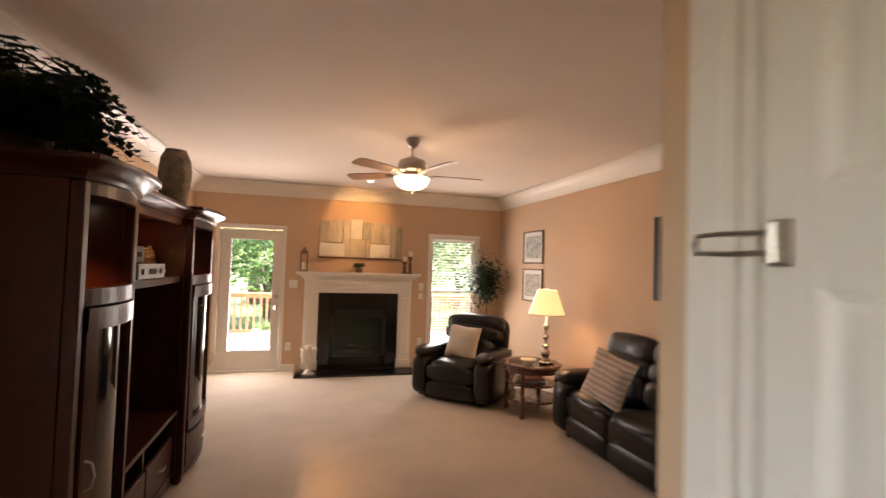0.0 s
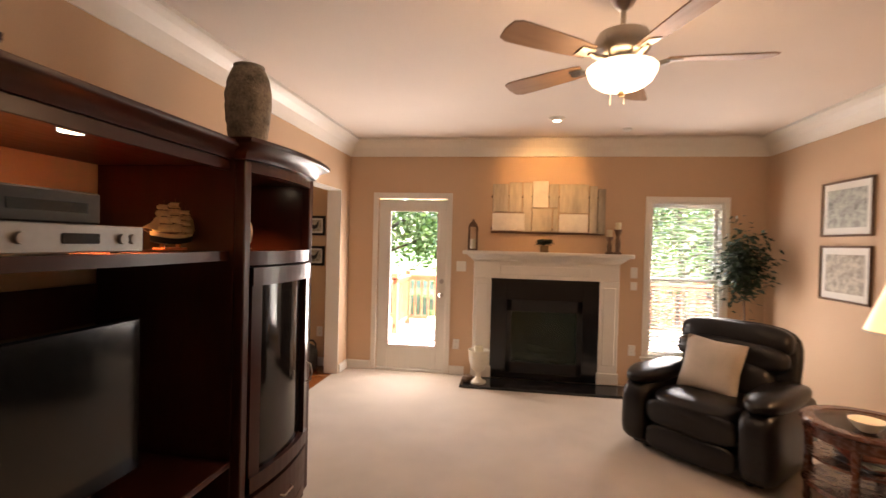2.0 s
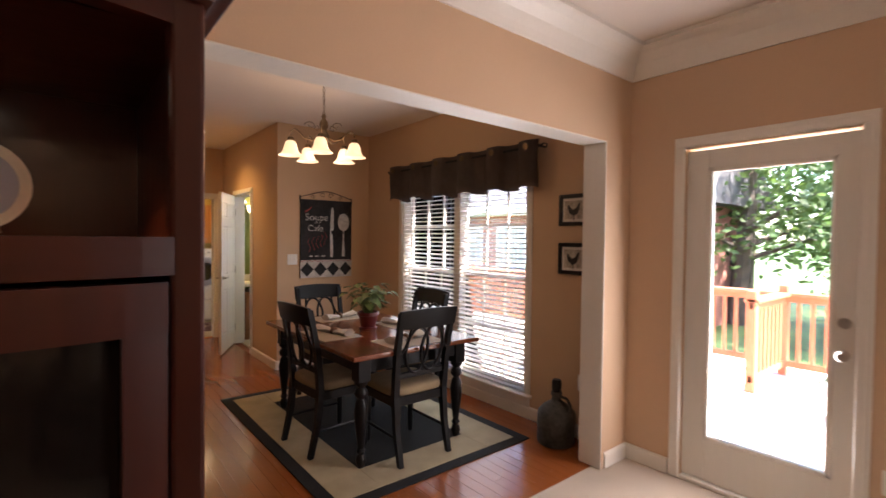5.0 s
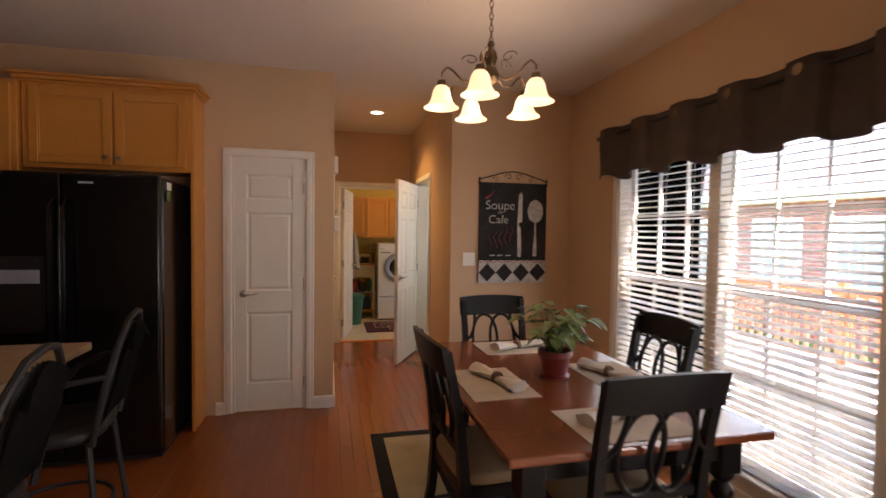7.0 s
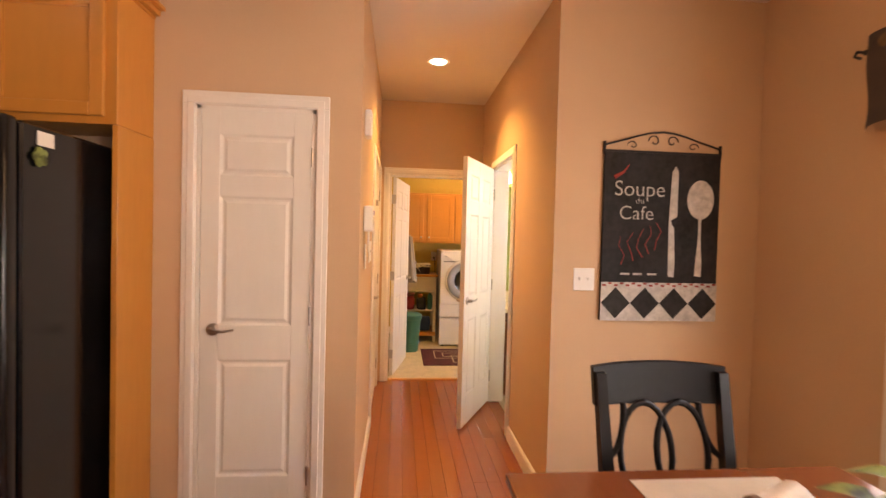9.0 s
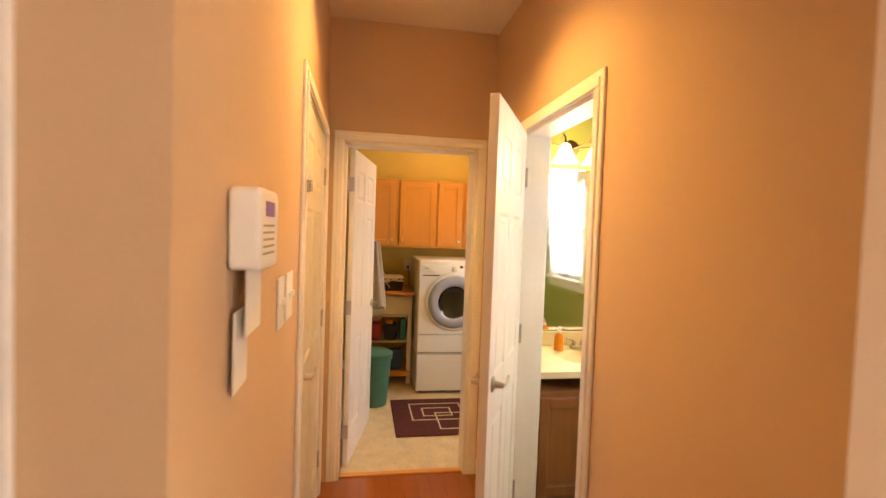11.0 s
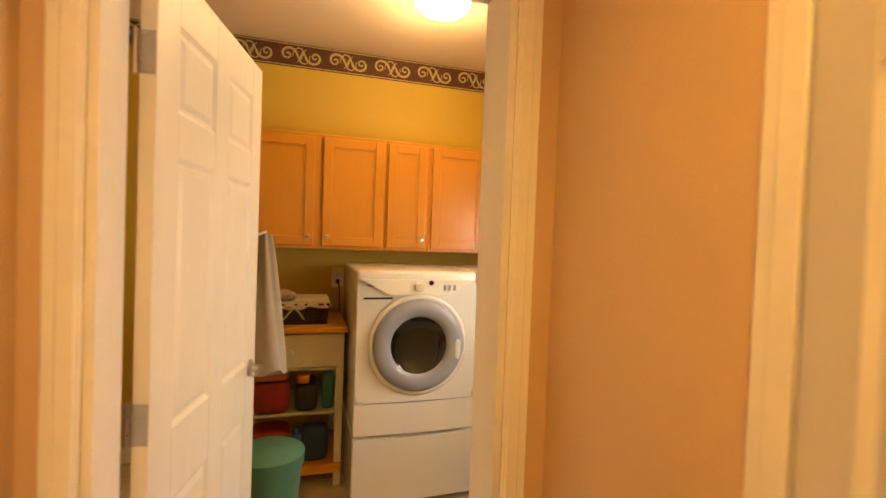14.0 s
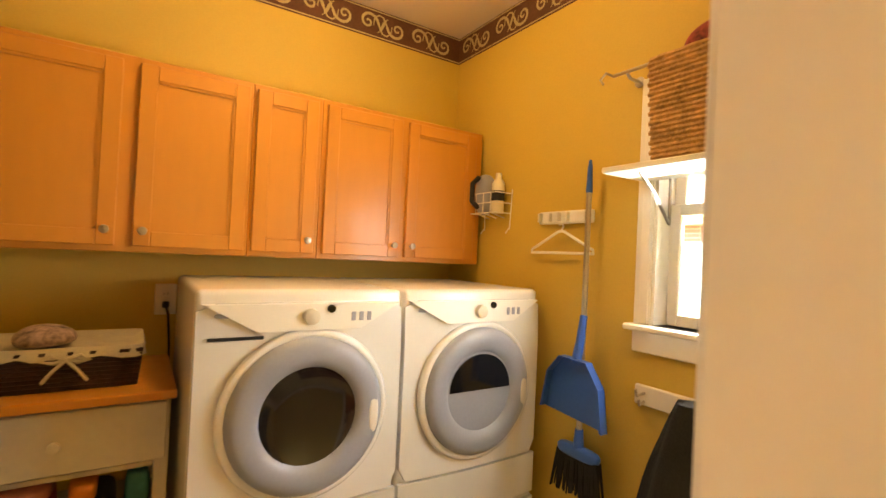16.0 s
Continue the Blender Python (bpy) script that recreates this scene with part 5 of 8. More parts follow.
bm = B(); lathe(bm, [(0, 0), (0.035, 0), (0.05, 0.012), (0.082, 0.05), (0.088, 0.062), (0.078, 0.055), (0.045, 0.02), (0, 0.018)], 24)
solo("shell_bowl", bm, M_IVORY, (3.03, 4.86, 0.562), "ivory shell-like bowl standing on the glass table", "bowl", smooth=True)

lamp = thing("table_lamp", (3.27, 4.92, 0.562), "silver turned table lamp with a lit cream shade", "lamp")
bm = B()
lathe(bm, [(0, 0), (0.075, 0), (0.078, 0.015), (0.055, 0.03), (0.060, 0.045), (0.035, 0.06), (0.052, 0.10), (0.056, 0.125), (0.030, 0.155), (0.022, 0.165), (0.042, 0.18), (0.046, 0.20), (0.024, 0.22), (0.018, 0.26), (0.034, 0.275), (0.036, 0.295), (0.018, 0.315), (0.014, 0.37), (0.030, 0.385), (0.034, 0.41), (0.030, 0.435), (0.012, 0.45), (0.010, 0.56), (0, 0.56)], 24)
part("base", bm, M_SILVER, lamp, "turned mercury-silver base", True, 50)
bm = B(); lathe(bm, [(0.205, 0.545), (0.108, 0.815)], 36)
for f in [f for f in bm.faces if len(f.verts) > 8]:
    bm.faces.remove(f)
shade = part("shade", bm, M_SHADE, lamp, "lit cream fabric shade", True)
bm = B(); lathe(bm, [(0.2065, 0.540), (0.2065, 0.552)], 36); lathe(bm, [(0.1085, 0.808), (0.1085, 0.82)], 36)
for f in [f for f in bm.faces if len(f.verts) > 8]:
    bm.faces.remove(f)
part("shade_trim", bm, M_CREAM, lamp)
bm = B(); lathe(bm, [(0, 0.56), (0.003, 0.56), (0.003, 0.82), (0.010, 0.83), (0.010, 0.845), (0, 0.85)], 10); tube(bm, [(-0.107, 0, 0.813), (0.107, 0, 0.813)], 0.002, 5); part("harp", bm, M_NICKEL, lamp, "", True)

# ceiling fan
FAN = (1.53, 4.27)
fan = thing("ceiling_fan", (*FAN, 0), "nickel ceiling fan with five oak blades and a lit bowl", "ceiling fan")
bm = B(); lathe(bm, [(0, CEIL), (0.062, CEIL - 0.001), (0.066, CEIL - 0.02), (0.045, CEIL - 0.065), (0.022, CEIL - 0.085), (0.013, CEIL - 0.09), (0.013, CEIL - 0.17), (0, CEIL - 0.17)], 24); part("canopy", bm, M_NICKEL, fan, "", True, 50)
bm = B(); lathe(bm, [(0, 2.60), (0.03, 2.60), (0.06, 2.585), (0.115, 2.56), (0.128, 2.53), (0.128, 2.49), (0.10, 2.455), (0.085, 2.44), (0.085, 2.42), (0.12, 2.415), (0.12, 2.403), (0, 2.403)], 32); part("motor", bm, M_NICKEL, fan, "", True, 40)
bm = B(); lathe(bm, [(0.155, 2.405), (0.162, 2.398), (0.157, 2.375), (0.138, 2.338), (0.10, 2.312), (0.05, 2.297), (0.012, 2.292)], 36)
for f in [f for f in bm.faces if len(f.verts) > 8]:
    bm.faces.remove(f)
part("bowl", bm, M_BOWL, fan, "lit frosted glass bowl", True)
bm = B(); lathe(bm, [(0, 2.265), (0.012, 2.268), (0.016, 2.28), (0.010, 2.294), (0, 2.294)], 14); part("finial", bm, M_BRONZE, fan, "", True)
first = None
for k in range(5):
    a = -1 + 72 * k
    if first is None:
        bm = B()
        ol = [(0.20, -0.045), (0.30, -0.058), (0.50, -0.068), (0.62, -0.070), (0.655, -0.055), (0.665, 0.0), (0.655, 0.055), (0.62, 0.070), (0.50, 0.068), (0.30, 0.058), (0.20, 0.045)]
        lo, hi = [bm.verts.new((x, y, 0.0)) for x, y in ol], [bm.verts.new((x, y, 0.007)) for x, y in ol]
        bm.faces.new(lo), bm.faces.new(hi)
        for i in range(len(ol)):
            bm.faces.new((lo[i], lo[(i + 1) % len(ol)], hi[(i + 1) % len(ol)], hi[i]))
        blade = first = part("blade", bm, M_BLADE, fan)
        blade.matrix_basis = pose(0, 0, 2.435, 0, 0, a) @ pose(0, 0, 0, 12)
        bm = B(); tube(bm, [(0.10, 0, 0), (0.16, 0, -0.016), (0.21, 0, -0.004)], 0.012, 8); box(bm, 0.19, 0.27, -0.03, 0.03, -0.006, -0.001, 0.002)
        iron = part("blade_iron", bm, M_NICKEL, fan, "", True); iron.matrix_basis = pose(0, 0, 2.435, 0, 0, a) @ pose(0, 0, 0, 12)
    else:
        m = pose(0, 0, 2.435, 0, 0, a) @ pose(0, 0, 0, 12)
        shared("blade", blade, fan, m), shared("blade_iron", iron, fan, m)
bm = B()
for dx in (-0.03, 0.035):
    tube(bm, [(dx, 0.09, 2.40), (dx, 0.10, 2.26)], 0.0015, 5)
part("pull_chain", bm, M_NICKEL, fan)

sp = thing("spotlight", (1.43, 6.50, 0), "small white ceiling spotlight aimed at the mantel", "spotlight")
bm = B(); lathe(bm, [(0, CEIL - 0.001), (0.075, CEIL - 0.002), (0.070, CEIL - 0.012), (0.052, CEIL - 0.014), (0.05, CEIL - 0.028), (0, CEIL - 0.028)], 24); part("trim_ring", bm, M_WHITEPL, sp, "", True)
bm = B(); lathe(bm, [(0, 0), (0.035, 0), (0.035, 0.004), (0, 0.004)], 18, (0, 0, CEIL - 0.033)); part("lens", bm, M_PUCK, sp)
bm = B(); lathe(bm, [(0, CEIL - 0.001), (0.045, CEIL - 0.002), (0.042, CEIL - 0.02), (0.02, CEIL - 0.028), (0, CEIL - 0.028)], 18)
solo("sprinkler_cover", bm, M_WHITEPL, (2.17, 6.94, 0), "tiny white round cap on the ceiling", "ceiling cap", smooth=True)

# tall artificial tree in the corner
tr = thing("ficus_tree", (3.42, 7.13, 0), "slim artificial ficus tree in a basket behind the recliner", "plant")
bm = B(); lathe(bm, [(0, 0), (0.12, 0), (0.15, 0.24), (0.135, 0.24), (0.11, 0.18), (0, 0.18)], 20); part("basket", bm, M_RUSTIC, tr, "woven brown basket", True)
bm = B(); tube(bm, [(0, 0, 0.17), (0.01, 0.0, 0.6), (-0.005, 0.01, 1.0), (0.0, 0, 1.45)], 0.011, 8, 0.5)
for i in range(12):
    a = rng.uniform(0, 6.28); z = rng.uniform(1.08, 1.45)
    tube(bm, [(0, 0, z), (0.08 * math.cos(a), 0.05 * math.sin(a), z + 0.08), (0.16 * math.cos(a), 0.10 * math.sin(a), z + 0.07)], 0.004, 5, 0.4)
part("trunk", bm, M_BARK, tr, "", True)
bm = B()
for i in range(1500):
    a, r, h = rng.uniform(0, 6.28), abs(rng.gauss(0, 0.5)), rng.gauss(0, 0.5)
    x, y, z = 0.24 * r * math.cos(a) - 0.03, 0.16 * r * math.sin(a), 1.40 + 0.29 * h
    y = min(y, 0.22)
    L, w = rng.uniform(0.05, 0.085), rng.uniform(0.014, 0.022)
    d = Vector((math.cos(a) + rng.uniform(-0.5, 0.5), math.sin(a) + rng.uniform(-0.5, 0.5), rng.uniform(-1.1, 0.25))).normalized()
    s = d.cross(Vector((rng.uniform(-1, 1), rng.uniform(-1, 1), 1))).normalized()
    p = Vector((x, y, z))
    q = [bm.verts.new(v) for v in (p, p + d * L * 0.45 + s * w, p + d * L, p + d * L * 0.45 - s * w)]
    bm.faces.new(q)
part("leaves", bm, M_FICUS, tr)

# ---- breakfast corner ----
M_SEAT = material("tan_seat_fabric", (0.36, 0.27, 0.16), 0.9, var=0.12, scale=10, grain=200, bump=0.5)
M_TOP = material("cherry_table_top", (0.19, 0.052, 0.017), 0.20, var=0.10, scale=2, grain=14, stretch=(0.3, 2, 1), coat=0.4)
M_PLACE = material("beige_placemat", (0.50, 0.42, 0.32), 0.9, var=0.08, scale=10, grain=260, bump=0.5)
M_NAPKIN = material("cream_napkin", (0.66, 0.60, 0.52), 0.9, var=0.12, scale=14, grain=200, bump=0.4)
M_REDPOT = material("red_glazed_pot", (0.17, 0.020, 0.018), 0.3, var=0.15, scale=6, grain=60, coat=0.3)
M_LIME = material("variegated_leaf", (0.22, 0.31, 0.08), 0.5, var=0.45, scale=20, grain=60)
M_RUGB = material("black_rug_pile", (0.011, 0.011, 0.012), 0.95, var=0.2, scale=6, grain=240, bump=0.7)
M_RUGC = material("cream_rug_pile", (0.50, 0.41, 0.26), 0.95, var=0.12, scale=6, grain=240, bump=0.7)
M_VAL = material("dark_taupe_valance", (0.15, 0.115, 0.098), 0.85, var=0.15, scale=8, grain=220, bump=0.4)
M_CHALK = material("black_chalkboard", (0.020, 0.020, 0.021), 0.75, var=0.5, scale=5, grain=30)
M_CHALKW = material("chalk_white_paint", (0.62, 0.60, 0.56), 0.8, var=0.2, scale=20, grain=60)
M_CHALKR = material("chalk_red_paint", (0.38, 0.06, 0.05), 0.8, var=0.2, scale=20, grain=60)
M_BELL = glow("lit_alabaster_shade", (1.0, 0.66, 0.34), 0.0825)

rug = thing("area_rug", (-2.645, 6.33, 0), "black and cream bordered area rug on the wood floor", "rug")
RW, RD = 1.13, 0.80
for nm, mt, a, b, z in (("border", M_RUGB, 0.0, 0.085, 0.009), ("band", M_RUGC, 0.085, 0.36, 0.0095), ("field", M_RUGB, 0.36, None, 0.009)):
    bm = B()
    if b is None:
        box(bm, -RW + a, RW - a, -RD + a, RD - a, 0.001, z, 0.002)
    else:
        for x0, x1, y0, y1 in ((-RW + a, RW - a, -RD + a, -RD + b), (-RW + a, RW - a, RD - b, RD - a), (-RW + a, -RW + b, -RD + b, RD - b), (RW - b, RW - a, -RD + b, RD - b)):
            box(bm, x0, x1, y0, y1, 0.001, z, 0.002)
    part(nm, bm, mt, rug)

TZ = 0.76
table = thing("dining_table", (-2.56, 6.315, 0.010), "cherry-topped dining table with black turned legs", "table")
TW, TD = 0.79, 0.525
bm = B(); box(bm, -TW, TW, -TD, TD, TZ - 0.042, TZ - 0.010, 0.008, 2); part("tabletop", bm, M_TOP, table, "glossy cherry top")
bm = B()
for x0, x1, y0, y1 in ((-TW + 0.10, TW - 0.10, -TD + 0.09, -TD + 0.11), (-TW + 0.10, TW - 0.10, TD - 0.11, TD - 0.09), (-TW + 0.09, -TW + 0.11, -TD + 0.11, TD - 0.11), (TW - 0.11, TW - 0.09, -TD + 0.11, TD - 0.11)):
    box(bm, x0, x1, y0, y1, TZ - 0.145, TZ - 0.042, 0.003)
part("apron", bm, M_BLACKWOOD, table)
legp = [(0, 0), (0.022, 0), (0.030, 0.02), (0.036, 0.045), (0.030, 0.07), (0.020, 0.085), (0.032, 0.105), (0.020, 0.125), (0.026, 0.16), (0.042, 0.30), (0.046, 0.36), (0.036, 0.42), (0.022, 0.445), (0.040, 0.465), (0.044, 0.485), (0.036, 0.505), (0.024, 0.52), (0.045, 0.545), (0.045, 0.56), (0, 0.56)]
for x in (-TW + 0.12, TW - 0.12):
    for y in (-TD + 0.12, TD - 0.12):
        bm = B(); lathe(bm, legp, 18, (x, y, 0)); box(bm, x - 0.046, x + 0.046, y - 0.046, y + 0.046, 0.56, TZ - 0.043, 0.004); part("leg", bm, M_BLACKWOOD, table, "black turned leg", True, 40)


def ring_pts(cx, cz, rx, rz, a0, a1, n=12):
    return [(cx + rx * math.cos(radians(a0 + (a1 - a0) * i / n)), cz + rz * math.sin(radians(a0 + (a1 - a0) * i / n))) for i in range(n + 1)]


def dining_chair(m, label, group):
    """A chair with a back of two crossed ovals; it faces -y."""
    c = thing("dining_chair", m, label, "chair", group)
    bm = B(); cushion(bm, (0, 0, 0), (0.46, 0.44, 0.075), 4.5, 8, pose(0, 0, 0.465)); part("seat", bm, M_SEAT, c, "tan fabric seat", True, 60)
    bm = B(); box(bm, -0.215, 0.215, -0.20, 0.21, 0.37, 0.435, 0.006); part("seat_frame", bm, M_BLACKWOOD, c)
    for x in (-0.2, 0.2):
        bm = B(); lathe(bm, [(0, 0), (0.016, 0), (0.02, 0.03), (0.022, 0.2), (0.026, 0.33), (0.02, 0.345), (0.026, 0.36), (0.026, 0.43), (0, 0.43)], 12, (x, -0.19, 0)); part("front_leg", bm, M_BLACKWOOD, c, "", True)
        bm = B()
        pts = [(x, 0.27, 0), (x, 0.22, 0.22), (x, 0.20, 0.44), (x * 1.03, 0.225, 0.70), (x * 1.06, 0.285, 1.0)]
        rings = []
        for i, p in enumerate(pts):
            w = (0.017, 0.019, 0.022, 0.019, 0.016)[i]
            rings.append([bm.verts.new((p[0] + a * w, p[1] + b * w, p[2])) for a, b in ((-1, -1), (1, -1), (1, 1), (-1, 1))])
        for a, b in zip(rings, rings[1:]):
            for i in range(4):
                bm.faces.new((a[i], a[(i + 1) % 4], b[(i + 1) % 4], b[i]))
        bm.faces.new(rings[0]), bm.faces.new(rings[-1])
        part("back_post", bm, M_BLACKWOOD, c)

    def yb(z):
        return 0.20 + 0.025 * (z - 0.44) / 0.26 + max(0, z - 0.70) * 0.12
    bm = B()
    n = 10
    rows = []
    for z in (0.895, 0.96, 1.015):
        rows.append([(-0.232 + 0.464 * i / n, yb(z) + 0.010 + 0.022 * (1 - (2 * i / n - 1) ** 2), z + (0.012 * (1 - (2 * i / n - 1) ** 2) if z > 1.0 else 0)) for i in range(n + 1)])
    vf = [[bm.verts.new((x, y - 0.011, z)) for x, y, z in r] for r in rows]
    vb = [[bm.verts.new((x, y + 0.011, z)) for x, y, z in r] for r in rows]
    for r in range(2):
        for i in range(n):
            bm.faces.new((vf[r][i], vf[r][i + 1], vf[r + 1][i + 1], vf[r + 1][i])), bm.faces.new((vb[r][i], vb[r + 1][i], vb[r + 1][i + 1], vb[r][i + 1]))
        bm.faces.new((vf[r][0], vf[r + 1][0], vb[r + 1][0], vb[r][0])), bm.faces.new((vf[r][n], vb[r][n], vb[r + 1][n], vf[r + 1][n]))
    for i in range(n):
        bm.faces.new((vf[0][i], vb[0][i], vb[0][i + 1], vf[0][i + 1])), bm.faces.new((vf[2][i], vf[2][i + 1], vb[2][i + 1], vb[2][i]))
    part("crest_rail", bm, M_BLACKWOOD, c, "", True, 50)
    bm = B(); box(bm, -0.20, 0.20, 0.195, 0.222, 0.555, 0.595, 0.005); part("lower_rail", bm, M_BLACKWOOD, c)
    for arc in (ring_pts(-0.062, 0.745, 0.088, 0.155, 90, 450, 22), ring_pts(0.062, 0.745, 0.088, 0.155, 90, 450, 22), ring_pts(-0.205, 0.90, 0.075, 0.17, 270, 360, 7), ring_pts(0.205, 0.90, 0.075, 0.17, 180, 270, 7)):
        bm = B(); tube(bm, [(x, yb(z) + 0.012, z) for x, z in arc], 0.0105, 8); part("splat", bm, M_BLACKWOOD, c, "curved black splat", True)
    for y0, z in ((-0.19, 0.17),):
        for x in (-0.2, 0.2):
            bm = B(); tube(bm, [(x, -0.185, z), (x, 0.225, z)], 0.010, 8); part("stretcher", bm, M_BLACKWOOD, c, "", True)
    return c


G = "dining chairs round the table"
L0 = "black wooden dining chair with an oval-lattice back"
ch = dining_chair(pose(-1.99, 6.305, 0.010, 0, 0, -90), L0, G)
copy_thing(ch, pose(-3.215, 6.345, 0.010, 0, 0, 90))
copy_thing(ch, pose(-2.41, 5.955, 0.010, 0, 0, 184))
copy_thing(ch, pose(-2.59, 6.73, 0.010, 0, 0, 0))
for x, y, a in ((-1.96, 6.33, 90), (-3.13, 6.36, -90), (-2.50, 5.99, 0), (-2.50, 6.64, 180)):
    bm = B(); box(bm, -0.225, 0.225, -0.155, 0.155, 0, 0.003, 0.001)
    solo("placemat", bm, M_PLACE, (x, y, 0.7605, 0, 0, a), "beige woven placemat laid on the dining table", "placemat", "placemats on the table")
    nk = thing("napkin", pose(x, y, 0.7640, 0, 0, a + 16) @ pose(0.0, 0.03, 0), "cream cloth napkin gathered in a dark ring", "napkin", "napkins on the table")
    bm = B()
    rings = []
    for i in range(15):
        u = -1 + 2 * i / 14
        w, h = 0.018 + 0.036 * abs(u) ** 1.2, 0.014 + 0.010 * abs(u)
        rings.append([bm.verts.new((0.17 * u, (w + 0.007 * math.sin(6 * b + i)) * math.cos(b), h * (1 + math.sin(b)) * (1 + 0.15 * math.sin(3 * b + u * 4)))) for b in [2 * math.pi * k / 14 for k in range(14)]])
    for a1, b1 in zip(rings, rings[1:]):
        for k in range(14):
            bm.faces.new((a1[k], a1[(k + 1) % 14], b1[(k + 1) % 14], b1[k]))
    bm.faces.new(rings[0]), bm.faces.new(rings[-1])
    part("cloth", bm, M_NAPKIN, nk, "", True, 60)
    bm = B(); lathe(bm, [(0.026, -0.010), (0.029, -0.010), (0.029, 0.010), (0.026, 0.010)], 18, (0, 0, 0.020), "x")
    for v in bm.verts:
        v.co.z = max(v.co.z, 0.001)
    part("ring", bm, M_RUSTIC, nk, "dark napkin ring")

pp = thing("potted_plant", (-2.547, 6.34, 0.7605), "leafy green plant in a glossy red pot", "plant")
bm = B(); lathe(bm, [(0, 0), (0.07, 0), (0.073, 0.012), (0.058, 0.016), (0.078, 0.105), (0.086, 0.108), (0.086, 0.135), (0.078, 0.135), (0.072, 0.11), (0, 0.11)], 26); part("pot", bm, M_REDPOT, pp, "glossy red pot", True, 40)
bm = B()
for i in range(70):
    a = rng.uniform(0, 6.28); el = rng.uniform(0.55, 1.45)
    L = rng.uniform(0.10, 0.25)
    d = Vector((math.cos(a) * math.cos(el), math.sin(a) * math.cos(el), math.sin(el)))
    base, tip = Vector((0.02 * math.cos(a), 0.02 * math.sin(a), 0.11)), Vector((0, 0, 0.13)) + d * L
    tube(bm, [base, (base + tip) / 2 + Vector((0, 0, 0.03)), tip], 0.0022, 5, 0.5)
    out = Vector((math.cos(a + rng.uniform(-0.5, 0.5)), math.sin(a + rng.uniform(-0.5, 0.5)), rng.uniform(-0.5, 0.6))).normalized()
    s = out.cross(Vector((0, 0, 1))).normalized()
    LL, W = rng.uniform(0.065, 0.10), rng.uniform(0.028, 0.042)
    up = s.cross(out)
    q = [bm.verts.new(tip + out * LL * u + s * W * w + up * (0.010 * (abs(w) - 0.5) - 0.03 * u * u)) for u, w in ((0, 0), (0.3, 0.9), (0.65, 0.75), (1.0, 0), (0.65, -0.75), (0.3, -0.9), (0.45, 0))]
    for k in range(6):
        bm.faces.new((q[k], q[(k + 1) % 6], q[6]))
part("leaves", bm, M_LIME, pp, "variegated green leaves", True, 80)

# chandelier
cl = thing("chandelier", (-2.77, 6.05, 0), "bronze chandelier with five lit bell-shaped glass shades", "chandelier")
bm = B(); lathe(bm, [(0, CEIL - 0.001), (0.065, CEIL - 0.002), (0.068, CEIL - 0.015), (0.04, CEIL - 0.04), (0.012, CEIL - 0.05), (0, CEIL - 0.05)], 24); part("canopy", bm, M_BRONZE, cl, "", True)
first = None
z = CEIL - 0.05
k = 0
while z > 2.485:
    bm = B()
    tube(bm, [(0.010 * math.cos(t), 0, z - 0.016 + 0.019 * math.sin(t)) for t in [2 * math.pi * i / 10 for i in range(11)]], 0.0025, 5)
    o = part("chain_link", bm, M_BRONZE, cl); o.matrix_basis = pose(0, 0, 0, 0, 0, 90 * (k % 2))
    z -= 0.031
    k += 1
bm = B(); lathe(bm, [(0, 2.475), (0.012, 2.475), (0.02, 2.455), (0.012, 2.440), (0.03, 2.415), (0.036, 2.385), (0.022, 2.345), (0.032, 2.330), (0.046, 2.300), (0.040, 2.270), (0.015, 2.250), (0.02, 2.235), (0.008, 2.215), (0, 2.210)], 20); part("column", bm, M_BRONZE, cl, "", True, 50)
bells = None
for i in range(5):
    a = radians(42 + 72 * i)
    c, s = math.cos(a), math.sin(a)
    bm = B()
    arm = [(0.03, 2.305), (0.09, 2.260), (0.15, 2.270), (0.20, 2.320), (0.228, 2.335), (0.255, 2.305), (0.255, 2.260)]
    arm = [tuple(Vector(arm[0]) if t == 0 else (Vector(arm[min(int(t), 5)]).lerp(Vector(arm[min(int(t) + 1, 6)]), t - int(t)))) for t in [q * 0.5 for q in range(13)]]
    tube(bm, [(r * c, r * s, zz) for r, zz in arm], 0.0055, 7)
    tube(bm, [((0.05 + 0.022 * math.cos(t) * (1 - t / 9)) * c * 2.1, (0.05 + 0.022 * math.cos(t) * (1 - t / 9)) * s * 2.1, 2.375 + 0.03 * math.sin(t) * (1 - t / 9)) for t in [q * 0.5 for q in range(14)]], 0.003, 5)
    armo = part("arm", bm, M_BRONZE, cl, "curled bronze arm", True)
    bm = B(); lathe(bm, [(0, 2.265), (0.02, 2.265), (0.026, 2.245), (0.022, 2.225), (0, 2.225)], 14, (0.255 * c, 0.255 * s, 0)); part("socket_cup", bm, M_BRONZE, cl, "", True)
    bm = B(); lathe(bm, [(0.022, 2.240), (0.034, 2.232), (0.046, 2.208), (0.052, 2.180), (0.060, 2.155), (0.076, 2.135), (0.092, 2.124)], 24, (0.255 * c, 0.255 * s, 0))
    for f in [f for f in bm.faces if len(f.verts) > 8]:
        bm.faces.remove(f)
    part("shade", bm, M_BELL, cl, "lit alabaster bell shade", True)
bulb("chandelier_bulbs", (-2.77, 6.05, 2.115), 0.565, WARM, 0.22)

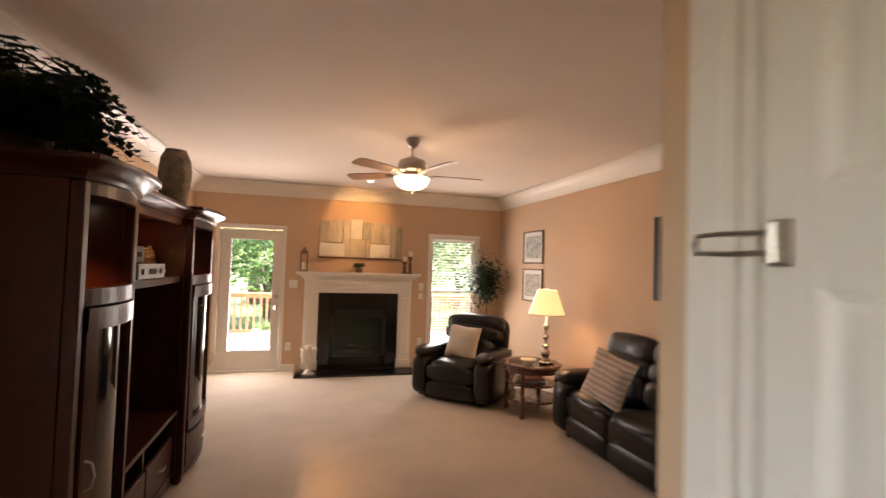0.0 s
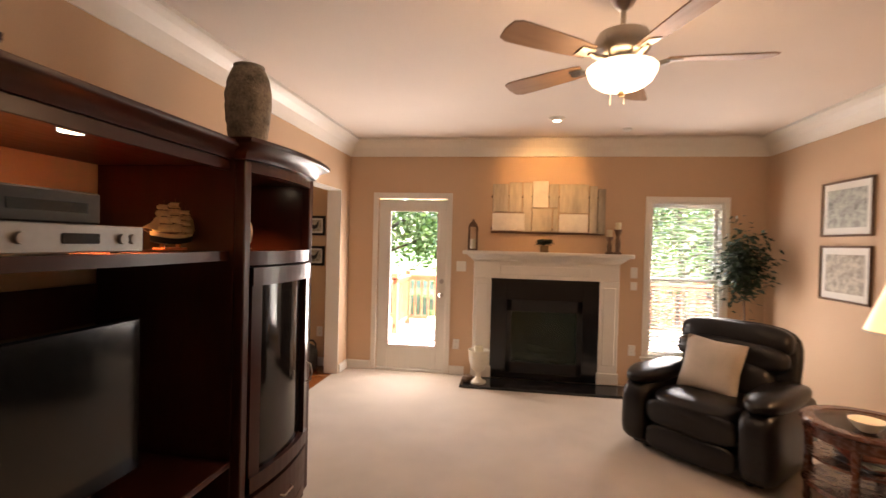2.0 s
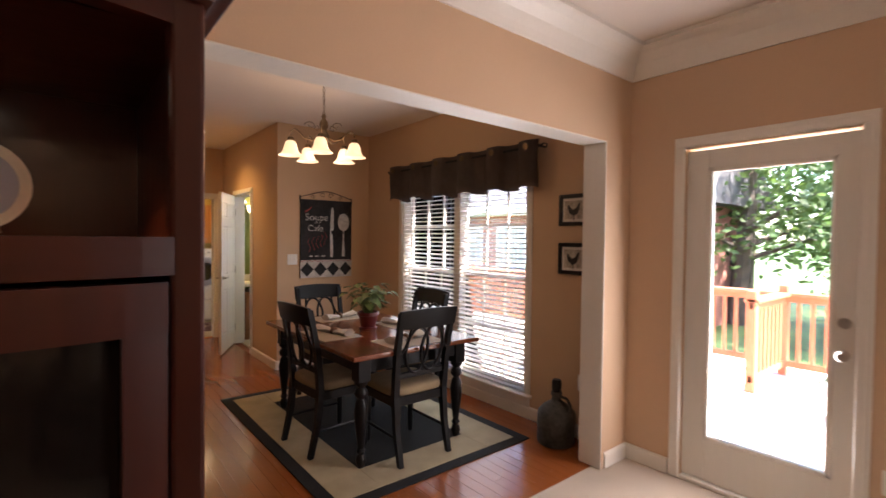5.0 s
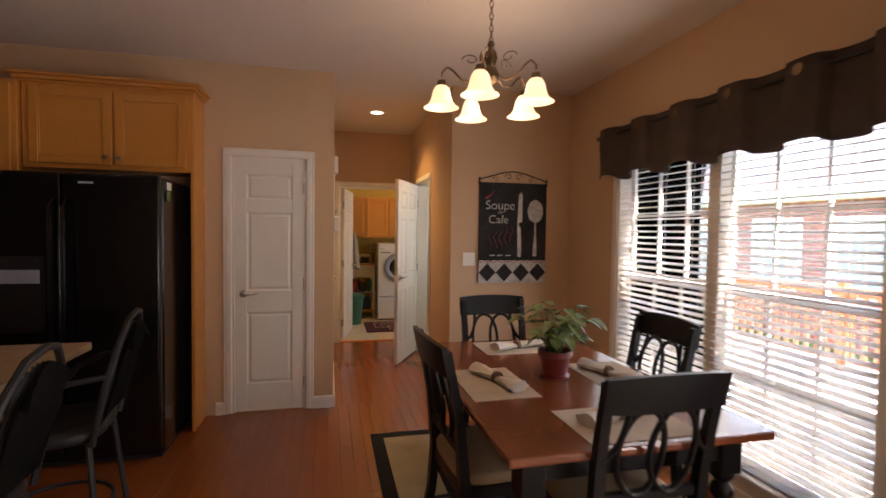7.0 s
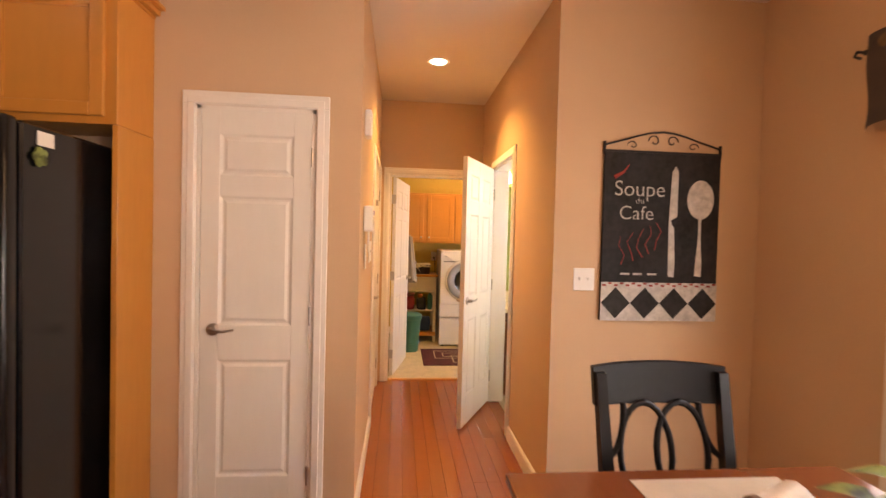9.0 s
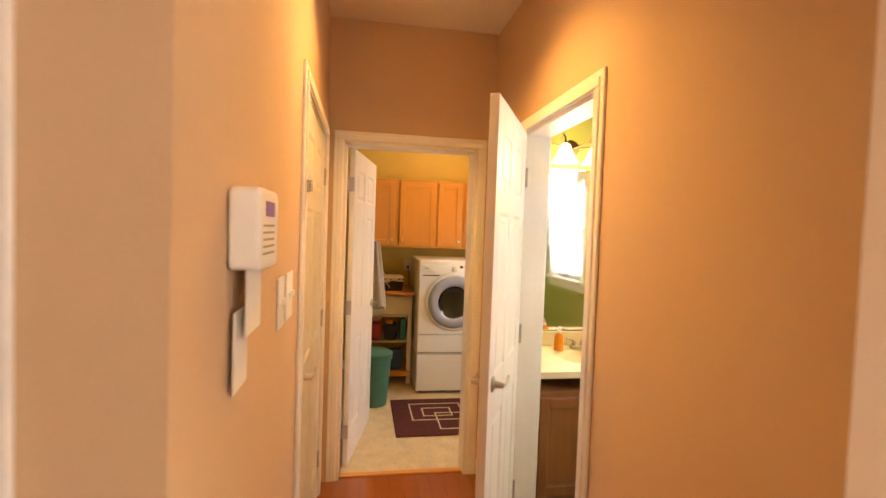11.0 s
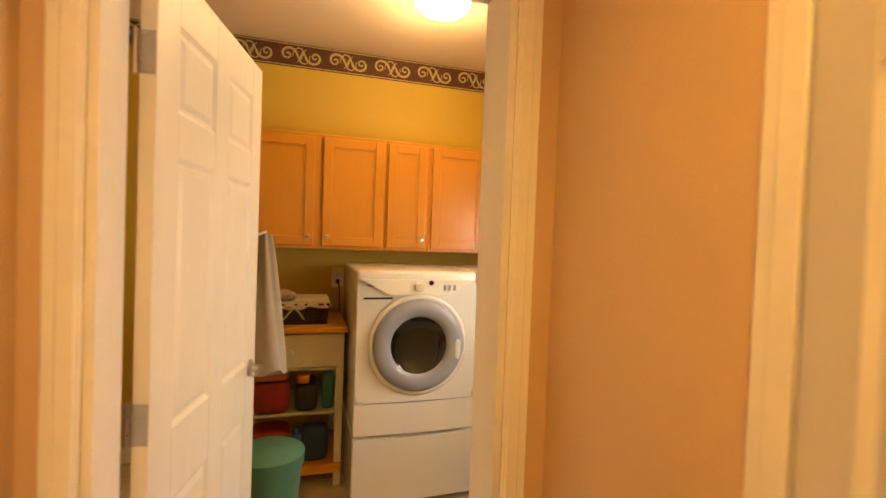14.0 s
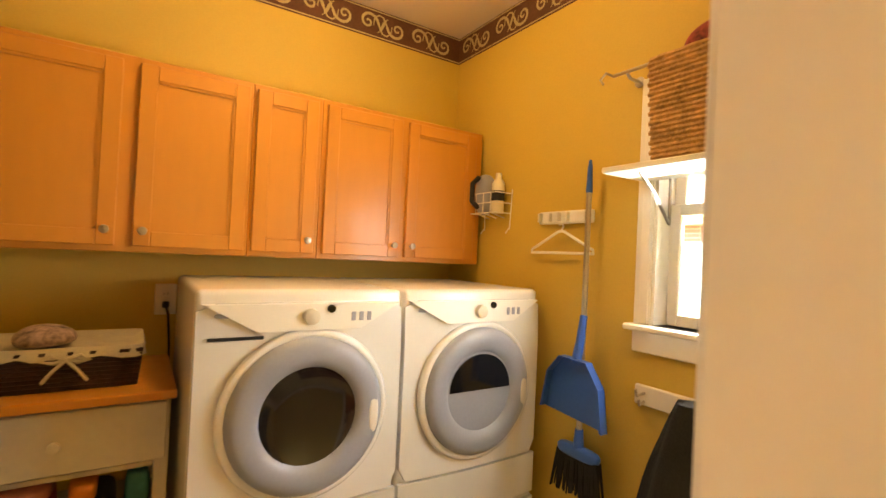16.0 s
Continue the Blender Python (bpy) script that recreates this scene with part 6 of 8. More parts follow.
# valance with box pleats and grommets
va = thing("window_valance", (-2.70, EXT - 0.09, 0), "dark taupe pleated fabric valance over the window", "valance")
bm = B(); tube(bm, [(-1.09, 0, 2.235), (1.09, 0, 2.235)], 0.011, 10); part("curtain_rod", bm, M_BLACKMATT, va, "", True)
for s in (-1, 1):
    bm = B(); tube(bm, [(s * 1.05, 0, 2.235), (s * 1.05, 0.088, 2.235)], 0.008, 8); part("bracket", bm, M_BLACKMATT, va)
    bm = B(); tube(bm, [(s * 1.09, 0, 2.235), (s * 1.11, -0.015, 2.245), (s * 1.135, 0.0, 2.235), (s * 1.12, 0.015, 2.222)], 0.006, 6); part("finial", bm, M_BLACKMATT, va, "", True)
bm = B()
n = 150
cols = []
for i in range(n + 1):
    u = i / n
    x = -1.06 + 2.12 * u
    w = math.sin(u * 2 * math.pi * 5.5)
    yy = -0.012 - 0.035 * (1 if w > 0 else -1) * abs(w) ** 0.35
    zb = 1.905 + 0.018 * (1 if w > 0 else -1) * abs(w) ** 0.4 + 0.006 * math.sin(u * 31)
    cols.append([bm.verts.new((x + 0.006 * math.sin(j + u * 20), yy + 0.006 * noise.noise(Vector((x * 6, j * 0.4, 0))), zb + (2.285 - zb) * j / 6)) for j in range(7)])
for a, b in zip(cols, cols[1:]):
    for j in range(6):
        bm.faces.new((a[j], b[j], b[j + 1], a[j + 1]))
ret = bmesh.ops.solidify(bm, geom=bm.faces[:], thickness=0.004)
part("fabric", bm, M_VAL, va, "", True, 70)
for i in range(11):
    u = (i + 0.5) / 11
    if i % 2 == 0:
        bm = B(); lathe(bm, [(0.016, -0.004), (0.026, -0.004), (0.026, 0.004), (0.016, 0.004)], 16, (-1.06 + 2.12 * u, -0.052, 2.235), "y"); part("grommet", bm, M_BRONZE, va)

# rooster pictures
for k, z in enumerate((1.76, 1.39)):
    p = framed("rooster_picture", (-1.36, EXT - 0.002, z - 0.04), 0.27, 0.24, 0.030, (M_BLACKWOOD, M_MAT, M_PAPER), "small black-framed rooster print on the wall", "picture", "pair of rooster prints", 0.02)
    bm = B()
    ol = [(-0.06, 0.02), (-0.045, -0.02), (-0.01, -0.045), (0.03, -0.03), (0.045, 0.01), (0.055, 0.055), (0.035, 0.045), (0.02, 0.015), (-0.01, 0.0), (-0.035, 0.02), (-0.05, 0.045)]
    strip(bm, ol, -0.0115, -0.010); strip(bm, [(-0.008, -0.075), (0.0, -0.075), (0.004, -0.044), (-0.004, -0.044)], -0.0115, -0.010)
    part("rooster", bm, M_BLACKMATT, p, "dark rooster silhouette")

# soup cafe chalkboard
sg = thing("cafe_sign", (-4.438, 6.862, 1.02, 0, 0, 90), "black cafe chalkboard sign with painted knife and spoon", "sign")
SW, SH = 0.325, 0.90
bm = B(); box(bm, -SW, SW, -0.020, 0, 0, SH, 0.003); part("board", bm, M_CHALK, sg)
bm = B(); box(bm, -SW, SW, -0.0225, -0.020, 0.0, 0.205); part("band", bm, M_CHALKW, sg, "cream checked band")
for i in range(4):
    x = -SW + SW * 2 * (i + 0.5) / 4
    for dx, s in ((0, 1),):
        bm = B(); strip(bm, [(x - 0.080, 0.095), (x, 0.012), (x + 0.080, 0.095), (x, 0.178)], -0.0245, -0.0225); part("diamond", bm, M_CHALK, sg, "dark painted diamond")
bm = B()
for i in range(20):
    x = -SW + 0.65 * (i + 0.5) / 20
    box(bm, x - 0.010, x + 0.010, -0.0240, -0.0225, 0.184 + 0.010 * (i % 2), 0.194 + 0.010 * (i % 2))
part("checks", bm, M_CHALKR, sg, "red checked border")
bm = B(); strip(bm, [(0.045, 0.24), (0.075, 0.235), (0.080, 0.30), (0.070, 0.50), (0.055, 0.52), (0.050, 0.54), (0.085, 0.56), (0.085, 0.80), (0.070, 0.83), (0.050, 0.80), (0.040, 0.54), (0.040, 0.50)], -0.0235, -0.020); part("knife", bm, M_CHALKW, sg, "white painted knife")
bm = B(); strip(bm, [(0.195, 0.245), (0.230, 0.240), (0.232, 0.30), (0.222, 0.45), (0.222, 0.56)] + [(x, z) for x, z in ring_pts(0.215, 0.655, 0.075, 0.105, -80, 260, 20)] + [(0.208, 0.56), (0.208, 0.45), (0.196, 0.30)], -0.0235, -0.020); part("spoon", bm, M_CHALKW, sg, "white painted spoon")


def lettering(body, parent, x, z, size, mat, y=-0.0205, name="lettering", align="LEFT"):
    cu = bpy.data.curves.new(name, "FONT")
    cu.body, cu.size, cu.extrude, cu.align_x, cu.offset = body, size, 0.0012, align, -0.0012
    cu.materials.append(mat)
    o = new(name, cu)
    o.parent = parent
    o.matrix_basis = pose(x, y, z, 90)
    return o


lettering("Soupe", sg, -0.27, 0.665, 0.115, M_CHALKW)
lettering("du", sg, -0.15, 0.625, 0.05, M_CHALKW)
lettering("Cafe", sg, -0.24, 0.54, 0.105, M_CHALKW)
bm = B(); tube(bm, [(-0.27, -0.021, 0.76), (-0.22, -0.021, 0.79), (-0.19, -0.021, 0.83)], 0.012, 6, 0.2); part("pepper", bm, M_CHALKR, sg, "red painted pepper")
bm = B()
for k in range(5):
    tube(bm, [(-0.22 + 0.05 * k + 0.02 * math.sin(t * 2 + k), -0.0208, 0.30 + 0.05 * t + 0.02 * k) for t in range(4)], 0.0035, 5, 0.4)
part("steam", bm, M_CHALKR, sg, "faint painted swirls")
bm = B()
for x in (-0.22, -0.15, -0.07):
    box(bm, x, x + 0.05, -0.0215, -0.020, 0.245, 0.255)
part("small_writing", bm, M_CHALKW, sg)
bm = B(); box(bm, -SW, SW, -0.022, 0.0, SH - 0.006, SH + 0.006)
tube(bm, [(-SW, -0.01, SH + 0.03)] + [(x, -0.01, SH + 0.035 + 0.075 * math.cos(x / SW * 1.4) ** 2) for x in [-0.28 + 0.07 * i for i in range(9)]] + [(SW, -0.01, SH + 0.03)], 0.005, 6)
for s in (-1, 1):
    tube(bm, [(s * SW, -0.01, SH - 0.02), (s * SW, -0.01, SH + 0.05)], 0.008, 6)
    tube(bm, [(s * (0.05 + 0.035 * math.cos(t) * (1 - t / 8)), -0.01, SH + 0.06 + 0.035 * math.sin(t) * (1 - t / 8)) for t in [q * 0.5 for q in range(13)]], 0.0035, 5)
    tube(bm, [(s * (0.17 + 0.03 * math.cos(t) * (1 - t / 8)), -0.01, SH + 0.035 + 0.025 * math.sin(t) * (1 - t / 8)) for t in [q * 0.5 for q in range(13)]], 0.003, 5)
part("iron_crest", bm, M_BLACKMATT, sg, "scrolled black iron crest", True)
wall_plate("light_switch", (-4.439, 6.45, 1.235, 0, 0, 90), "white double switch plate beside the cafe sign", 0.115, toggles=2)

# stoneware jug on the floor
jg = thing("stoneware_jug", (-1.36, 7.24, 0.001), "grey-green stoneware jug with a dark stopper on the floor", "jug")
M_JUG = material("grey_stoneware", (0.085, 0.085, 0.075), 0.55, var=0.4, scale=7, grain=40, bump=0.25)
bm = B(); lathe(bm, [(0, 0), (0.125, 0), (0.135, 0.015), (0.138, 0.20), (0.130, 0.235), (0.095, 0.275), (0.045, 0.305), (0.034, 0.32), (0.034, 0.345), (0.042, 0.355), (0.040, 0.375), (0, 0.375)], 28); part("body", bm, M_JUG, jg, "", True, 50)
bm = B(); tube(bm, [(0.04, 0, 0.345), (0.09, 0, 0.345), (0.125, 0, 0.30), (0.120, 0, 0.25)], 0.011, 8); part("handle", bm, M_JUG, jg, "", True)
bm = B(); lathe(bm, [(0, 0.375), (0.028, 0.375), (0.036, 0.40), (0.036, 0.45), (0.028, 0.465), (0, 0.465)], 14); part("stopper", bm, M_BLACKWOOD, jg, "", True)
wall_plate("power_outlet", (-1.27, EXT - 0.001, 0.42), "white wall socket above the stoneware jug", socket=True)

# ---- kitchen end ----
fr = thing("refrigerator", (-4.02, 3.76, 0), "glossy black side-by-side refrigerator with a water dispenser", "refrigerator")
bm = B(); box(bm, -0.36, 0.31, -0.455, 0.455, 0.03, 1.79, 0.008); part("body", bm, M_BLACKGLOSS, fr)
bm = B(); box(bm, -0.30, 0.30, -0.44, 0.44, 0.003, 0.06, 0.004); part("kick_grille", bm, M_BLACKMATT, fr)
for ya, yb in ((-0.452, -0.075), (-0.068, 0.452)):
    bm = B(); box(bm, 0.316, 0.375, ya, yb, 0.075, 1.80, 0.014, 3); dd = part("door", bm, M_BLACKGLOSS, fr, "", True, 40)
    y = -0.105 if ya < -0.3 else -0.038
    bm = B(); tube(bm, [(0.375, y, 0.62), (0.425, y, 0.66), (0.43, y, 1.0), (0.43, y, 1.30), (0.425, y, 1.60), (0.375, y, 1.64)], 0.012, 8); part("handle", bm, M_BLACKGLOSS, dd, "", True)
bm = B(); box(bm, 0.374, 0.378, -0.40, -0.16, 0.85, 1.30, 0.004); part("dispenser", bm, M_BLACKMATT, fr, "black water dispenser")
bm = B(); box(bm, 0.378, 0.380, -0.38, -0.18, 1.14, 1.22, 0.001); part("dispenser_panel", bm, M_GREYPL, fr)
bm = B(); box(bm, 0.3755, 0.3770, 0.02, 0.10, 1.735, 1.748); part("badge", bm, M_GREYPL, fr)
mg = thing("fridge_magnet", (-3.80, 4.2175, 1.70), "small flower-shaped magnet on the refrigerator side", "magnet")
bm = B(); box(bm, -0.05, 0.03, 0, 0.004, 0.02, 0.07, 0.001); part("card", bm, M_MAT, mg)
for i in range(5):
    bm = B(); lathe(bm, [(0, 0), (0.016, 0), (0.016, 0.005), (0, 0.007)], 10, (0.02 + 0.02 * math.cos(1.26 * i), 0.004, -0.02 + 0.02 * math.sin(1.26 * i)), "y"); part("petal", bm, M_LIME, mg, "green petal")


def shaker_door(parent, w, h, m, knob=None, mat=None, name="door"):
    """A framed cabinet door, front at -y, lower left corner at its pose."""
    r = 0.055
    bm = B()
    for a, b, lo, hi in ((r, r + 0.008, r, h - r), (w - r - 0.008, w - r, r, h - r), (r, w - r, r, r + 0.008), (r, w - r, h - r - 0.008, h - r)):
        box(bm, a, b, -0.016, -0.004, lo, hi)
    d = part(name, bm, mat or M_HONEY, parent)
    d.matrix_basis = m
    for a, b, lo, hi in ((0, r, 0, h), (w - r, w, 0, h), (r, w - r, 0, r), (r, w - r, h - r, h)):
        bm = B(); box(bm, a, b, -0.02, 0, lo, hi, 0.003); part("stile" if a == 0 or b == w else "rail", bm, mat or M_HONEY, d)
    bm = B(); box(bm, r, w - r, -0.010, -0.003, r, h - r); part("panel", bm, mat or M_HONEY, d)
    if knob:
        bm = B(); lathe(bm, [(0, 0), (0.008, 0), (0.006, 0.012), (0.015, 0.02), (0.014, 0.027), (0, 0.03)], 14, axis="y")
        for v in bm.verts:
            v.co = Vector((v.co.x + knob[0], -0.02 - v.co.y, v.co.z + knob[1]))
        part("knob", bm, M_NICKEL, d, "round nickel knob", True)
    return d


uc = thing("upper_cabinet", (-4.385, 3.76, 1.87, 0, 0, 90), "honey maple cabinet above the refrigerator", "cabinet")
bm = B(); box(bm, -0.50, 0.535, -0.29, 0, 0.0, 0.56, 0.003); part("body", bm, M_HONEY, uc)
for k, (a, b) in enumerate(((-0.455, 0.03), (0.045, 0.49))):
    shaker_door(uc, b - a, 0.50, pose(a, -0.29, 0.03), (b - a - 0.03 if k == 0 else 0.03, 0.05))
bm = B()
for k, (z0, z1) in enumerate(((0.56, 0.575), (0.575, 0.60), (0.60, 0.62))):
    box(bm, -0.52 - 0.02 * k, 0.54 + 0.022 * k, -0.30 - 0.022 * k, 0, z0, z1, 0.003)
part("crown", bm, M_HONEY, uc)
bm = B(); box(bm, 0.512, 0.536, -0.285, 0, -1.87, -0.002, 0.002); part("end_panel", bm, M_HONEY, uc, "tall end panel reaching the floor")
uc2 = thing("upper_cabinet", (-4.385, 2.76, 1.45, 0, 0, 90), "honey maple wall cabinet next to the refrigerator", "cabinet")
bm = B(); box(bm, -0.49, 0.49, -0.32, 0, 0.0, 0.98, 0.003); part("body", bm, M_HONEY, uc2)
for k, (a, b) in enumerate(((-0.46, -0.01), (0.01, 0.46))):
    shaker_door(uc2, b - a, 0.92, pose(a, -0.32, 0.03), (b - a - 0.03 if k == 0 else 0.03, 0.05))
# island with a beige top and a black metal stool
isl = thing("kitchen_island", (-2.58, 3.35, 0), "kitchen island with a beige laminate top", "island")
M_LAM = material("beige_laminate", (0.50, 0.37, 0.22), 0.4, var=0.15, scale=20, grain=120)
bm = B(); box(bm, -0.40, 0.80, -0.65, 0.42, 0.0, 0.87, 0.004); part("body", bm, M_HONEY, isl)
bm = B(); box(bm, -0.47, 0.88, -0.75, 0.75, 0.87, 0.91, 0.008, 2); part("worktop", bm, M_LAM, isl, "beige laminate worktop")
st = thing("counter_stool", (-2.70, 4.10, 0, 0, 0, 8), "black curved metal stool with a woven back", "stool")
bm = B(); cushion(bm, (0, 0, 0), (0.42, 0.42, 0.07), 4, 8, pose(0, 0, 0.63)); part("seat", bm, M_BLACKMATT, st, "", True, 60)
for sx in (-1, 1):
    for sy in (-1, 1):
        bm = B(); tube(bm, [(sx * 0.17, sy * 0.17, 0.61), (sx * 0.20, sy * 0.20, 0.3), (sx * 0.23, sy * 0.23, 0.0)], 0.013, 8); part("leg", bm, M_BLACKMATT, st, "", True)
bm = B(); tube(bm, [(0.21 * math.cos(t), 0.21 * math.sin(t), 0.28) for t in [2 * math.pi * i / 24 for i in range(25)]], 0.009, 6); part("foot_ring", bm, M_BLACKMATT, st, "", True)
bm = B(); tube(bm, [(-0.20, 0.19, 0.60), (-0.21, 0.24, 0.85), (-0.19, 0.28, 1.0), (-0.10, 0.30, 1.09), (0, 0.31, 1.11), (0.10, 0.30, 1.09), (0.19, 0.28, 1.0), (0.21, 0.24, 0.85), (0.20, 0.19, 0.60)], 0.013, 8); part("back_frame", bm, M_BLACKMATT, st, "", True)
for i in range(9):
    x = -0.16 + 0.04 * i
    bm = B(); tube(bm, [(x, 0.20, 0.66), (x * 0.95, 0.25, 0.86), (x * 0.8, 0.29, 1.06 - 1.2 * x * x)], 0.006, 6); part("back_spindle", bm, M_BLACKMATT, st, "", True)
for s in (-1, 1):
    bm = B(); tube(bm, [(s * 0.21, 0.25, 0.88), (s * 0.25, 0.12, 0.87), (s * 0.25, 0.02, 0.82), (s * 0.22, -0.04, 0.74), (s * 0.19, -0.05, 0.63)], 0.012, 8); part("arm", bm, M_BLACKMATT, st, "", True)
bm = B()
rows = [[bm.verts.new((-0.17 + 0.34 * i / 8, 0.205 + 0.28 * (z - 0.66) - 0.02 * math.cos((i / 4 - 1) * 1.2) + 0.02, z - (0.10 * (i / 4 - 1) ** 2 if z > 1 else 0))) for i in range(9)] for z in (0.67, 0.78, 0.89, 0.98, 1.06)]
for a, b in zip(rows, rows[1:]):
    for i in range(8):
        bm.faces.new((a[i], a[i + 1], b[i + 1], b[i]))
bmesh.ops.solidify(bm, geom=bm.faces[:], thickness=0.008)
part("back_panel", bm, M_RUGB, st, "black woven back panel", True, 60)
tagged(st, "", "", "counter stools at the island")
copy_thing(st, pose(-2.04, 4.09, 0, 0, 0, 6))

# ---- hall ----
kp = thing("wall_intercom", (-4.693, HY0 + 0.001, 1.53, 0, 0, 180), "white wall intercom with a purple display and paper tags", "intercom")
M_PURPLE = material("purple_display", (0.13, 0.07, 0.36), 0.3, var=0.1, scale=8, grain=60)
M_TEXT = material("grey_print", (0.42, 0.36, 0.32), 0.7)
bm = B(); cushion(bm, (0, 0, 0), (0.168, 0.052, 0.140), 12, 12, pose(0, -0.026, 0)); part("body", bm, M_WHITEPL, kp, "", True, 60)
bm = B(); box(bm, -0.045, 0.030, -0.0535, -0.050, 0.022, 0.048); part("display", bm, M_PURPLE, kp, "purple display")
bm = B()
for i in range(5):
    box(bm, -0.062, 0.035, -0.0528, -0.050, 0.004 - 0.012 * i, 0.008 - 0.012 * i)
part("writing", bm, M_TEXT, kp)
bm = B()
for k, (x0, x1, z0, z1) in enumerate(((-0.055, 0.055, -0.185, -0.07), (-0.07, 0.02, -0.28, -0.14))):
    box(bm, x0, x1, -0.012 - 0.015 * (k == 0), -0.008 - 0.015 * (k == 0), z0, z1, 0.002)
part("paper_tag", bm, M_MAT, kp, "white paper tag")
bm = B(); box(bm, -0.055, 0.055, -0.035, 0, -0.07, 0.07, 0.006); 
dc = solo("door_chime", bm, M_WHITEPL, (-4.62, HY0 + 0.001, 2.04, 0, 0, 180), "small white door chime box high on the wall", "door chime")
wall_plate("light_switch", (-5.12, HY0 + 0.001, 1.33, 0, 0, 180), "white switch plate in the hall", 0.09, 0.14)
wall_plate("light_switch", (-5.26, HY0 + 0.001, 1.33, 0, 0, 180), "white double switch plate in the hall", 0.115, 0.14, toggles=2)


def flip_lock(m, label):
    p = thing("flip_lock", m, label, "door lock", "high door locks")
    bm = B(); box(bm, -0.012, 0.012, -0.006, 0, -0.024, 0.024, 0.002); part("plate", bm, M_NICKEL, p)
    bm = B(); tube(bm, [(0.0, -0.012, 0.010), (-0.05, -0.02, 0.011), (-0.085, -0.02, 0.010), (-0.09, -0.02, 0.0), (-0.085, -0.02, -0.010), (-0.05, -0.02, -0.011), (0.0, -0.012, -0.010)], 0.0032, 7); part("swing_bar", bm, M_NICKEL, p, "", True)
    bm = B(); lathe(bm, [(0, -0.020), (0.007, -0.020), (0.007, 0.020), (0, 0.020)], 10, (0, -0.012, 0)); part("barrel", bm, M_NICKEL, p, "", True)


flip_lock((-5.53, HY0 + 0.019, 1.68, 0, 0, 180), "swing-bar lock screwed high on the closet casing")
flip_lock((1.113, 0.485, 1.655, 0, 0, -90), "swing-bar lock screwed high on the entry closet casing")
flip_lock((-6.115, HY1 - 0.019, 1.88, 0, 0, 0), "swing-bar lock screwed high on the bathroom casing")
can = thing("recessed_light", (-5.58, 5.73, 0), "lit recessed ceiling light with a white ring", "ceiling light", "recessed ceiling lights")
bm = B(); lathe(bm, [(0.062, CEIL - 0.001), (0.085, CEIL - 0.001), (0.082, CEIL - 0.009), (0.062, CEIL - 0.004)], 28)
for f in [f for f in bm.faces if len(f.verts) > 8]:
    bm.faces.remove(f)
part("trim_ring", bm, M_WHITEPL, can, "", True)
bm = B(); lathe(bm, [(0, CEIL - 0.003), (0.062, CEIL - 0.003), (0.062, CEIL - 0.001), (0, CEIL - 0.001)], 24); part("lens", bm, M_PUCK, can, "lit lens")
# unseen kitchen copy of the can, added to go with its fill lamp
copy_thing(can, pose(-3.2, 3.6, 0))

# ---- bathroom ----
VX = LDX - 0.06
M_SINK = material("cream_cultured_marble", (0.74, 0.64, 0.44), 0.42, var=0.01, scale=1, grain=6, coat=0.0)
M_VANITY = material("brown_vanity_wood", (0.30, 0.11, 0.035), 0.4, var=0.15, scale=4, grain=30, stretch=(1, 1, 0.15))
vn = thing("vanity", (VX, 6.92, 0, 0, 0, 90), "brown wooden vanity cabinet under the sink", "vanity")
bm = B(); box(bm, -0.50, 0.49, -0.54, 0, 0.09, 0.69, 0.003); box(bm, -0.50, 0.49, -0.48, 0, 0.001, 0.09); part("body", bm, M_VANITY, vn)
for k, (a, b) in enumerate(((-0.47, -0.01), (0.01, 0.47))):
    shaker_door(vn, b - a, 0.54, pose(a, -0.54, 0.12), (b - a - 0.04 if k == 0 else 0.04, 0.47), M_VANITY)
sk = thing("bathroom_sink", (VX, 6.92, 0.776, 0, 0, 90), "cream vanity top with a moulded oval basin", "sink")
bm = B()
W2, D2 = 0.505, 0.585
nx, ny = 40, 24
g = {}
for i in range(nx + 1):
    for j in range(ny + 1):
        x, y = -W2 + 2 * W2 * i / nx, -D2 + D2 * j / ny
        e = ((x + 0.02) / 0.235) ** 2 + ((y + 0.29) / 0.175) ** 2
        z = 0.034 - (0.11 * (1 - e ** 1.3) if e < 1 else 0)
        g[i, j] = bm.verts.new((x, y, z))
for i in range(nx):
    for j in range(ny):
        bm.faces.new((g[i, j], g[i + 1, j], g[i + 1, j + 1], g[i, j + 1]))
fr0 = [bm.verts.new((v.co.x, v.co.y, 0.0)) for v in [g[i, 0] for i in range(nx + 1)]]
for i in range(nx):
    bm.faces.new((g[i, 0], fr0[i], fr0[i + 1], g[i + 1, 0]))
part("basin_top", bm, M_SINK, sk, "", True, 50)
bm = B(); box(bm, -W2, W2, -0.02, -0.001, 0.034, 0.13, 0.006, 2); box(bm, W2 - 0.022, W2 - 0.001, -D2, -0.02, 0.034, 0.13, 0.006, 2); part("backsplash", bm, M_SINK, sk)
bm = B(); lathe(bm, [(0, -0.073), (0.018, -0.073), (0.018, -0.070), (0, -0.069)], 14, (-0.02, -0.29, 0)); part("drain", bm, M_NICKEL, sk)
fc = thing("faucet", (VX + 0.10, 6.90, 0.811, 0, 0, 90), "brushed nickel two-handle bathroom faucet", "faucet")
bm = B(); cushion(bm, (0, 0, 0), (0.16, 0.05, 0.024), 4, 7, pose(0, 0, 0.012)); part("base", bm, M_NICKEL, fc, "", True, 60)
bm = B(); tube(bm, [(0, 0, 0.02), (0, -0.01, 0.055), (0, -0.05, 0.075), (0, -0.10, 0.068), (0, -0.115, 0.05)], 0.013, 10, 0.8); part("spout", bm, M_NICKEL, fc, "", True)
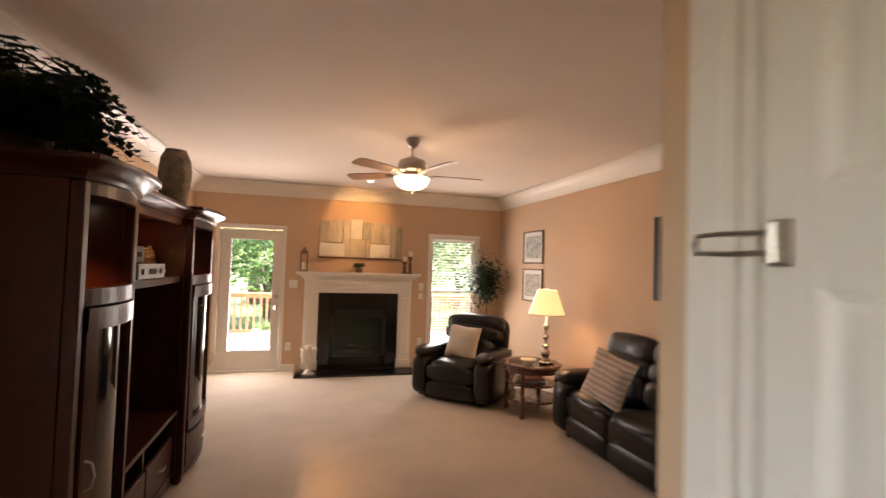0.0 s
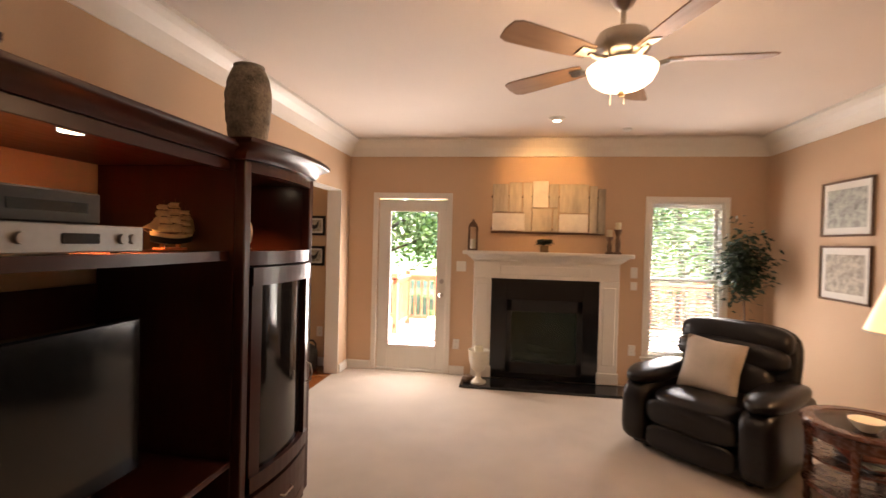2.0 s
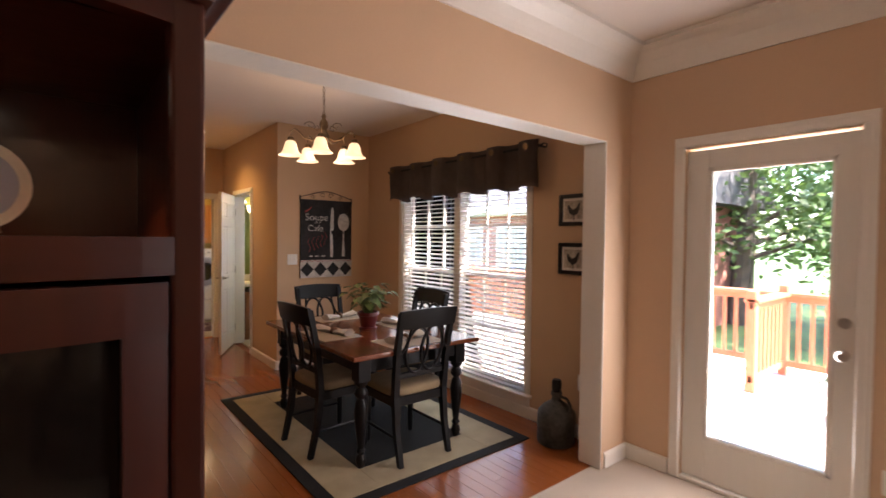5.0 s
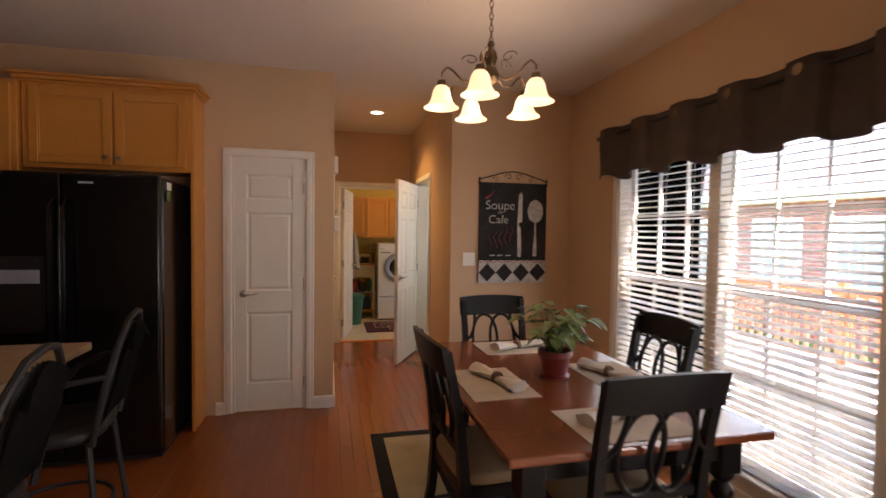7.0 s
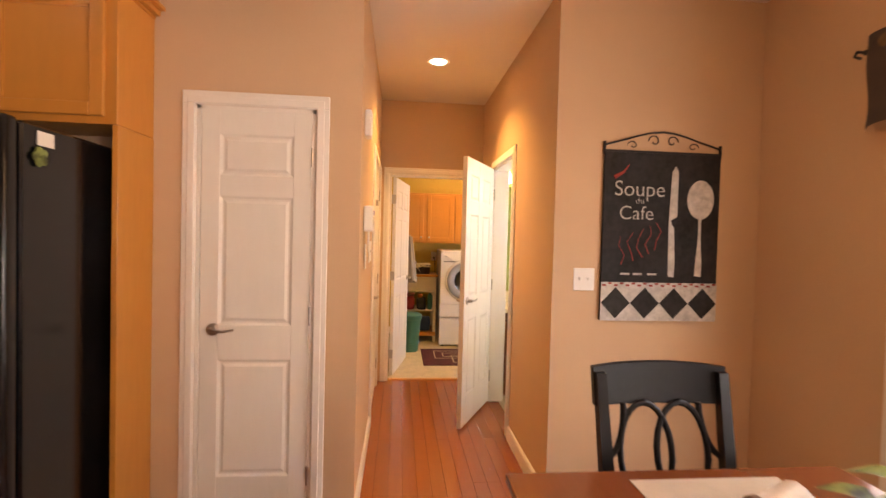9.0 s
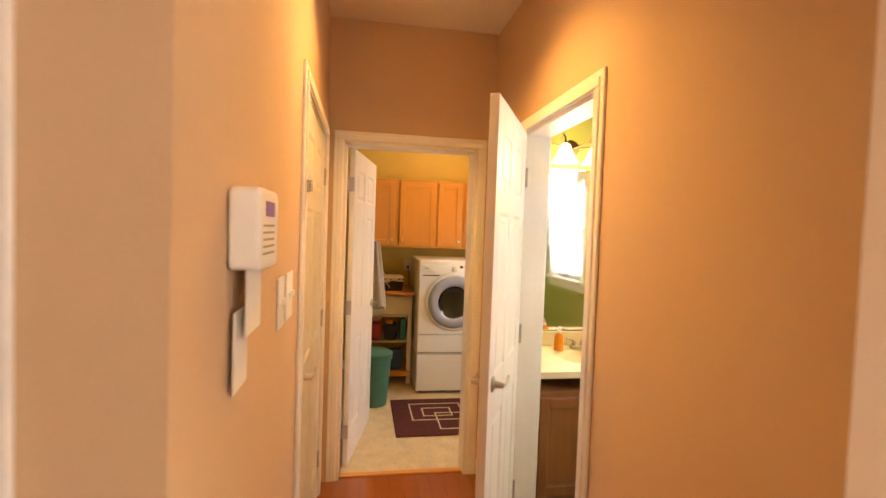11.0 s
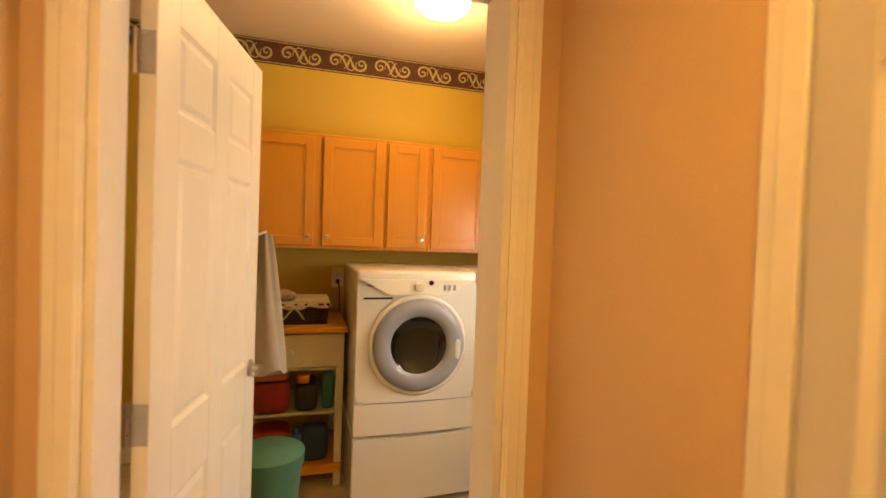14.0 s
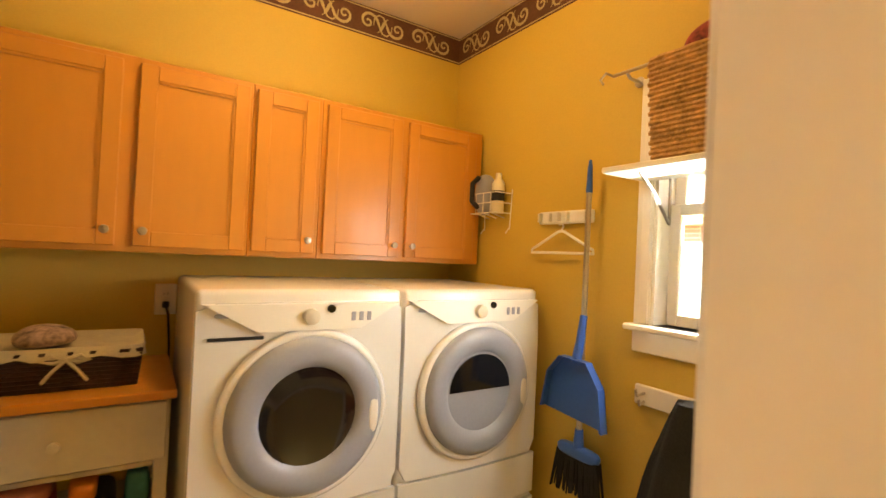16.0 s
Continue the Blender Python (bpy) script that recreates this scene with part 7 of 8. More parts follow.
for s in (-1, 1):
    bm = B(); lathe(bm, [(0, 0.02), (0.016, 0.02), (0.014, 0.05), (0, 0.055)], 12, (s * 0.052, 0, 0)); tube(bm, [(s * 0.052, 0, 0.05), (s * 0.075, -0.01, 0.065), (s * 0.11, -0.015, 0.07)], 0.008, 8, 0.7); part("handle", bm, M_NICKEL, fc, "", True)
sb = thing("soap_bottle", (VX + 0.13, 6.73, 0.8105), "orange liquid soap pump bottle by the faucet", "soap bottle")
M_SOAP = material("orange_soap", (0.75, 0.25, 0.02), 0.15, var=0.05, scale=5, grain=40, coat=0.3)
bm = B(); lathe(bm, [(0, 0), (0.028, 0), (0.03, 0.01), (0.028, 0.09), (0.015, 0.11), (0, 0.11)], 18); part("bottle", bm, M_SOAP, sb, "", True)
bm = B(); lathe(bm, [(0, 0.11), (0.014, 0.11), (0.014, 0.125), (0.005, 0.128), (0.005, 0.15), (0, 0.15)], 12); tube(bm, [(0, 0, 0.15), (0.03, 0, 0.15), (0.04, 0, 0.143)], 0.005, 7); part("pump", bm, M_WHITEPL, sb, "", True)
bm = B(); cushion(bm, (0, 0, 0), (0.05, 0.035, 0.014), 3, 6, pose(0, 0, 0.007))
solo("soap_bar", bm, M_RUSTIC, (VX + 0.14, 7.16, 0.811), "little brown soap piece on the vanity top", "soap", smooth=True)
bm = B(); box(bm, VX, VX + 0.006, 6.425, 7.385, 0.915, 1.97, 0.001)
solo("bath_mirror", bm, M_MIRROR, (0, 0, 0), "large frameless mirror over the vanity", "mirror")
vl = thing("vanity_light", (VX, 6.81, 2.10, 0, 0, 90), "four-light vanity fixture with lit bell glass shades", "wall lamp")
bm = B(); lathe(bm, [(0, 0), (0.06, 0), (0.056, 0.012), (0.03, 0.02), (0, 0.022)], 20, axis="y")
for v in bm.verts:
    v.co.y *= -1
part("backplate", bm, M_BRONZE, vl, "", True)
M_VBELL = glow("lit_bath_shade", (1.0, 0.78, 0.44), 0.33)
for i, x in enumerate((-0.30, -0.10, 0.10, 0.30)):
    bm = B(); tube(bm, [(0, -0.01, 0.0), (x * 0.5, -0.05, 0.02), (x, -0.08, 0.05), (x, -0.11, 0.07), (x, -0.14, 0.05), (x, -0.145, 0.0)], 0.006, 8); part("arm", bm, M_BRONZE, vl, "", True)
    bm = B(); lathe(bm, [(0.022, 0.005), (0.03, -0.01), (0.05, -0.06), (0.072, -0.10), (0.082, -0.108)], 24, (x, -0.145, 0))
    for f in [f for f in bm.faces if len(f.verts) > 8]:
        bm.faces.remove(f)
    part("shade", bm, M_VBELL, vl, "lit bell glass shade", True)
bulb("vanity_bulbs", (VX + 0.16, 6.81, 1.95), 0.637, (1.0, 0.74, 0.40), 0.15)
M_SILVERFR = material("champagne_frame", (0.50, 0.43, 0.32), 0.35, 0.4, var=0.1, scale=8, grain=60)
framed("framed_picture", (-6.32, EXT - 0.002, 1.55), 0.42, 0.41, 0.034, (M_SILVERFR, M_MAT, M_PAPER), "champagne framed sepia print on the green wall", "picture", "", 0.085)

# ---- laundry ----
LC = CEIL - 0.07
bm = B(); box(bm, -9.0, -6.80, 4.6, EXT, LC, CEIL - 0.041)
structure("ceiling_laundry_board", bm, M_CEIL)
M_BORDER = material("brown_wallpaper_border", (0.12, 0.040, 0.020), 0.7, var=0.2, scale=9, grain=80)
M_SCROLL = material("cream_scroll_print", (0.52, 0.42, 0.22), 0.7, var=0.15, scale=12, grain=80)
bm = B()
BZ = LC - 0.155
box(bm, LAX0, LAX0 + 0.003, 4.6, EXT, BZ, LC); box(bm, LAX0 + 0.003, -6.80, EXT - 0.003, EXT, BZ, LC); box(bm, LAX0 + 0.003, -6.80, 4.6, 4.603, BZ, LC)
border = structure("trim_wallpaper_border", bm, M_BORDER)
bm = B()
tube(bm, [(0.062 * math.exp(-0.22 * t) * math.cos(t) - 0.01, 0, 0.062 * math.exp(-0.22 * t) * math.sin(t)) for t in [i * 0.4 for i in range(24)]], 0.0085, 5, 0.55)
tube(bm, [(0.05, 0, 0.0), (0.075, 0, -0.045), (0.10, 0, -0.05), (0.125, 0, -0.03), (0.13, 0, 0.01)], 0.006, 5, 0.5)
tube(bm, [(0.06, 0, -0.03), (0.08, 0, 0.02), (0.105, 0, 0.045)], 0.0055, 5, 0.4)
for v in bm.verts:
    v.co.y *= 0.12
scroll = part("scroll", bm, M_SCROLL, border, "", True)
scroll.matrix_basis = pose(LAX0 + 0.004, 4.72, BZ + 0.078, 0, 0, 90)
k = 1
while 4.72 + 0.152 * k < EXT - 0.06:
    shared("scroll", scroll, border, pose(LAX0 + 0.004, 4.72 + 0.152 * k, BZ + 0.078, 0, 180 * (k % 2), 90)); k += 1
k = 0
while LAX0 + 0.09 + 0.152 * k < -6.9:
    shared("scroll", scroll, border, pose(LAX0 + 0.09 + 0.152 * k, EXT - 0.004, BZ + 0.078, 0, 180 * (k % 2), 0)); k += 1
bm = B()
for z in (BZ + 0.006, LC - 0.012):
    box(bm, LAX0 + 0.003, LAX0 + 0.0045, 4.6, EXT, z, z + 0.006); box(bm, LAX0 + 0.005, -6.80, EXT - 0.0045, EXT - 0.003, z, z + 0.006)
part("border_line", bm, M_SCROLL, border)

dm = thing("ceiling_dome_light", (-8.05, 6.40, LC), "lit frosted dome ceiling light", "ceiling light")
bm = B(); lathe(bm, [(0, -0.001), (0.155, -0.001), (0.155, -0.016), (0.145, -0.02), (0, -0.02)], 30); part("base", bm, M_NICKEL, dm, "", True)
bm = B(); lathe(bm, [(0.145, -0.02), (0.14, -0.045), (0.11, -0.072), (0.06, -0.088), (0.0, -0.092)], 30); part("dome", bm, M_BOWL, dm, "lit frosted dome", True)

WX = -8.14


def machine(y0, name, label, dryer):
    """A front loader on its drawer pedestal; the front faces +x."""
    w = 0.668
    a = thing(name, (WX, y0 + w / 2, 0), label, name.replace("_", " "), "laundry pair")
    h = w / 2
    bm = B(); box(bm, -0.72, -0.012, -h, h, 0.02, 0.383, 0.006); part("pedestal", bm, M_ENAMEL, a)
    # bowed drawer front
    bm = B(); bowed(bm, -h + 0.004, h - 0.004, 0.035, 0.376, -0.012, 0.002, 0.012); part("drawer", bm, M_ENAMEL, a, "", True, 40)
    bm = B(); box(bm, -0.72, -0.02, -h, h, 0.390, 1.266, 0.02, 3); part("body", bm, M_ENAMEL, a, "", True, 40)
    bm = B(); bowed(bm, -h + 0.003, h - 0.003, 0.396, 0.562, -0.02, -0.002, 0.014); part("kick_panel", bm, M_ENAMEL, a, "", True, 40)
    # front with a large round opening
    bm = B(); n = 48
    cz, R0 = 0.872, 0.272
    ring, outer = [], []
    for i in range(n):
        t = 2 * math.pi * i / n
        c, s = math.cos(t), math.sin(t)
        ring.append((R0 * c, cz + R0 * s))
        k = min((h - 0.004) / max(abs(c), 1e-6), ((1.225 - cz) if s > 0 else (cz - 0.570)) / max(abs(s), 1e-6))
        outer.append((k * c, cz + k * s))
    va = [bm.verts.new((-0.004 + 0.006 * (1 - (y / h) ** 2), y, z)) for y, z in ring]
    vb = [bm.verts.new((-0.004 + 0.012 * (1 - (y / h) ** 2) - 0.010 * max(0, (z - 1.05)) / 0.17, y, z)) for y, z in outer]
    vc = [bm.verts.new((-0.025, y, z)) for y, z in outer]
    for i in range(n):
        j = (i + 1) % n
        bm.faces.new((va[i], va[j], vb[j], vb[i])), bm.faces.new((vb[i], vb[j], vc[j], vc[i]))
    part("front", bm, M_ENAMEL, a, "", True, 60)
    bm = B(); lathe(bm, [(0.271, 0.0), (0.273, 0.010), (0.265, 0.020), (0.252, 0.022), (0.247, 0.018)], 48, (0, 0, cz), "x")
    for f in [f for f in bm.faces if len(f.verts) > 8]:
        bm.faces.remove(f)
    part("door_rim", bm, M_ENAMEL, a, "", True, 60)
    bm = B(); lathe(bm, [(0.250, 0.012), (0.246, 0.030), (0.222, 0.046), (0.18, 0.044), (0.155, 0.030), (0.150, 0.018)], 48, (0, 0, cz), "x")
    for f in [f for f in bm.faces if len(f.verts) > 8]:
        bm.faces.remove(f)
    door = part("door", bm, M_GREYPL, a, "silver grey porthole door ring", True, 60)
    if dryer:
        bm = B(); lathe(bm, [(0, 0.026), (0.156, 0.026)], 40, (0, 0, cz), "x"); bm.faces.ensure_lookup_table(); [bm.faces.remove(f) for f in bm.faces[:] if len(f.verts) > 8]; part("door_panel", bm, M_GREYPL, door, "grey lower door panel", True)
        bm = B(); ol = ring_pts(0, cz + 0.005, 0.146, 0.140, 0, 180, 16)
        v1 = [bm.verts.new((0.030, y, z)) for y, z in ol]; v2 = [bm.verts.new((0.026, y, z)) for y, z in ol]
        bm.faces.new(v1)
        for i in range(len(ol)):
            bm.faces.new((v1[i], v1[(i + 1) % len(ol)], v2[(i + 1) % len(ol)], v2[i]))
        part("window", bm, M_DARKGLASS, door, "dark half-round window")
    else:
        bm = B(); lathe(bm, [(0.154, 0.026), (0.135, 0.016), (0.08, 0.004), (0.0, 0.0)], 40, (0, 0, cz), "x"); [bm.faces.remove(f) for f in bm.faces[:] if len(f.verts) > 8]; part("window", bm, M_DARKGLASS, door, "dark concave glass window", True)
    bm = B(); cushion(bm, (0, 0, 0), (0.022, 0.035, 0.12), 3, 6, pose(0.038, 0.212, cz - 0.02)); part("handle", bm, M_WHITEPL, door, "", True)
    # control fascia
    bm = B(); v = [bm.verts.new(p) for p in ((0.004, -h + 0.02, 1.222), (0.004, h - 0.02, 1.222), (0.018, h - 0.17, 1.140), (0.018, -h + 0.17, 1.140))]
    v2 = [bm.verts.new(q.co - Vector((0.024, 0, 0))) for q in v]
    bm.faces.new(v)
    for i in range(4):
        bm.faces.new((v[i], v[(i + 1) % 4], v2[(i + 1) % 4], v2[i]))
    part("control_panel", bm, M_WHITEPL, a)
    bm = B(); lathe(bm, [(0, 0), (0.026, 0), (0.024, 0.018), (0.01, 0.022), (0, 0.022)], 20, (0.011, -0.005, 1.182), "x"); part("dial", bm, M_IVORY, a, "round selector dial", True)
    bm = B(); lathe(bm, [(0, 0), (0.014, 0), (0.012, 0.008), (0, 0.008)], 16, (0.007, 0.062, 1.205), "x"); part("start_button", bm, M_BLACKGLOSS, a, "black round button", True)
    bm = B()
    for i in range(3):
        box(bm, 0.012, 0.0145, 0.13 + 0.028 * i, 0.145 + 0.028 * i, 1.165, 1.195, 0.001)
    part("program_lights", bm, M_GREYPL, a)
    bm = B(); cushion(bm, (0, 0, 0), (0.004, 0.07, 0.014), 3, 5, pose(0.004, -0.25, 1.19)); part("badge", bm, M_GREYPL, a)
    if not dryer:
        bm = B(); box(bm, -0.004, 0.003, -h + 0.035, -h + 0.19, 1.116, 1.126, 0.002); part("detergent_slot", bm, M_BLACKMATT, a, "dark drawer slot")
    for y in (-h + 0.05, h - 0.05):
        for x in (-0.66, -0.07):
            bm = B(); lathe(bm, [(0, 0), (0.022, 0), (0.022, 0.02), (0, 0.02)], 10, (x, y, 0)); part("foot", bm, M_BLACKMATT, a)


machine(6.018, "washing_machine", "white front-loading washing machine on a drawer pedestal", False)
machine(6.694, "tumble_dryer", "white front-loading tumble dryer on a drawer pedestal", True)


def wall_cabinet(y0, y1, doors, label):
    c = thing("wall_cabinet", (LAX0 + 0.001, y0, 1.355, 0, 0, 90), label, "cabinet", "laundry wall cabinets")
    bm = B(); box(bm, 0, y1 - y0, -0.30, 0, 0, 0.70, 0.003); part("body", bm, M_HONEY, c)
    for a, b, kn in doors:
        shaker_door(c, b - a, 0.655, pose(a - y0, -0.30, 0.022), ((b - a - 0.03) if kn else 0.03, 0.055))
    return c


LW = "honey maple wall cabinet above the washing machines"
wall_cabinet(5.385, 6.240, ((5.415, 5.805, 1), (5.856, 6.226, 0)), LW + " with two doors")
wall_cabinet(6.241, 6.525, ((6.254, 6.505, 1),), "narrow honey maple wall cabinet with one door")
wall_cabinet(6.526, 7.405, ((6.546, 6.915, 1), (6.952, 7.355, 0)), LW + " with two doors")

# small chest beside the washer
M_CREAMP = material("cream_painted_wood", (0.66, 0.59, 0.44), 0.5, var=0.06, scale=4, grain=40)
cs = thing("drawer_cart", (-8.68, 5.72, 0), "cream painted cart with a wooden top and one drawer", "side table")
bm = B(); box(bm, -0.27, 0.30, -0.285, 0.285, 0.895, 0.925, 0.006, 2); part("tabletop", bm, M_HONEY, cs, "honey wood top")
for x in (-0.23, 0.24):
    for y in (-0.25, 0.25):
        bm = B(); box(bm, x - 0.02, x + 0.02, y - 0.02, y + 0.02, 0.001, 0.895, 0.003); part("leg", bm, M_CREAMP, cs)
bm = B(); box(bm, -0.23, 0.25, -0.27, 0.27, 0.675, 0.69); box(bm, -0.25, -0.235, -0.26, 0.26, 0.68, 0.895); box(bm, -0.23, 0.25, -0.268, -0.255, 0.68, 0.895); box(bm, -0.23, 0.25, 0.255, 0.268, 0.68, 0.895); part("carcass", bm, M_CREAMP, cs)
bm = B(); box(bm, 0.252, 0.275, -0.262, 0.262, 0.70, 0.885, 0.004); dw = part("drawer", bm, M_CREAMP, cs)
bm = B(); lathe(bm, [(0, 0), (0.009, 0), (0.008, 0.012), (0.017, 0.02), (0.015, 0.028), (0, 0.03)], 14, (0.275, -0.02, 0.79), "x"); part("knob", bm, M_CREAMP, dw, "", True)
bm = B(); box(bm, -0.25, 0.27, -0.27, 0.27, 0.12, 0.14, 0.003); box(bm, 0.25, 0.272, -0.27, 0.27, 0.085, 0.12, 0.003); part("bottom_shelf", bm, M_HONEY, cs)
bm = B(); box(bm, -0.25, 0.25, -0.26, 0.26, 0.42, 0.435, 0.003); part("middle_shelf", bm, M_CREAMP, cs)
M_BITS = {k: material("bits_" + k, c, 0.6, var=0.2, scale=9, grain=60) for k, c in (("red", (0.33, 0.02, 0.015)), ("teal", (0.035, 0.20, 0.16)), ("orange", (0.55, 0.16, 0.02)), ("navy", (0.02, 0.05, 0.12)), ("black", (0.015, 0.015, 0.016)), ("rust", (0.35, 0.10, 0.05)), ("blue", (0.03, 0.14, 0.36)))}
for nm, c, s, mt, lb in (("storage_tin", (-8.52, 5.60, 0.435), (0.22, 0.20, 0.19), "red", "red storage box on the cart shelf"), ("folded_cloth", (-8.52, 5.60, 0.625), (0.26, 0.20, 0.045), "rust", "folded rust-red cloth on a box"), ("tool_bag", (-8.52, 5.79, 0.435), (0.20, 0.13, 0.17), "black", "black tool bag on the cart shelf"), ("duster", (-8.47, 5.77, 0.605), (0.14, 0.07, 0.05), "orange", "orange duster lying on the bag"),
                      ("spray_bottle", (-8.50, 5.91, 0.435), (0.08, 0.07, 0.21), "teal", "dark teal cleaning bottle on the shelf"), ("storage_bin", (-8.52, 5.60, 0.14), (0.24, 0.22, 0.20), "red", "red plastic bin on the lower shelf"), ("detergent_box", (-8.50, 5.84, 0.14), (0.12, 0.16, 0.20), "navy", "navy detergent box on the lower shelf"), ("cleaning_bottle", (-8.47, 5.74, 0.14), (0.07, 0.06, 0.17), "blue", "blue cleaning bottle on the lower shelf")):
    bm = B(); cushion(bm, (0, 0, s[2] / 2 + 0.0005), s, 5, 7, None, 0.004, s[0] * 9)
    if "bottle" in nm:
        lathe(bm, [(0, 0), (0.014, 0), (0.012, 0.035), (0, 0.04)], 10, (0, 0, s[2] - 0.005))
    solo(nm, bm, M_BITS[mt], c, lb, nm.replace("_", " "), smooth=True, sharp=60)
# wicker basket with liner
M_WICKER = material("dark_wicker", (0.055, 0.018, 0.012), 0.6, var=0.4, scale=20, grain=90, bump=0.8)
M_LINER = material("cream_liner_cloth", (0.62, 0.54, 0.40), 0.9, var=0.1, scale=12, grain=150, bump=0.4)
bk = thing("wicker_basket", (-8.64, 5.68, 0.9255), "dark wicker basket with a cream cloth liner and bow", "basket")
bm = B()
for i in range(9):
    z, o = 0.008 + 0.0135 * i, 0.0015 * i
    pts = [(-0.15 - o, -0.21 - o, z), (0.15 + o, -0.21 - o, z), (0.15 + o, 0.21 + o, z), (-0.15 - o, 0.21 + o, z), (-0.15 - o, -0.21 - o, z)]
    pts2 = []
    for a, b in zip(pts, pts[1:]):
        for t in range(10):
            p = Vector(a).lerp(Vector(b), t / 10)
            pts2.append(p + Vector((0.0025 * math.sin(t * math.pi + i * math.pi), 0.0025 * math.sin(t * math.pi + i * math.pi), 0)))
    tube(bm, pts2 + [pts2[0]], 0.0085, 5)
box(bm, -0.145, 0.145, -0.205, 0.205, 0.001, 0.01)
part("weave", bm, M_WICKER, bk, "", True, 70)
bm = B()
for z0, z1, o in ((0.100, 0.135, 0.022),):
    n = 64
    lo, hi, inn = [], [], []
    for i in range(n):
        t = 2 * math.pi * i / n
        k = min(0.16 / max(abs(math.cos(t)), 1e-6), 0.22 / max(abs(math.sin(t)), 1e-6))
        x, y = k * math.cos(t), k * math.sin(t)
        f = 1 + 0.02 * math.sin(i * 2.1)
        lo.append(bm.verts.new((x * 1.08 * f, y * 1.06 * f, z0 + 0.006 * math.sin(i * 1.3)))); hi.append(bm.verts.new((x * 1.04, y * 1.03, z1))); inn.append(bm.verts.new((x * 0.86, y * 0.9, z1 - 0.02)))
    for i in range(n):
        j = (i + 1) % n
        bm.faces.new((lo[i], lo[j], hi[j], hi[i])), bm.faces.new((hi[i], hi[j], inn[j], inn[i]))
    bm.faces.new(inn)
part("liner", bm, M_LINER, bk, "cream cloth liner", True, 60)
bm = B()
for s in (-1, 1):
    tube(bm, [(0.178, 0.03, 0.10), (0.185, 0.03 + s * 0.035, 0.115), (0.185, 0.03 + s * 0.06, 0.10), (0.182, 0.03 + s * 0.03, 0.092), (0.178, 0.03, 0.10)], 0.006, 6)
    tube(bm, [(0.18, 0.03, 0.10), (0.186, 0.03 + s * 0.03, 0.07), (0.184, 0.03 + s * 0.055, 0.035)], 0.006, 6)
part("ribbon", bm, M_LINER, bk, "cream tied ribbon", True)
M_FLORAL = material("floral_cloth", (0.50, 0.34, 0.28), 0.9, var=0.5, scale=26, grain=80)
bm = B(); cushion(bm, (0, 0, 0.03), (0.20, 0.16, 0.06), 2.4, 8, None, 0.02, 4)
solo("folded_cloth", bm, M_FLORAL, (-8.62, 5.64, 1.045), "crumpled floral cloth lying in the basket", "cloth", smooth=True, sharp=80)
cord_plate = wall_plate("power_outlet", (LAX0 + 0.001, 5.985, 1.155, 0, 0, 90), "white wall socket with a black plug", 0.08, 0.13, socket=True)
bm = B(); box(bm, 0.008, 0.035, -0.012, 0.012, -0.035, -0.008, 0.004); tube(bm, [(0.03, 0, -0.02), (0.045, 0.01, -0.06), (0.03, 0.02, -0.20), (0.03, 0.025, -0.5), (0.03, 0.022, -0.9)], 0.005, 6)
o = part("power_cord", bm, M_BLACKMATT, cord_plate, "black plug and cord", True); o.matrix_basis = pose(0, 0, 0, 0, 0, -90)

lr = thing("laundry_rug", (-7.60, 6.32, 0.001), "dark red rug with cream line squares", "rug")
M_WINE = material("wine_red_pile", (0.085, 0.012, 0.014), 0.95, var=0.2, scale=7, grain=240, bump=0.7)
bm = B(); box(bm, -0.38, 0.38, -0.55, 0.55, 0, 0.010, 0.004); part("base", bm, M_WINE, lr)
bm = B()
for x0, x1, y0, y1 in ((-0.26, 0.10, -0.40, 0.05), (-0.05, 0.28, -0.20, 0.32), (-0.30, 0.05, 0.15, 0.47), (-0.16, 0.02, -0.30, -0.05)):
    for a, b, c, d in ((x0, x1, y0, y0 + 0.012), (x0, x1, y1 - 0.012, y1), (x0, x0 + 0.012, y0, y1), (x1 - 0.012, x1, y0, y1)):
        box(bm, a, b, c, d, 0.0101, 0.0118)
part("line_pattern", bm, M_LINER, lr, "cream line squares")

tb = thing("waste_bin", (-7.93, 5.62, 0.001), "teal plastic waste bin behind the laundry door", "bin")
M_TEAL = material("teal_plastic", (0.05, 0.20, 0.15), 0.45, var=0.08, scale=5, grain=60)
bm = B(); lathe(bm, [(0, 0), (0.115, 0), (0.145, 0.40), (0.155, 0.405), (0.155, 0.43), (0.145, 0.43), (0.138, 0.40), (0.11, 0.015), (0, 0.012)], 28); part("body", bm, M_TEAL, tb, "", True, 50)
bm = B(); lathe(bm, [(0.157, 0.43), (0.157, 0.455), (0.12, 0.475), (0.0, 0.48)], 28); part("lid", bm, M_TEAL, tb, "", True, 50)

# robe hung behind the laundry door
M_ROBE = material("grey_towelling", (0.42, 0.38, 0.33), 0.95, var=0.12, scale=6, grain=260, bump=0.8)
rb = thing("bath_robe", (-7.645, 5.60, 0.90), "grey towelling robe hung behind the laundry door", "robe")
bm = B()
n, mrows = 40, 16
rings = []
for j in range(mrows + 1):
    v = j / mrows
    wd = 0.016 + 0.050 * (1 - v) ** 0.8
    rings.append([bm.verts.new((-0.01 + (0.022 + 0.022 * (1 - v) + 0.006 * math.sin(5 * t + v * 2)) * math.cos(t), 0.022 * (1 - v) + (wd + 0.008 * math.sin(4 * t + v * 3)) * math.sin(t), 0.54 * v + 0.012 * (1 - v) * math.sin(3 * t))) for t in [2 * math.pi * i / n for i in range(n)]])
for a, b in zip(rings, rings[1:]):
    for i in range(n):
        bm.faces.new((a[i], a[(i + 1) % n], b[(i + 1) % n], b[i]))
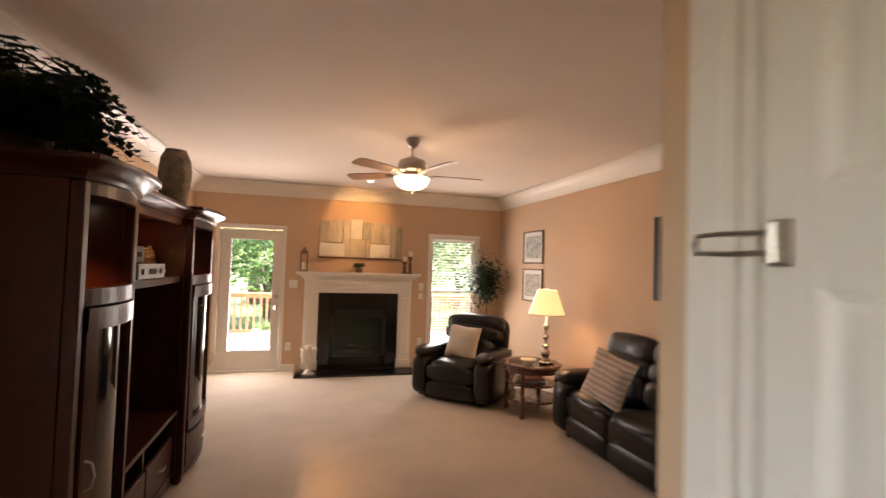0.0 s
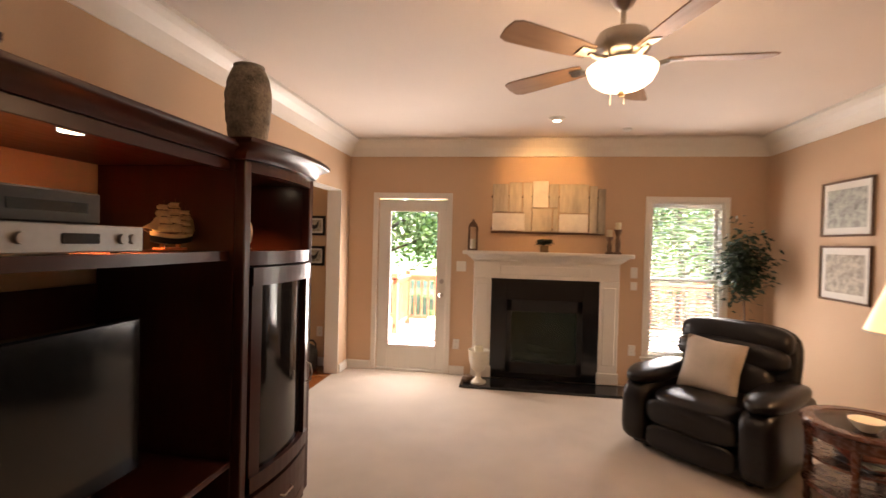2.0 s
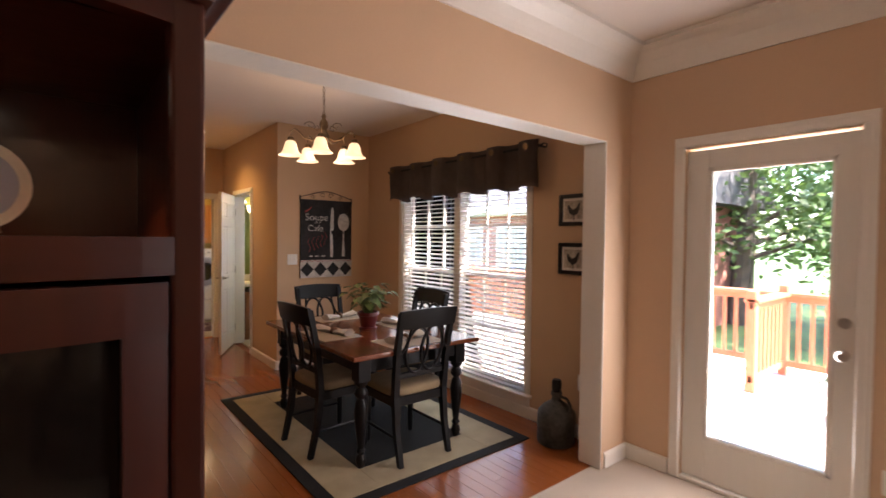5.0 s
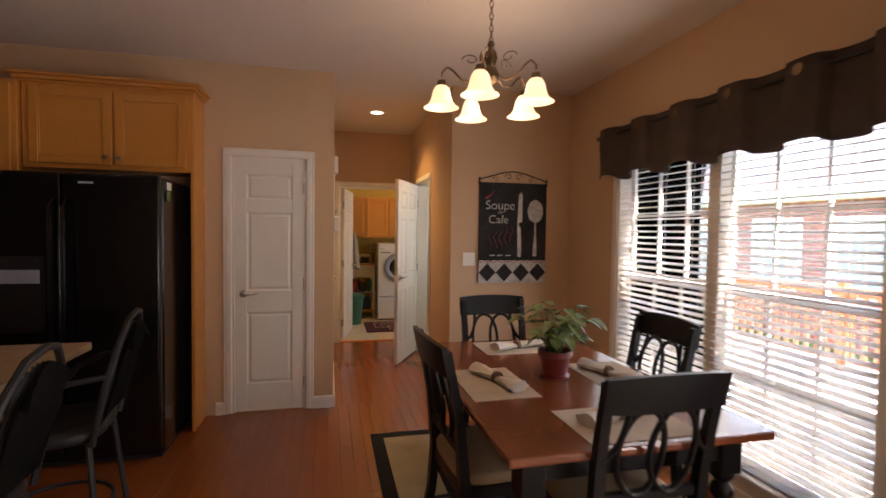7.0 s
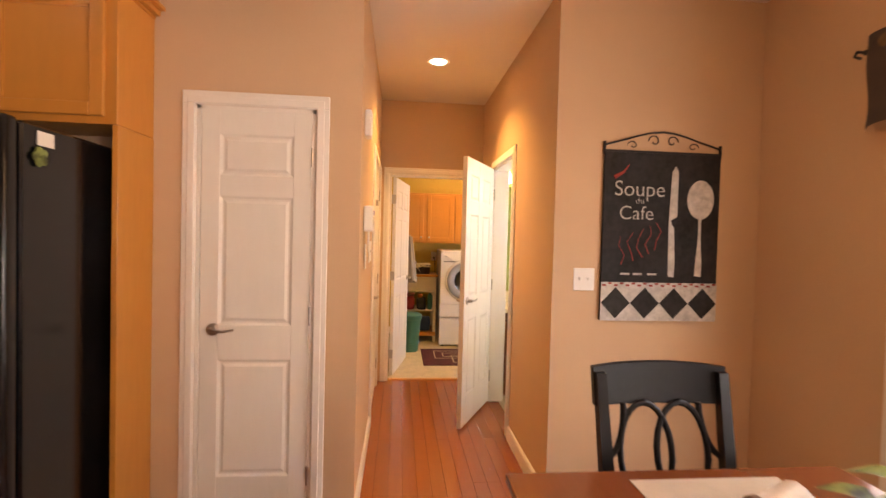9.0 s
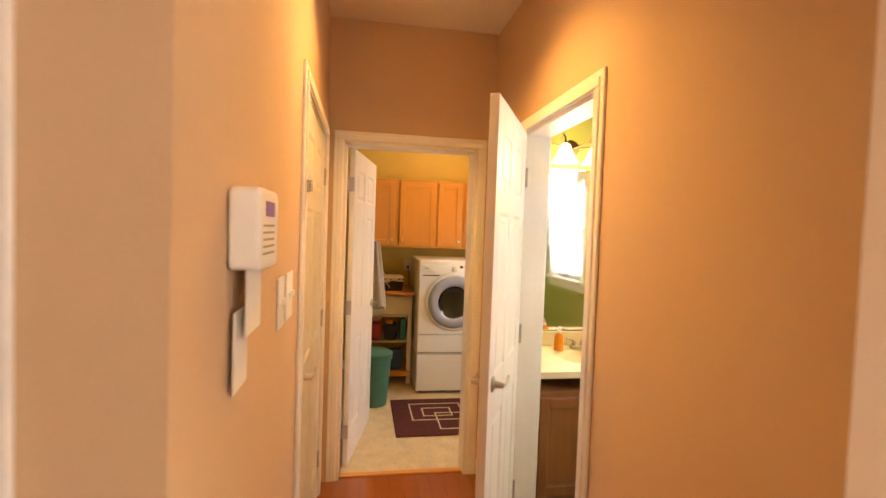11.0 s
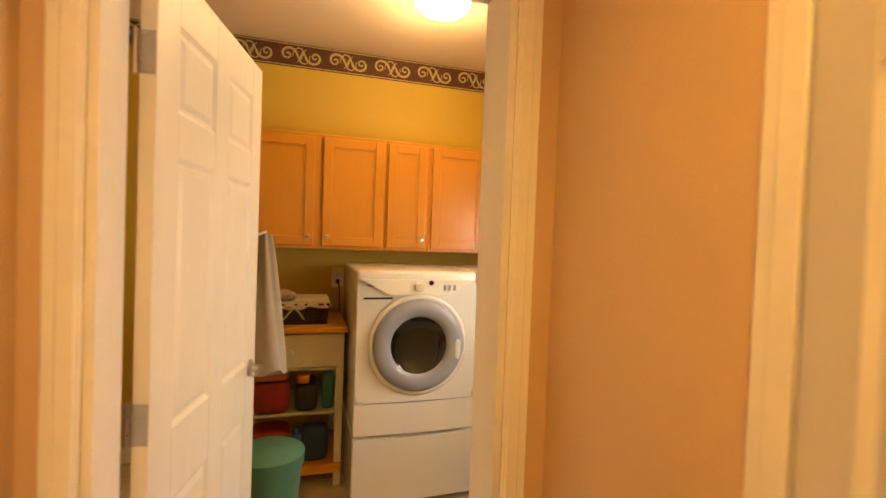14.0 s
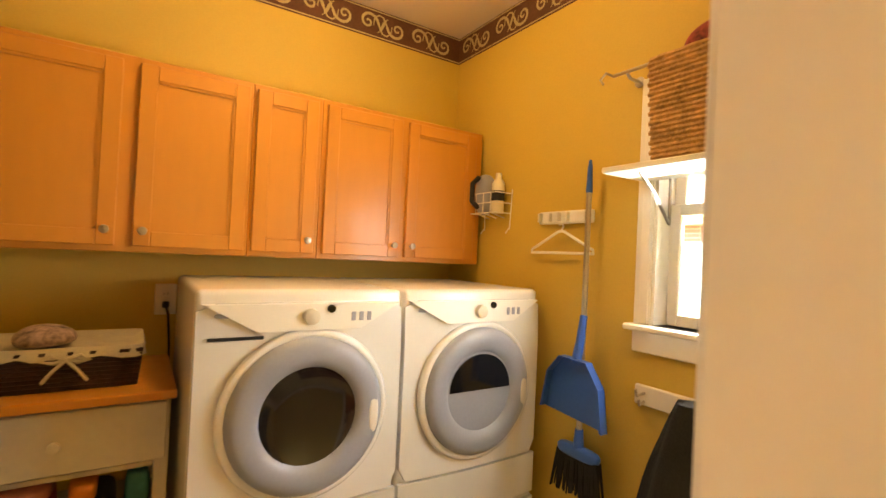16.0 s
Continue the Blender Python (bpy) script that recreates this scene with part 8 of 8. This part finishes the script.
bm.faces.new(rings[0]), bm.faces.new(rings[-1])
part("cloth", bm, M_ROBE, rb, "", True, 80)
bm = B(); tube(bm, [(0.085, -0.045, 0.54), (0.05, -0.05, 0.54), (0.01, -0.03, 0.535), (-0.01, 0.0, 0.55)], 0.006, 7); part("hook", bm, M_NICKEL, rb)

# right-hand wall of the laundry
ih = thing("iron_holder", (-8.54, EXT - 0.002, 1.72), "white wire wall holder with an iron and spray bottle", "iron holder")
bm = B()
for z in (-0.10, -0.05, 0.0):
    tube(bm, [(-0.10, -0.005, z), (-0.10, -0.10, z), (0.10, -0.10, z), (0.10, -0.005, z)], 0.003, 5)
for x in (-0.06, 0.0, 0.06):
    tube(bm, [(x, -0.10, 0.0), (x, -0.10, -0.10), (x, -0.01, -0.12)], 0.003, 5)
tube(bm, [(-0.10, -0.005, -0.18), (-0.11, -0.005, 0.02)], 0.003, 5); tube(bm, [(0.10, -0.005, -0.18), (0.11, -0.005, 0.02)], 0.003, 5); tube(bm, [(-0.10, -0.03, -0.20), (-0.10, -0.005, -0.17)], 0.003, 5); tube(bm, [(0.10, -0.03, -0.20), (0.10, -0.005, -0.17)], 0.003, 5)
part("wire_frame", bm, M_WHITEPL, ih)
bm = B(); cushion(bm, (0, 0, 0), (0.11, 0.09, 0.21), 2.6, 8, pose(-0.045, -0.055, 0.0)); part("iron_body", bm, M_GREYPL, ih, "grey steam iron", True, 60)
bm = B(); tube(bm, [(-0.05, -0.095, -0.07), (-0.05, -0.135, -0.04), (-0.05, -0.135, 0.05), (-0.05, -0.095, 0.085)], 0.013, 8); part("iron_handle", bm, M_BLACKMATT, ih, "", True)
bm = B(); lathe(bm, [(0, -0.10), (0.032, -0.10), (0.032, 0.05), (0.015, 0.075), (0.015, 0.10), (0, 0.10)], 16, (0.06, -0.055, 0)); part("spray_bottle", bm, M_CANDLE, ih, "cream spray bottle", True)
bm = B(); lathe(bm, [(0.0328, -0.04), (0.0332, -0.04), (0.0332, 0.01), (0.0328, 0.01)], 16, (0.06, -0.055, 0)); part("bottle_label", bm, M_BLACKMATT, ih)
hr = thing("hook_rail", (-8.07, EXT - 0.002, 1.585), "white plastic broom rail on the yellow wall", "hook rail")
bm = B(); box(bm, -0.15, 0.15, -0.022, 0, -0.028, 0.028, 0.008, 2); part("rail", bm, M_WHITEPL, hr)
for x in (-0.13, -0.07, -0.02, 0.03, 0.13):
    bm = B(); box(bm, x - 0.006, x + 0.006, -0.045, -0.022, -0.02, 0.02, 0.003); part("clip", bm, M_WHITEPL, hr)
bm = B(); tube(bm, [(0, 0, 0.05), (0.012, 0, 0.068), (0.0, 0, 0.085), (-0.012, 0, 0.075)], 0.004, 6); tube(bm, [(-0.17, 0, -0.03), (-0.02, 0, 0.045), (0.0, 0, 0.05), (0.02, 0, 0.045), (0.17, 0, -0.03), (0.175, 0, -0.045), (-0.175, 0, -0.045), (-0.17, 0, -0.03)], 0.006, 7)
solo("clothes_hanger", bm, M_WHITEPL, (-8.07, EXT - 0.035, 1.475), "white plastic clothes hanger on the rail", "hanger", smooth=True)
M_BROOMB = material("blue_plastic", (0.022, 0.10, 0.42), 0.35, var=0.08, scale=5, grain=60)
M_BRISTLE = material("black_bristle", (0.012, 0.012, 0.014), 0.9, var=0.3, scale=40, grain=200, bump=0.8)
br = thing("broom", (-7.90, EXT - 0.07, 0.40), "blue broom with a steel handle hanging on the wall", "broom")
bm = B(); tube(bm, [(0, 0, 0.30), (0, 0, 1.28)], 0.011, 10); part("handle", bm, M_NICKEL, br, "", True)
bm = B(); tube(bm, [(0, 0, 1.27), (0, 0, 1.37), (0, 0, 1.40)], 0.0135, 10, 0.4); part("grip", bm, M_BROOMB, br, "blue grip", True)
bm = B(); cushion(bm, (0, 0, 0), (0.20, 0.045, 0.05), 3.5, 8, pose(0, 0, 0.25)); lathe(bm, [(0, 0.26), (0.022, 0.26), (0.016, 0.34), (0, 0.34)], 12); part("head", bm, M_BROOMB, br, "", True, 60)
bm = B()
for i in range(60):
    x = -0.095 + 0.19 * (i % 30) / 29
    y = -0.012 + 0.024 * (i // 30)
    tube(bm, [(x, y, 0.24), (x * 1.25 + rng.uniform(-0.006, 0.006), y * 1.4, 0.08 + rng.uniform(-0.01, 0.01))], 0.0045, 4, 0.7)
part("bristles", bm, M_BRISTLE, br)
dp = thing("dustpan", (-7.875, EXT - 0.115, 0.79), "blue plastic dustpan clipped to the broom handle", "dustpan")
bm = B()
ol = [(-0.15, 0.02), (0.15, 0.0), (0.13, 0.15), (0.07, 0.235), (-0.06, 0.24), (-0.12, 0.17)]
strip(bm, ol, -0.02, -0.014); 
for (x0, z0), (x1, z1) in zip(ol[1:], ol[2:] + ol[:1]):
    strip(bm, [(x0, z0), (x1, z1), (x1 * 0.94, z1 * 0.97 + 0.004), (x0 * 0.94, z0 * 0.97 + 0.004)], -0.05, -0.014)
part("pan", bm, M_BROOMB, dp)
bm = B(); tube(bm, [(0, -0.018, 0.22), (0, 0.0, 0.30), (0, 0.015, 0.40)], 0.020, 10, 0.7); part("handle", bm, M_BROOMB, dp, "", True)
# window shelf, basket, rod, coat
sh = thing("window_shelf", (-7.35, EXT - 0.002, 1.70), "white wire shelf across the laundry window", "shelf")
bm = B(); box(bm, -0.36, 0.36, -0.24, 0, 0.0, 0.02, 0.004); part("board", bm, M_WHITEPL, sh)
for x in (-0.25, 0.25):
    bm = B(); tube(bm, [(x, -0.005, -0.16), (x, -0.10, -0.06), (x, -0.18, -0.002)], 0.006, 7); tube(bm, [(x, -0.005, -0.16), (x, -0.005, 0.0)], 0.006, 7); part("bracket", bm, M_NICKEL, sh)
M_RATTAN = material("honey_rattan", (0.56, 0.30, 0.10), 0.6, var=0.3, scale=20, grain=80, bump=0.7)
wb = thing("rattan_basket", (-7.36, EXT - 0.13, 1.7205), "honey rattan basket standing on the window shelf", "basket")
bm = B()
for i in range(21):
    z = 0.008 + 0.0155 * i
    o = 0.001 * i
    q = []
    for (x0, y0), (x1, y1) in (((-0.17 - o, -0.10), (0.17 + o, -0.10)), ((0.17 + o, -0.10), (0.17 + o, 0.10)), ((0.17 + o, 0.10), (-0.17 - o, 0.10)), ((-0.17 - o, 0.10), (-0.17 - o, -0.10))):
        for t in range(8):
            f = t / 8
            q.append((x0 + (x1 - x0) * f + 0.002 * (-1) ** (t + i), y0 + (y1 - y0) * f + 0.003 * (-1) ** (t + i), z))
    tube(bm, q + [q[0]], 0.0086, 5)
box(bm, -0.165, 0.165, -0.095, 0.095, 0.001, 0.006)
part("weave", bm, M_RATTAN, wb, "", True, 70)
bm = B(); cushion(bm, (0, 0, 0.05), (0.24, 0.15, 0.12), 2.4, 8, None, 0.02, 2)
solo("red_cloth", bm, material("red_floral_cloth", (0.42, 0.07, 0.06), 0.9, var=0.5, scale=24, grain=90), (-7.36, EXT - 0.13, 2.02), "crumpled red floral cloth piled in the basket", "cloth", smooth=True, sharp=80)
cr = thing("curtain_rod", (-7.40, EXT - 0.002, 2.10), "slim nickel curtain rod with a hooked end", "curtain rod")
bm = B(); tube(bm, [(-0.40, -0.08, 0), (0.45, -0.08, 0)], 0.007, 8); tube(bm, [(-0.40, -0.08, 0), (-0.43, -0.085, 0.02), (-0.455, -0.085, 0.0), (-0.44, -0.085, -0.02)], 0.005, 6); part("rod", bm, M_NICKEL, cr, "", True)
bm = B(); tube(bm, [(-0.34, -0.005, -0.02), (-0.34, -0.06, -0.02), (-0.34, -0.08, -0.005)], 0.006, 7); lathe(bm, [(0, -0.004), (0.02, -0.004), (0.02, 0), (0, 0)], 14, (-0.34, 0, -0.02), "y"); part("bracket", bm, M_NICKEL, cr, "", True)
wh = thing("coat_hook_rail", (-7.40, EXT - 0.002, 0.93), "white coat rail with metal hooks under the window", "hook rail")
bm = B(); box(bm, -0.30, 0.30, -0.018, 0, -0.035, 0.035, 0.004); part("rail", bm, M_TRIM, wh)
for x in (-0.26, -0.10, 0.10, 0.26):
    bm = B(); tube(bm, [(x, -0.018, 0.01), (x, -0.06, 0.005), (x, -0.07, 0.03)], 0.005, 6); tube(bm, [(x, -0.018, -0.02), (x, -0.045, -0.03), (x, -0.05, -0.01)], 0.005, 6); part("hook", bm, M_NICKEL, wh, "", True)
M_COAT = material("black_coat_cloth", (0.014, 0.014, 0.015), 0.85, var=0.3, scale=6, grain=160, bump=0.4)
bm = B()
n, rows_ = 32, 12
rings = []
for j in range(rows_ + 1):
    v = j / rows_
    wd = 0.23 - 0.16 * v ** 2.2
    rings.append([bm.verts.new(((wd + 0.015 * math.sin(6 * t + 3 * v)) * math.cos(t), (0.085 - 0.03 * v) * math.sin(t) - 0.01 * math.sin(5 * t), 0.72 * v)) for t in [2 * math.pi * i / n for i in range(n)]])
for a, b in zip(rings, rings[1:]):
    for i in range(n):
        bm.faces.new((a[i], a[(i + 1) % n], b[(i + 1) % n], b[i]))
bm.faces.new(rings[0]), bm.faces.new(rings[-1])
solo("coat", bm, M_COAT, (-7.40, EXT - 0.115, 0.26), "black coat hanging from the hook rail", "coat", smooth=True, sharp=80)

# ---- deck and garden ----
deck = tagged(thing("deck", (0, 0, 0), "weathered timber deck outside the patio door", "deck"), kind="structure")
bm = B(); box(bm, -6.5, 6.0, EXT + 0.17, 11.6, -0.30, -0.10); part("joists", bm, M_RAIL, deck)
first = None
for i in range(28):
    y = EXT + 0.18 + 0.145 * i
    if first is None:
        bm = B(); box(bm, -6.5, 6.0, 0, 0.138, -0.098, -0.06, 0.004); first = part("board", bm, M_DECK, deck); first.location.y = y
    else:
        shared("board", first, deck, pose(0, y, 0))


def railing(x0, y0, x1, y1):
    L = math.hypot(x1 - x0, y1 - y0)
    r = thing("deck_railing", (x0, y0, -0.06, 0, 0, math.degrees(math.atan2(y1 - y0, x1 - x0))), "red-stained wooden deck railing with square balusters", "railing", "deck railings")
    bm = B(); box(bm, 0, L, -0.07, 0.07, 0.93, 0.97, 0.005); part("top_rail", bm, M_RAIL, r)
    bm = B(); box(bm, 0, L, -0.02, 0.02, 0.86, 0.93, 0.003); box(bm, 0, L, -0.02, 0.02, 0.10, 0.17, 0.003); part("rail", bm, M_RAIL, r)
    post = bal = None
    for i in range(int(L / 1.8) + 1):
        if post is None:
            bm = B(); box(bm, 0, 0.09, -0.045, 0.045, 0, 1.05, 0.006); post = part("post", bm, M_RAIL, r)
        else:
            shared("post", post, r, pose(min(1.8 * i, L - 0.09), 0, 0))
    for i in range(1, int(L / 0.13)):
        if bal is None:
            bm = B(); box(bm, -0.018, 0.018, -0.018, 0.018, 0.10, 0.93); bal = part("baluster", bm, M_RAIL, r); bal.location.x = 0.13
        else:
            shared("baluster", bal, r, pose(0.13 * i, 0, 0))
    return r


railing(-6.4, 11.0, 5.9, 11.0)
railing(-0.95, 9.9, -0.95, 11.0)
M_PATIO = material("white_patio_metal", (0.75, 0.74, 0.72), 0.4, var=0.03, scale=4, grain=60)


def patio_chair(m):
    c = thing("patio_chair", m, "white metal patio chair on the deck", "chair", "white patio chairs")
    bm = B(); cushion(bm, (0, 0, 0), (0.46, 0.46, 0.06), 4, 6, pose(0, 0, 0.44)); part("seat", bm, M_PATIO, c, "", True)
    bm = B(); tube(bm, [(0.24 * math.cos(t), 0.22, 0.66 + 0.30 * math.sin(t)) for t in [math.pi * (i / 14 * 1.4 - 0.2) for i in range(15)]], 0.02, 8)
    for x in (-0.14, -0.07, 0, 0.07, 0.14):
        tube(bm, [(x, 0.22, 0.46), (x, 0.22, 0.92 - 2.5 * x * x)], 0.014, 6)
    part("back", bm, M_PATIO, c, "", True)
    for x in (-0.2, 0.2):
        for y in (-0.2, 0.2):
            bm = B(); tube(bm, [(x, y, 0.43), (x * 1.15, y * 1.15, 0)], 0.014, 7); part("leg", bm, M_PATIO, c, "", True)
    return c


pc = patio_chair(pose(-1.75, 8.75, -0.06, 0, 0, 150))
copy_thing(pc, pose(-2.9, 9.6, -0.06, 0, 0, 20))
pt = thing("patio_table", (-2.35, 9.15, -0.06), "white round patio table on the deck", "table")
bm = B(); lathe(bm, [(0, 0.70), (0.44, 0.70), (0.46, 0.715), (0.44, 0.73), (0, 0.73)], 32); part("tabletop", bm, M_PATIO, pt, "", True)
bm = B(); lathe(bm, [(0, 0), (0.22, 0), (0.2, 0.02), (0.035, 0.06), (0.03, 0.70), (0, 0.70)], 20); part("pedestal", bm, M_PATIO, pt, "", True)
pl = thing("planter", (-0.10, 9.6, -0.06), "white urn planter with flowers on the deck", "planter")
bm = B(); lathe(bm, [(0, 0), (0.12, 0), (0.14, 0.03), (0.08, 0.08), (0.17, 0.22), (0.21, 0.36), (0.19, 0.36), (0.15, 0.28), (0, 0.27)], 24); part("urn", bm, M_PATIO, pl, "", True)
bm = B()
for i in range(40):
    frond(bm, (0, 0, 0.28), rng.uniform(0, 6.28), rng.uniform(0.10, 0.26), rng.uniform(0.1, 0.25), 0.05, 0.03, 7, rng)
part("leaves", bm, M_LEAF, pl)


def tree(name, x, y, h, r, seed, leaves=1500):
    q = random.Random(seed)
    t = thing(name, (x, y, -0.55), "leafy green deciduous tree behind the deck", "tree", "garden trees")
    bm = B()
    tube(bm, [(0, 0, 0), (q.uniform(-0.2, 0.2), 0, h * 0.35), (q.uniform(-0.3, 0.3), q.uniform(-0.2, 0.2), h * 0.75)], 0.035 * h, 9, 0.35)
    tips = []
    for i in range(16):
        a, z = q.uniform(0, 6.28), q.uniform(0.16, 0.72) * h
        L = r * q.uniform(0.6, 1.0) * (1.1 - 0.5 * abs(z / h - 0.45))
        p2 = Vector((L * math.cos(a), L * math.sin(a), z + q.uniform(0.1, 0.3) * L))
        tube(bm, [(0, 0, z - 0.1 * L), (p2.x * 0.5, p2.y * 0.5, z + 0.1 * L), tuple(p2)], 0.010 * h, 6, 0.3)
        tips += [p2, Vector((p2.x * 0.6, p2.y * 0.6, z + 0.15 * L))]
    tips += [Vector((q.uniform(-0.3, 0.3) * r, q.uniform(-0.3, 0.3) * r, h * q.uniform(0.75, 0.98))) for _ in range(8)]
    part("trunk", bm, M_BARK, t, "", True)
    bm = B()
    for i in range(leaves):
        c = q.choice(tips)
        p = c + Vector((q.gauss(0, 0.22), q.gauss(0, 0.22), q.gauss(0, 0.18))) * r
        s = q.uniform(0.045, 0.115) * (h / 9)
        u = Vector((q.uniform(-1, 1), q.uniform(-1, 1), q.uniform(-0.6, 0.6))).normalized()
        w = u.orthogonal().normalized() * s
        u *= s * 1.5
        bm.faces.new([bm.verts.new(v) for v in (p - u, p + w * 0.7, p + u, p - w * 0.7)])
    part("crown", bm, M_LEAF, t)


for k, (x, y, h, r) in enumerate(((-3.6, 17.5, 8, 2.6), (-0.6, 19.0, 9.5, 3.0), (1.8, 16.5, 7.5, 2.6), (4.4, 18.0, 9, 3.0), (7.4, 17.0, 8.5, 2.8), (-7.0, 22.0, 10, 3.2), (-1.8, 25.0, 12, 3.8), (3.2, 25.0, 12, 4.0), (9.5, 23.0, 11, 3.6), (0.4, 14.6, 4.2, 1.7), (5.2, 14.2, 4.0, 1.6))):
    tree("tree", x, y, h, r, 20 + k, 6200 if k < 5 else 4200)

# opaque grey, lightened for the bright haze; dark glass came out black
M_HOUSEPANE = material("pale_grey_pane", (0.30, 0.32, 0.34), 0.12, var=0.2, scale=1.5, grain=20)

# brick wing of the neighbouring house
hw = thing("brick_house", (-8.0, 14.2, -0.55), "red brick house wing with white windows and grey roof", "house")
bm = B(); box(bm, -5.0, 4.2, 0, 5.0, 0, 2.95); part("wall", bm, M_BRICK, hw)
bm = B()
for i in range(36):
    box(bm, -5.0, 4.2, -0.004, 0, 0.08 * i + 0.068, 0.08 * i + 0.079)
part("mortar_joints", bm, M_MORTAR, hw)
bm = B(); v = [bm.verts.new(p) for p in ((-5.4, -0.45, 2.90), (4.6, -0.45, 2.90), (4.6, 2.6, 4.9), (-5.4, 2.6, 4.9), (4.6, 5.5, 2.9), (-5.4, 5.5, 2.9))]
bm.faces.new((v[0], v[1], v[2], v[3])), bm.faces.new((v[3], v[2], v[4], v[5])), bm.faces.new((v[1], v[4], v[2])), bm.faces.new((v[0], v[3], v[5])), bm.faces.new((v[0], v[5], v[4], v[1]))
part("roof", bm, M_ROOF, hw)
bm = B(); box(bm, -5.4, 4.6, -0.55, -0.45, 2.78, 2.92, 0.02); part("gutter", bm, M_PATIO, hw, "white gutter")
bm = B(); box(bm, -5.2, 4.4, -0.44, -0.002, 2.70, 2.78); part("soffit", bm, M_PATIO, hw)
for x in (-3.6, -1.9, -0.2, 1.5, 3.0):
    bm = B(); w0 = 0.55
    box(bm, x - w0, x + w0, -0.03, 0.0, 0.95, 1.0); box(bm, x - w0, x + w0, -0.03, 0, 2.35, 2.40); box(bm, x - w0, x - w0 + 0.06, -0.03, 0, 1.0, 2.35); box(bm, x + w0 - 0.06, x + w0, -0.03, 0, 1.0, 2.35)
    for i in (-1, 0, 1):
        box(bm, x + i * 0.27 - 0.012, x + i * 0.27 + 0.012, -0.025, 0, 1.0, 2.35)
    for i in range(3):
        box(bm, x - w0 + 0.06, x + w0 - 0.06, -0.024, 0, 1.32 + 0.34 * i, 1.345 + 0.34 * i)
    wn_ = part("window", bm, M_PATIO, hw, "white gridded window")
    bm = B(); box(bm, x - w0 + 0.06, x + w0 - 0.06, -0.012, -0.008, 1.0, 2.35); part("pane", bm, M_HOUSEPANE, wn_)

# ---- floor boards ----
sizes = {}
q = random.Random(11)


def lay(x0, x1, y0, y1, w=0.083):
    y = y0
    while y < y1 - 0.01:
        ww = min(w, y1 - y)
        x = x0
        cut = q.choice((0.5, 0.8, 1.1, 1.4))
        while x < x1 - 0.01:
            L = min(cut, x1 - x)
            if x1 - x - L < 0.25:
                L = x1 - x
            key = (round(L, 2), round(ww, 3))
            if key not in sizes:
                bm = B(); box(bm, 0.0003, L - 0.0003, 0.0003, ww - 0.0003, -0.011, 0.0, 0.0008)
                sizes[key] = part("plank", bm, M_OAK, floor_wood); sizes[key].location = (x, y, 0)
            else:
                shared("plank", sizes[key], floor_wood, pose(x, y, 0))
            x += L
            cut = q.choice((0.9, 1.2, 1.5, 1.8))
        y += ww


lay(-4.44, -0.987, 3.9, EXT)
lay(-6.72, -4.44, HY0, HY1)
bm = B()
y = 0.4
while y < 3.9:
    box(bm, -4.39, -0.987, y + 0.0003, min(y + 0.083, 3.9) - 0.0003, -0.011, 0.0); y += 0.083
o = part("far_planks", bm, M_OAK, floor_wood); tagged(o, kind="stuff")
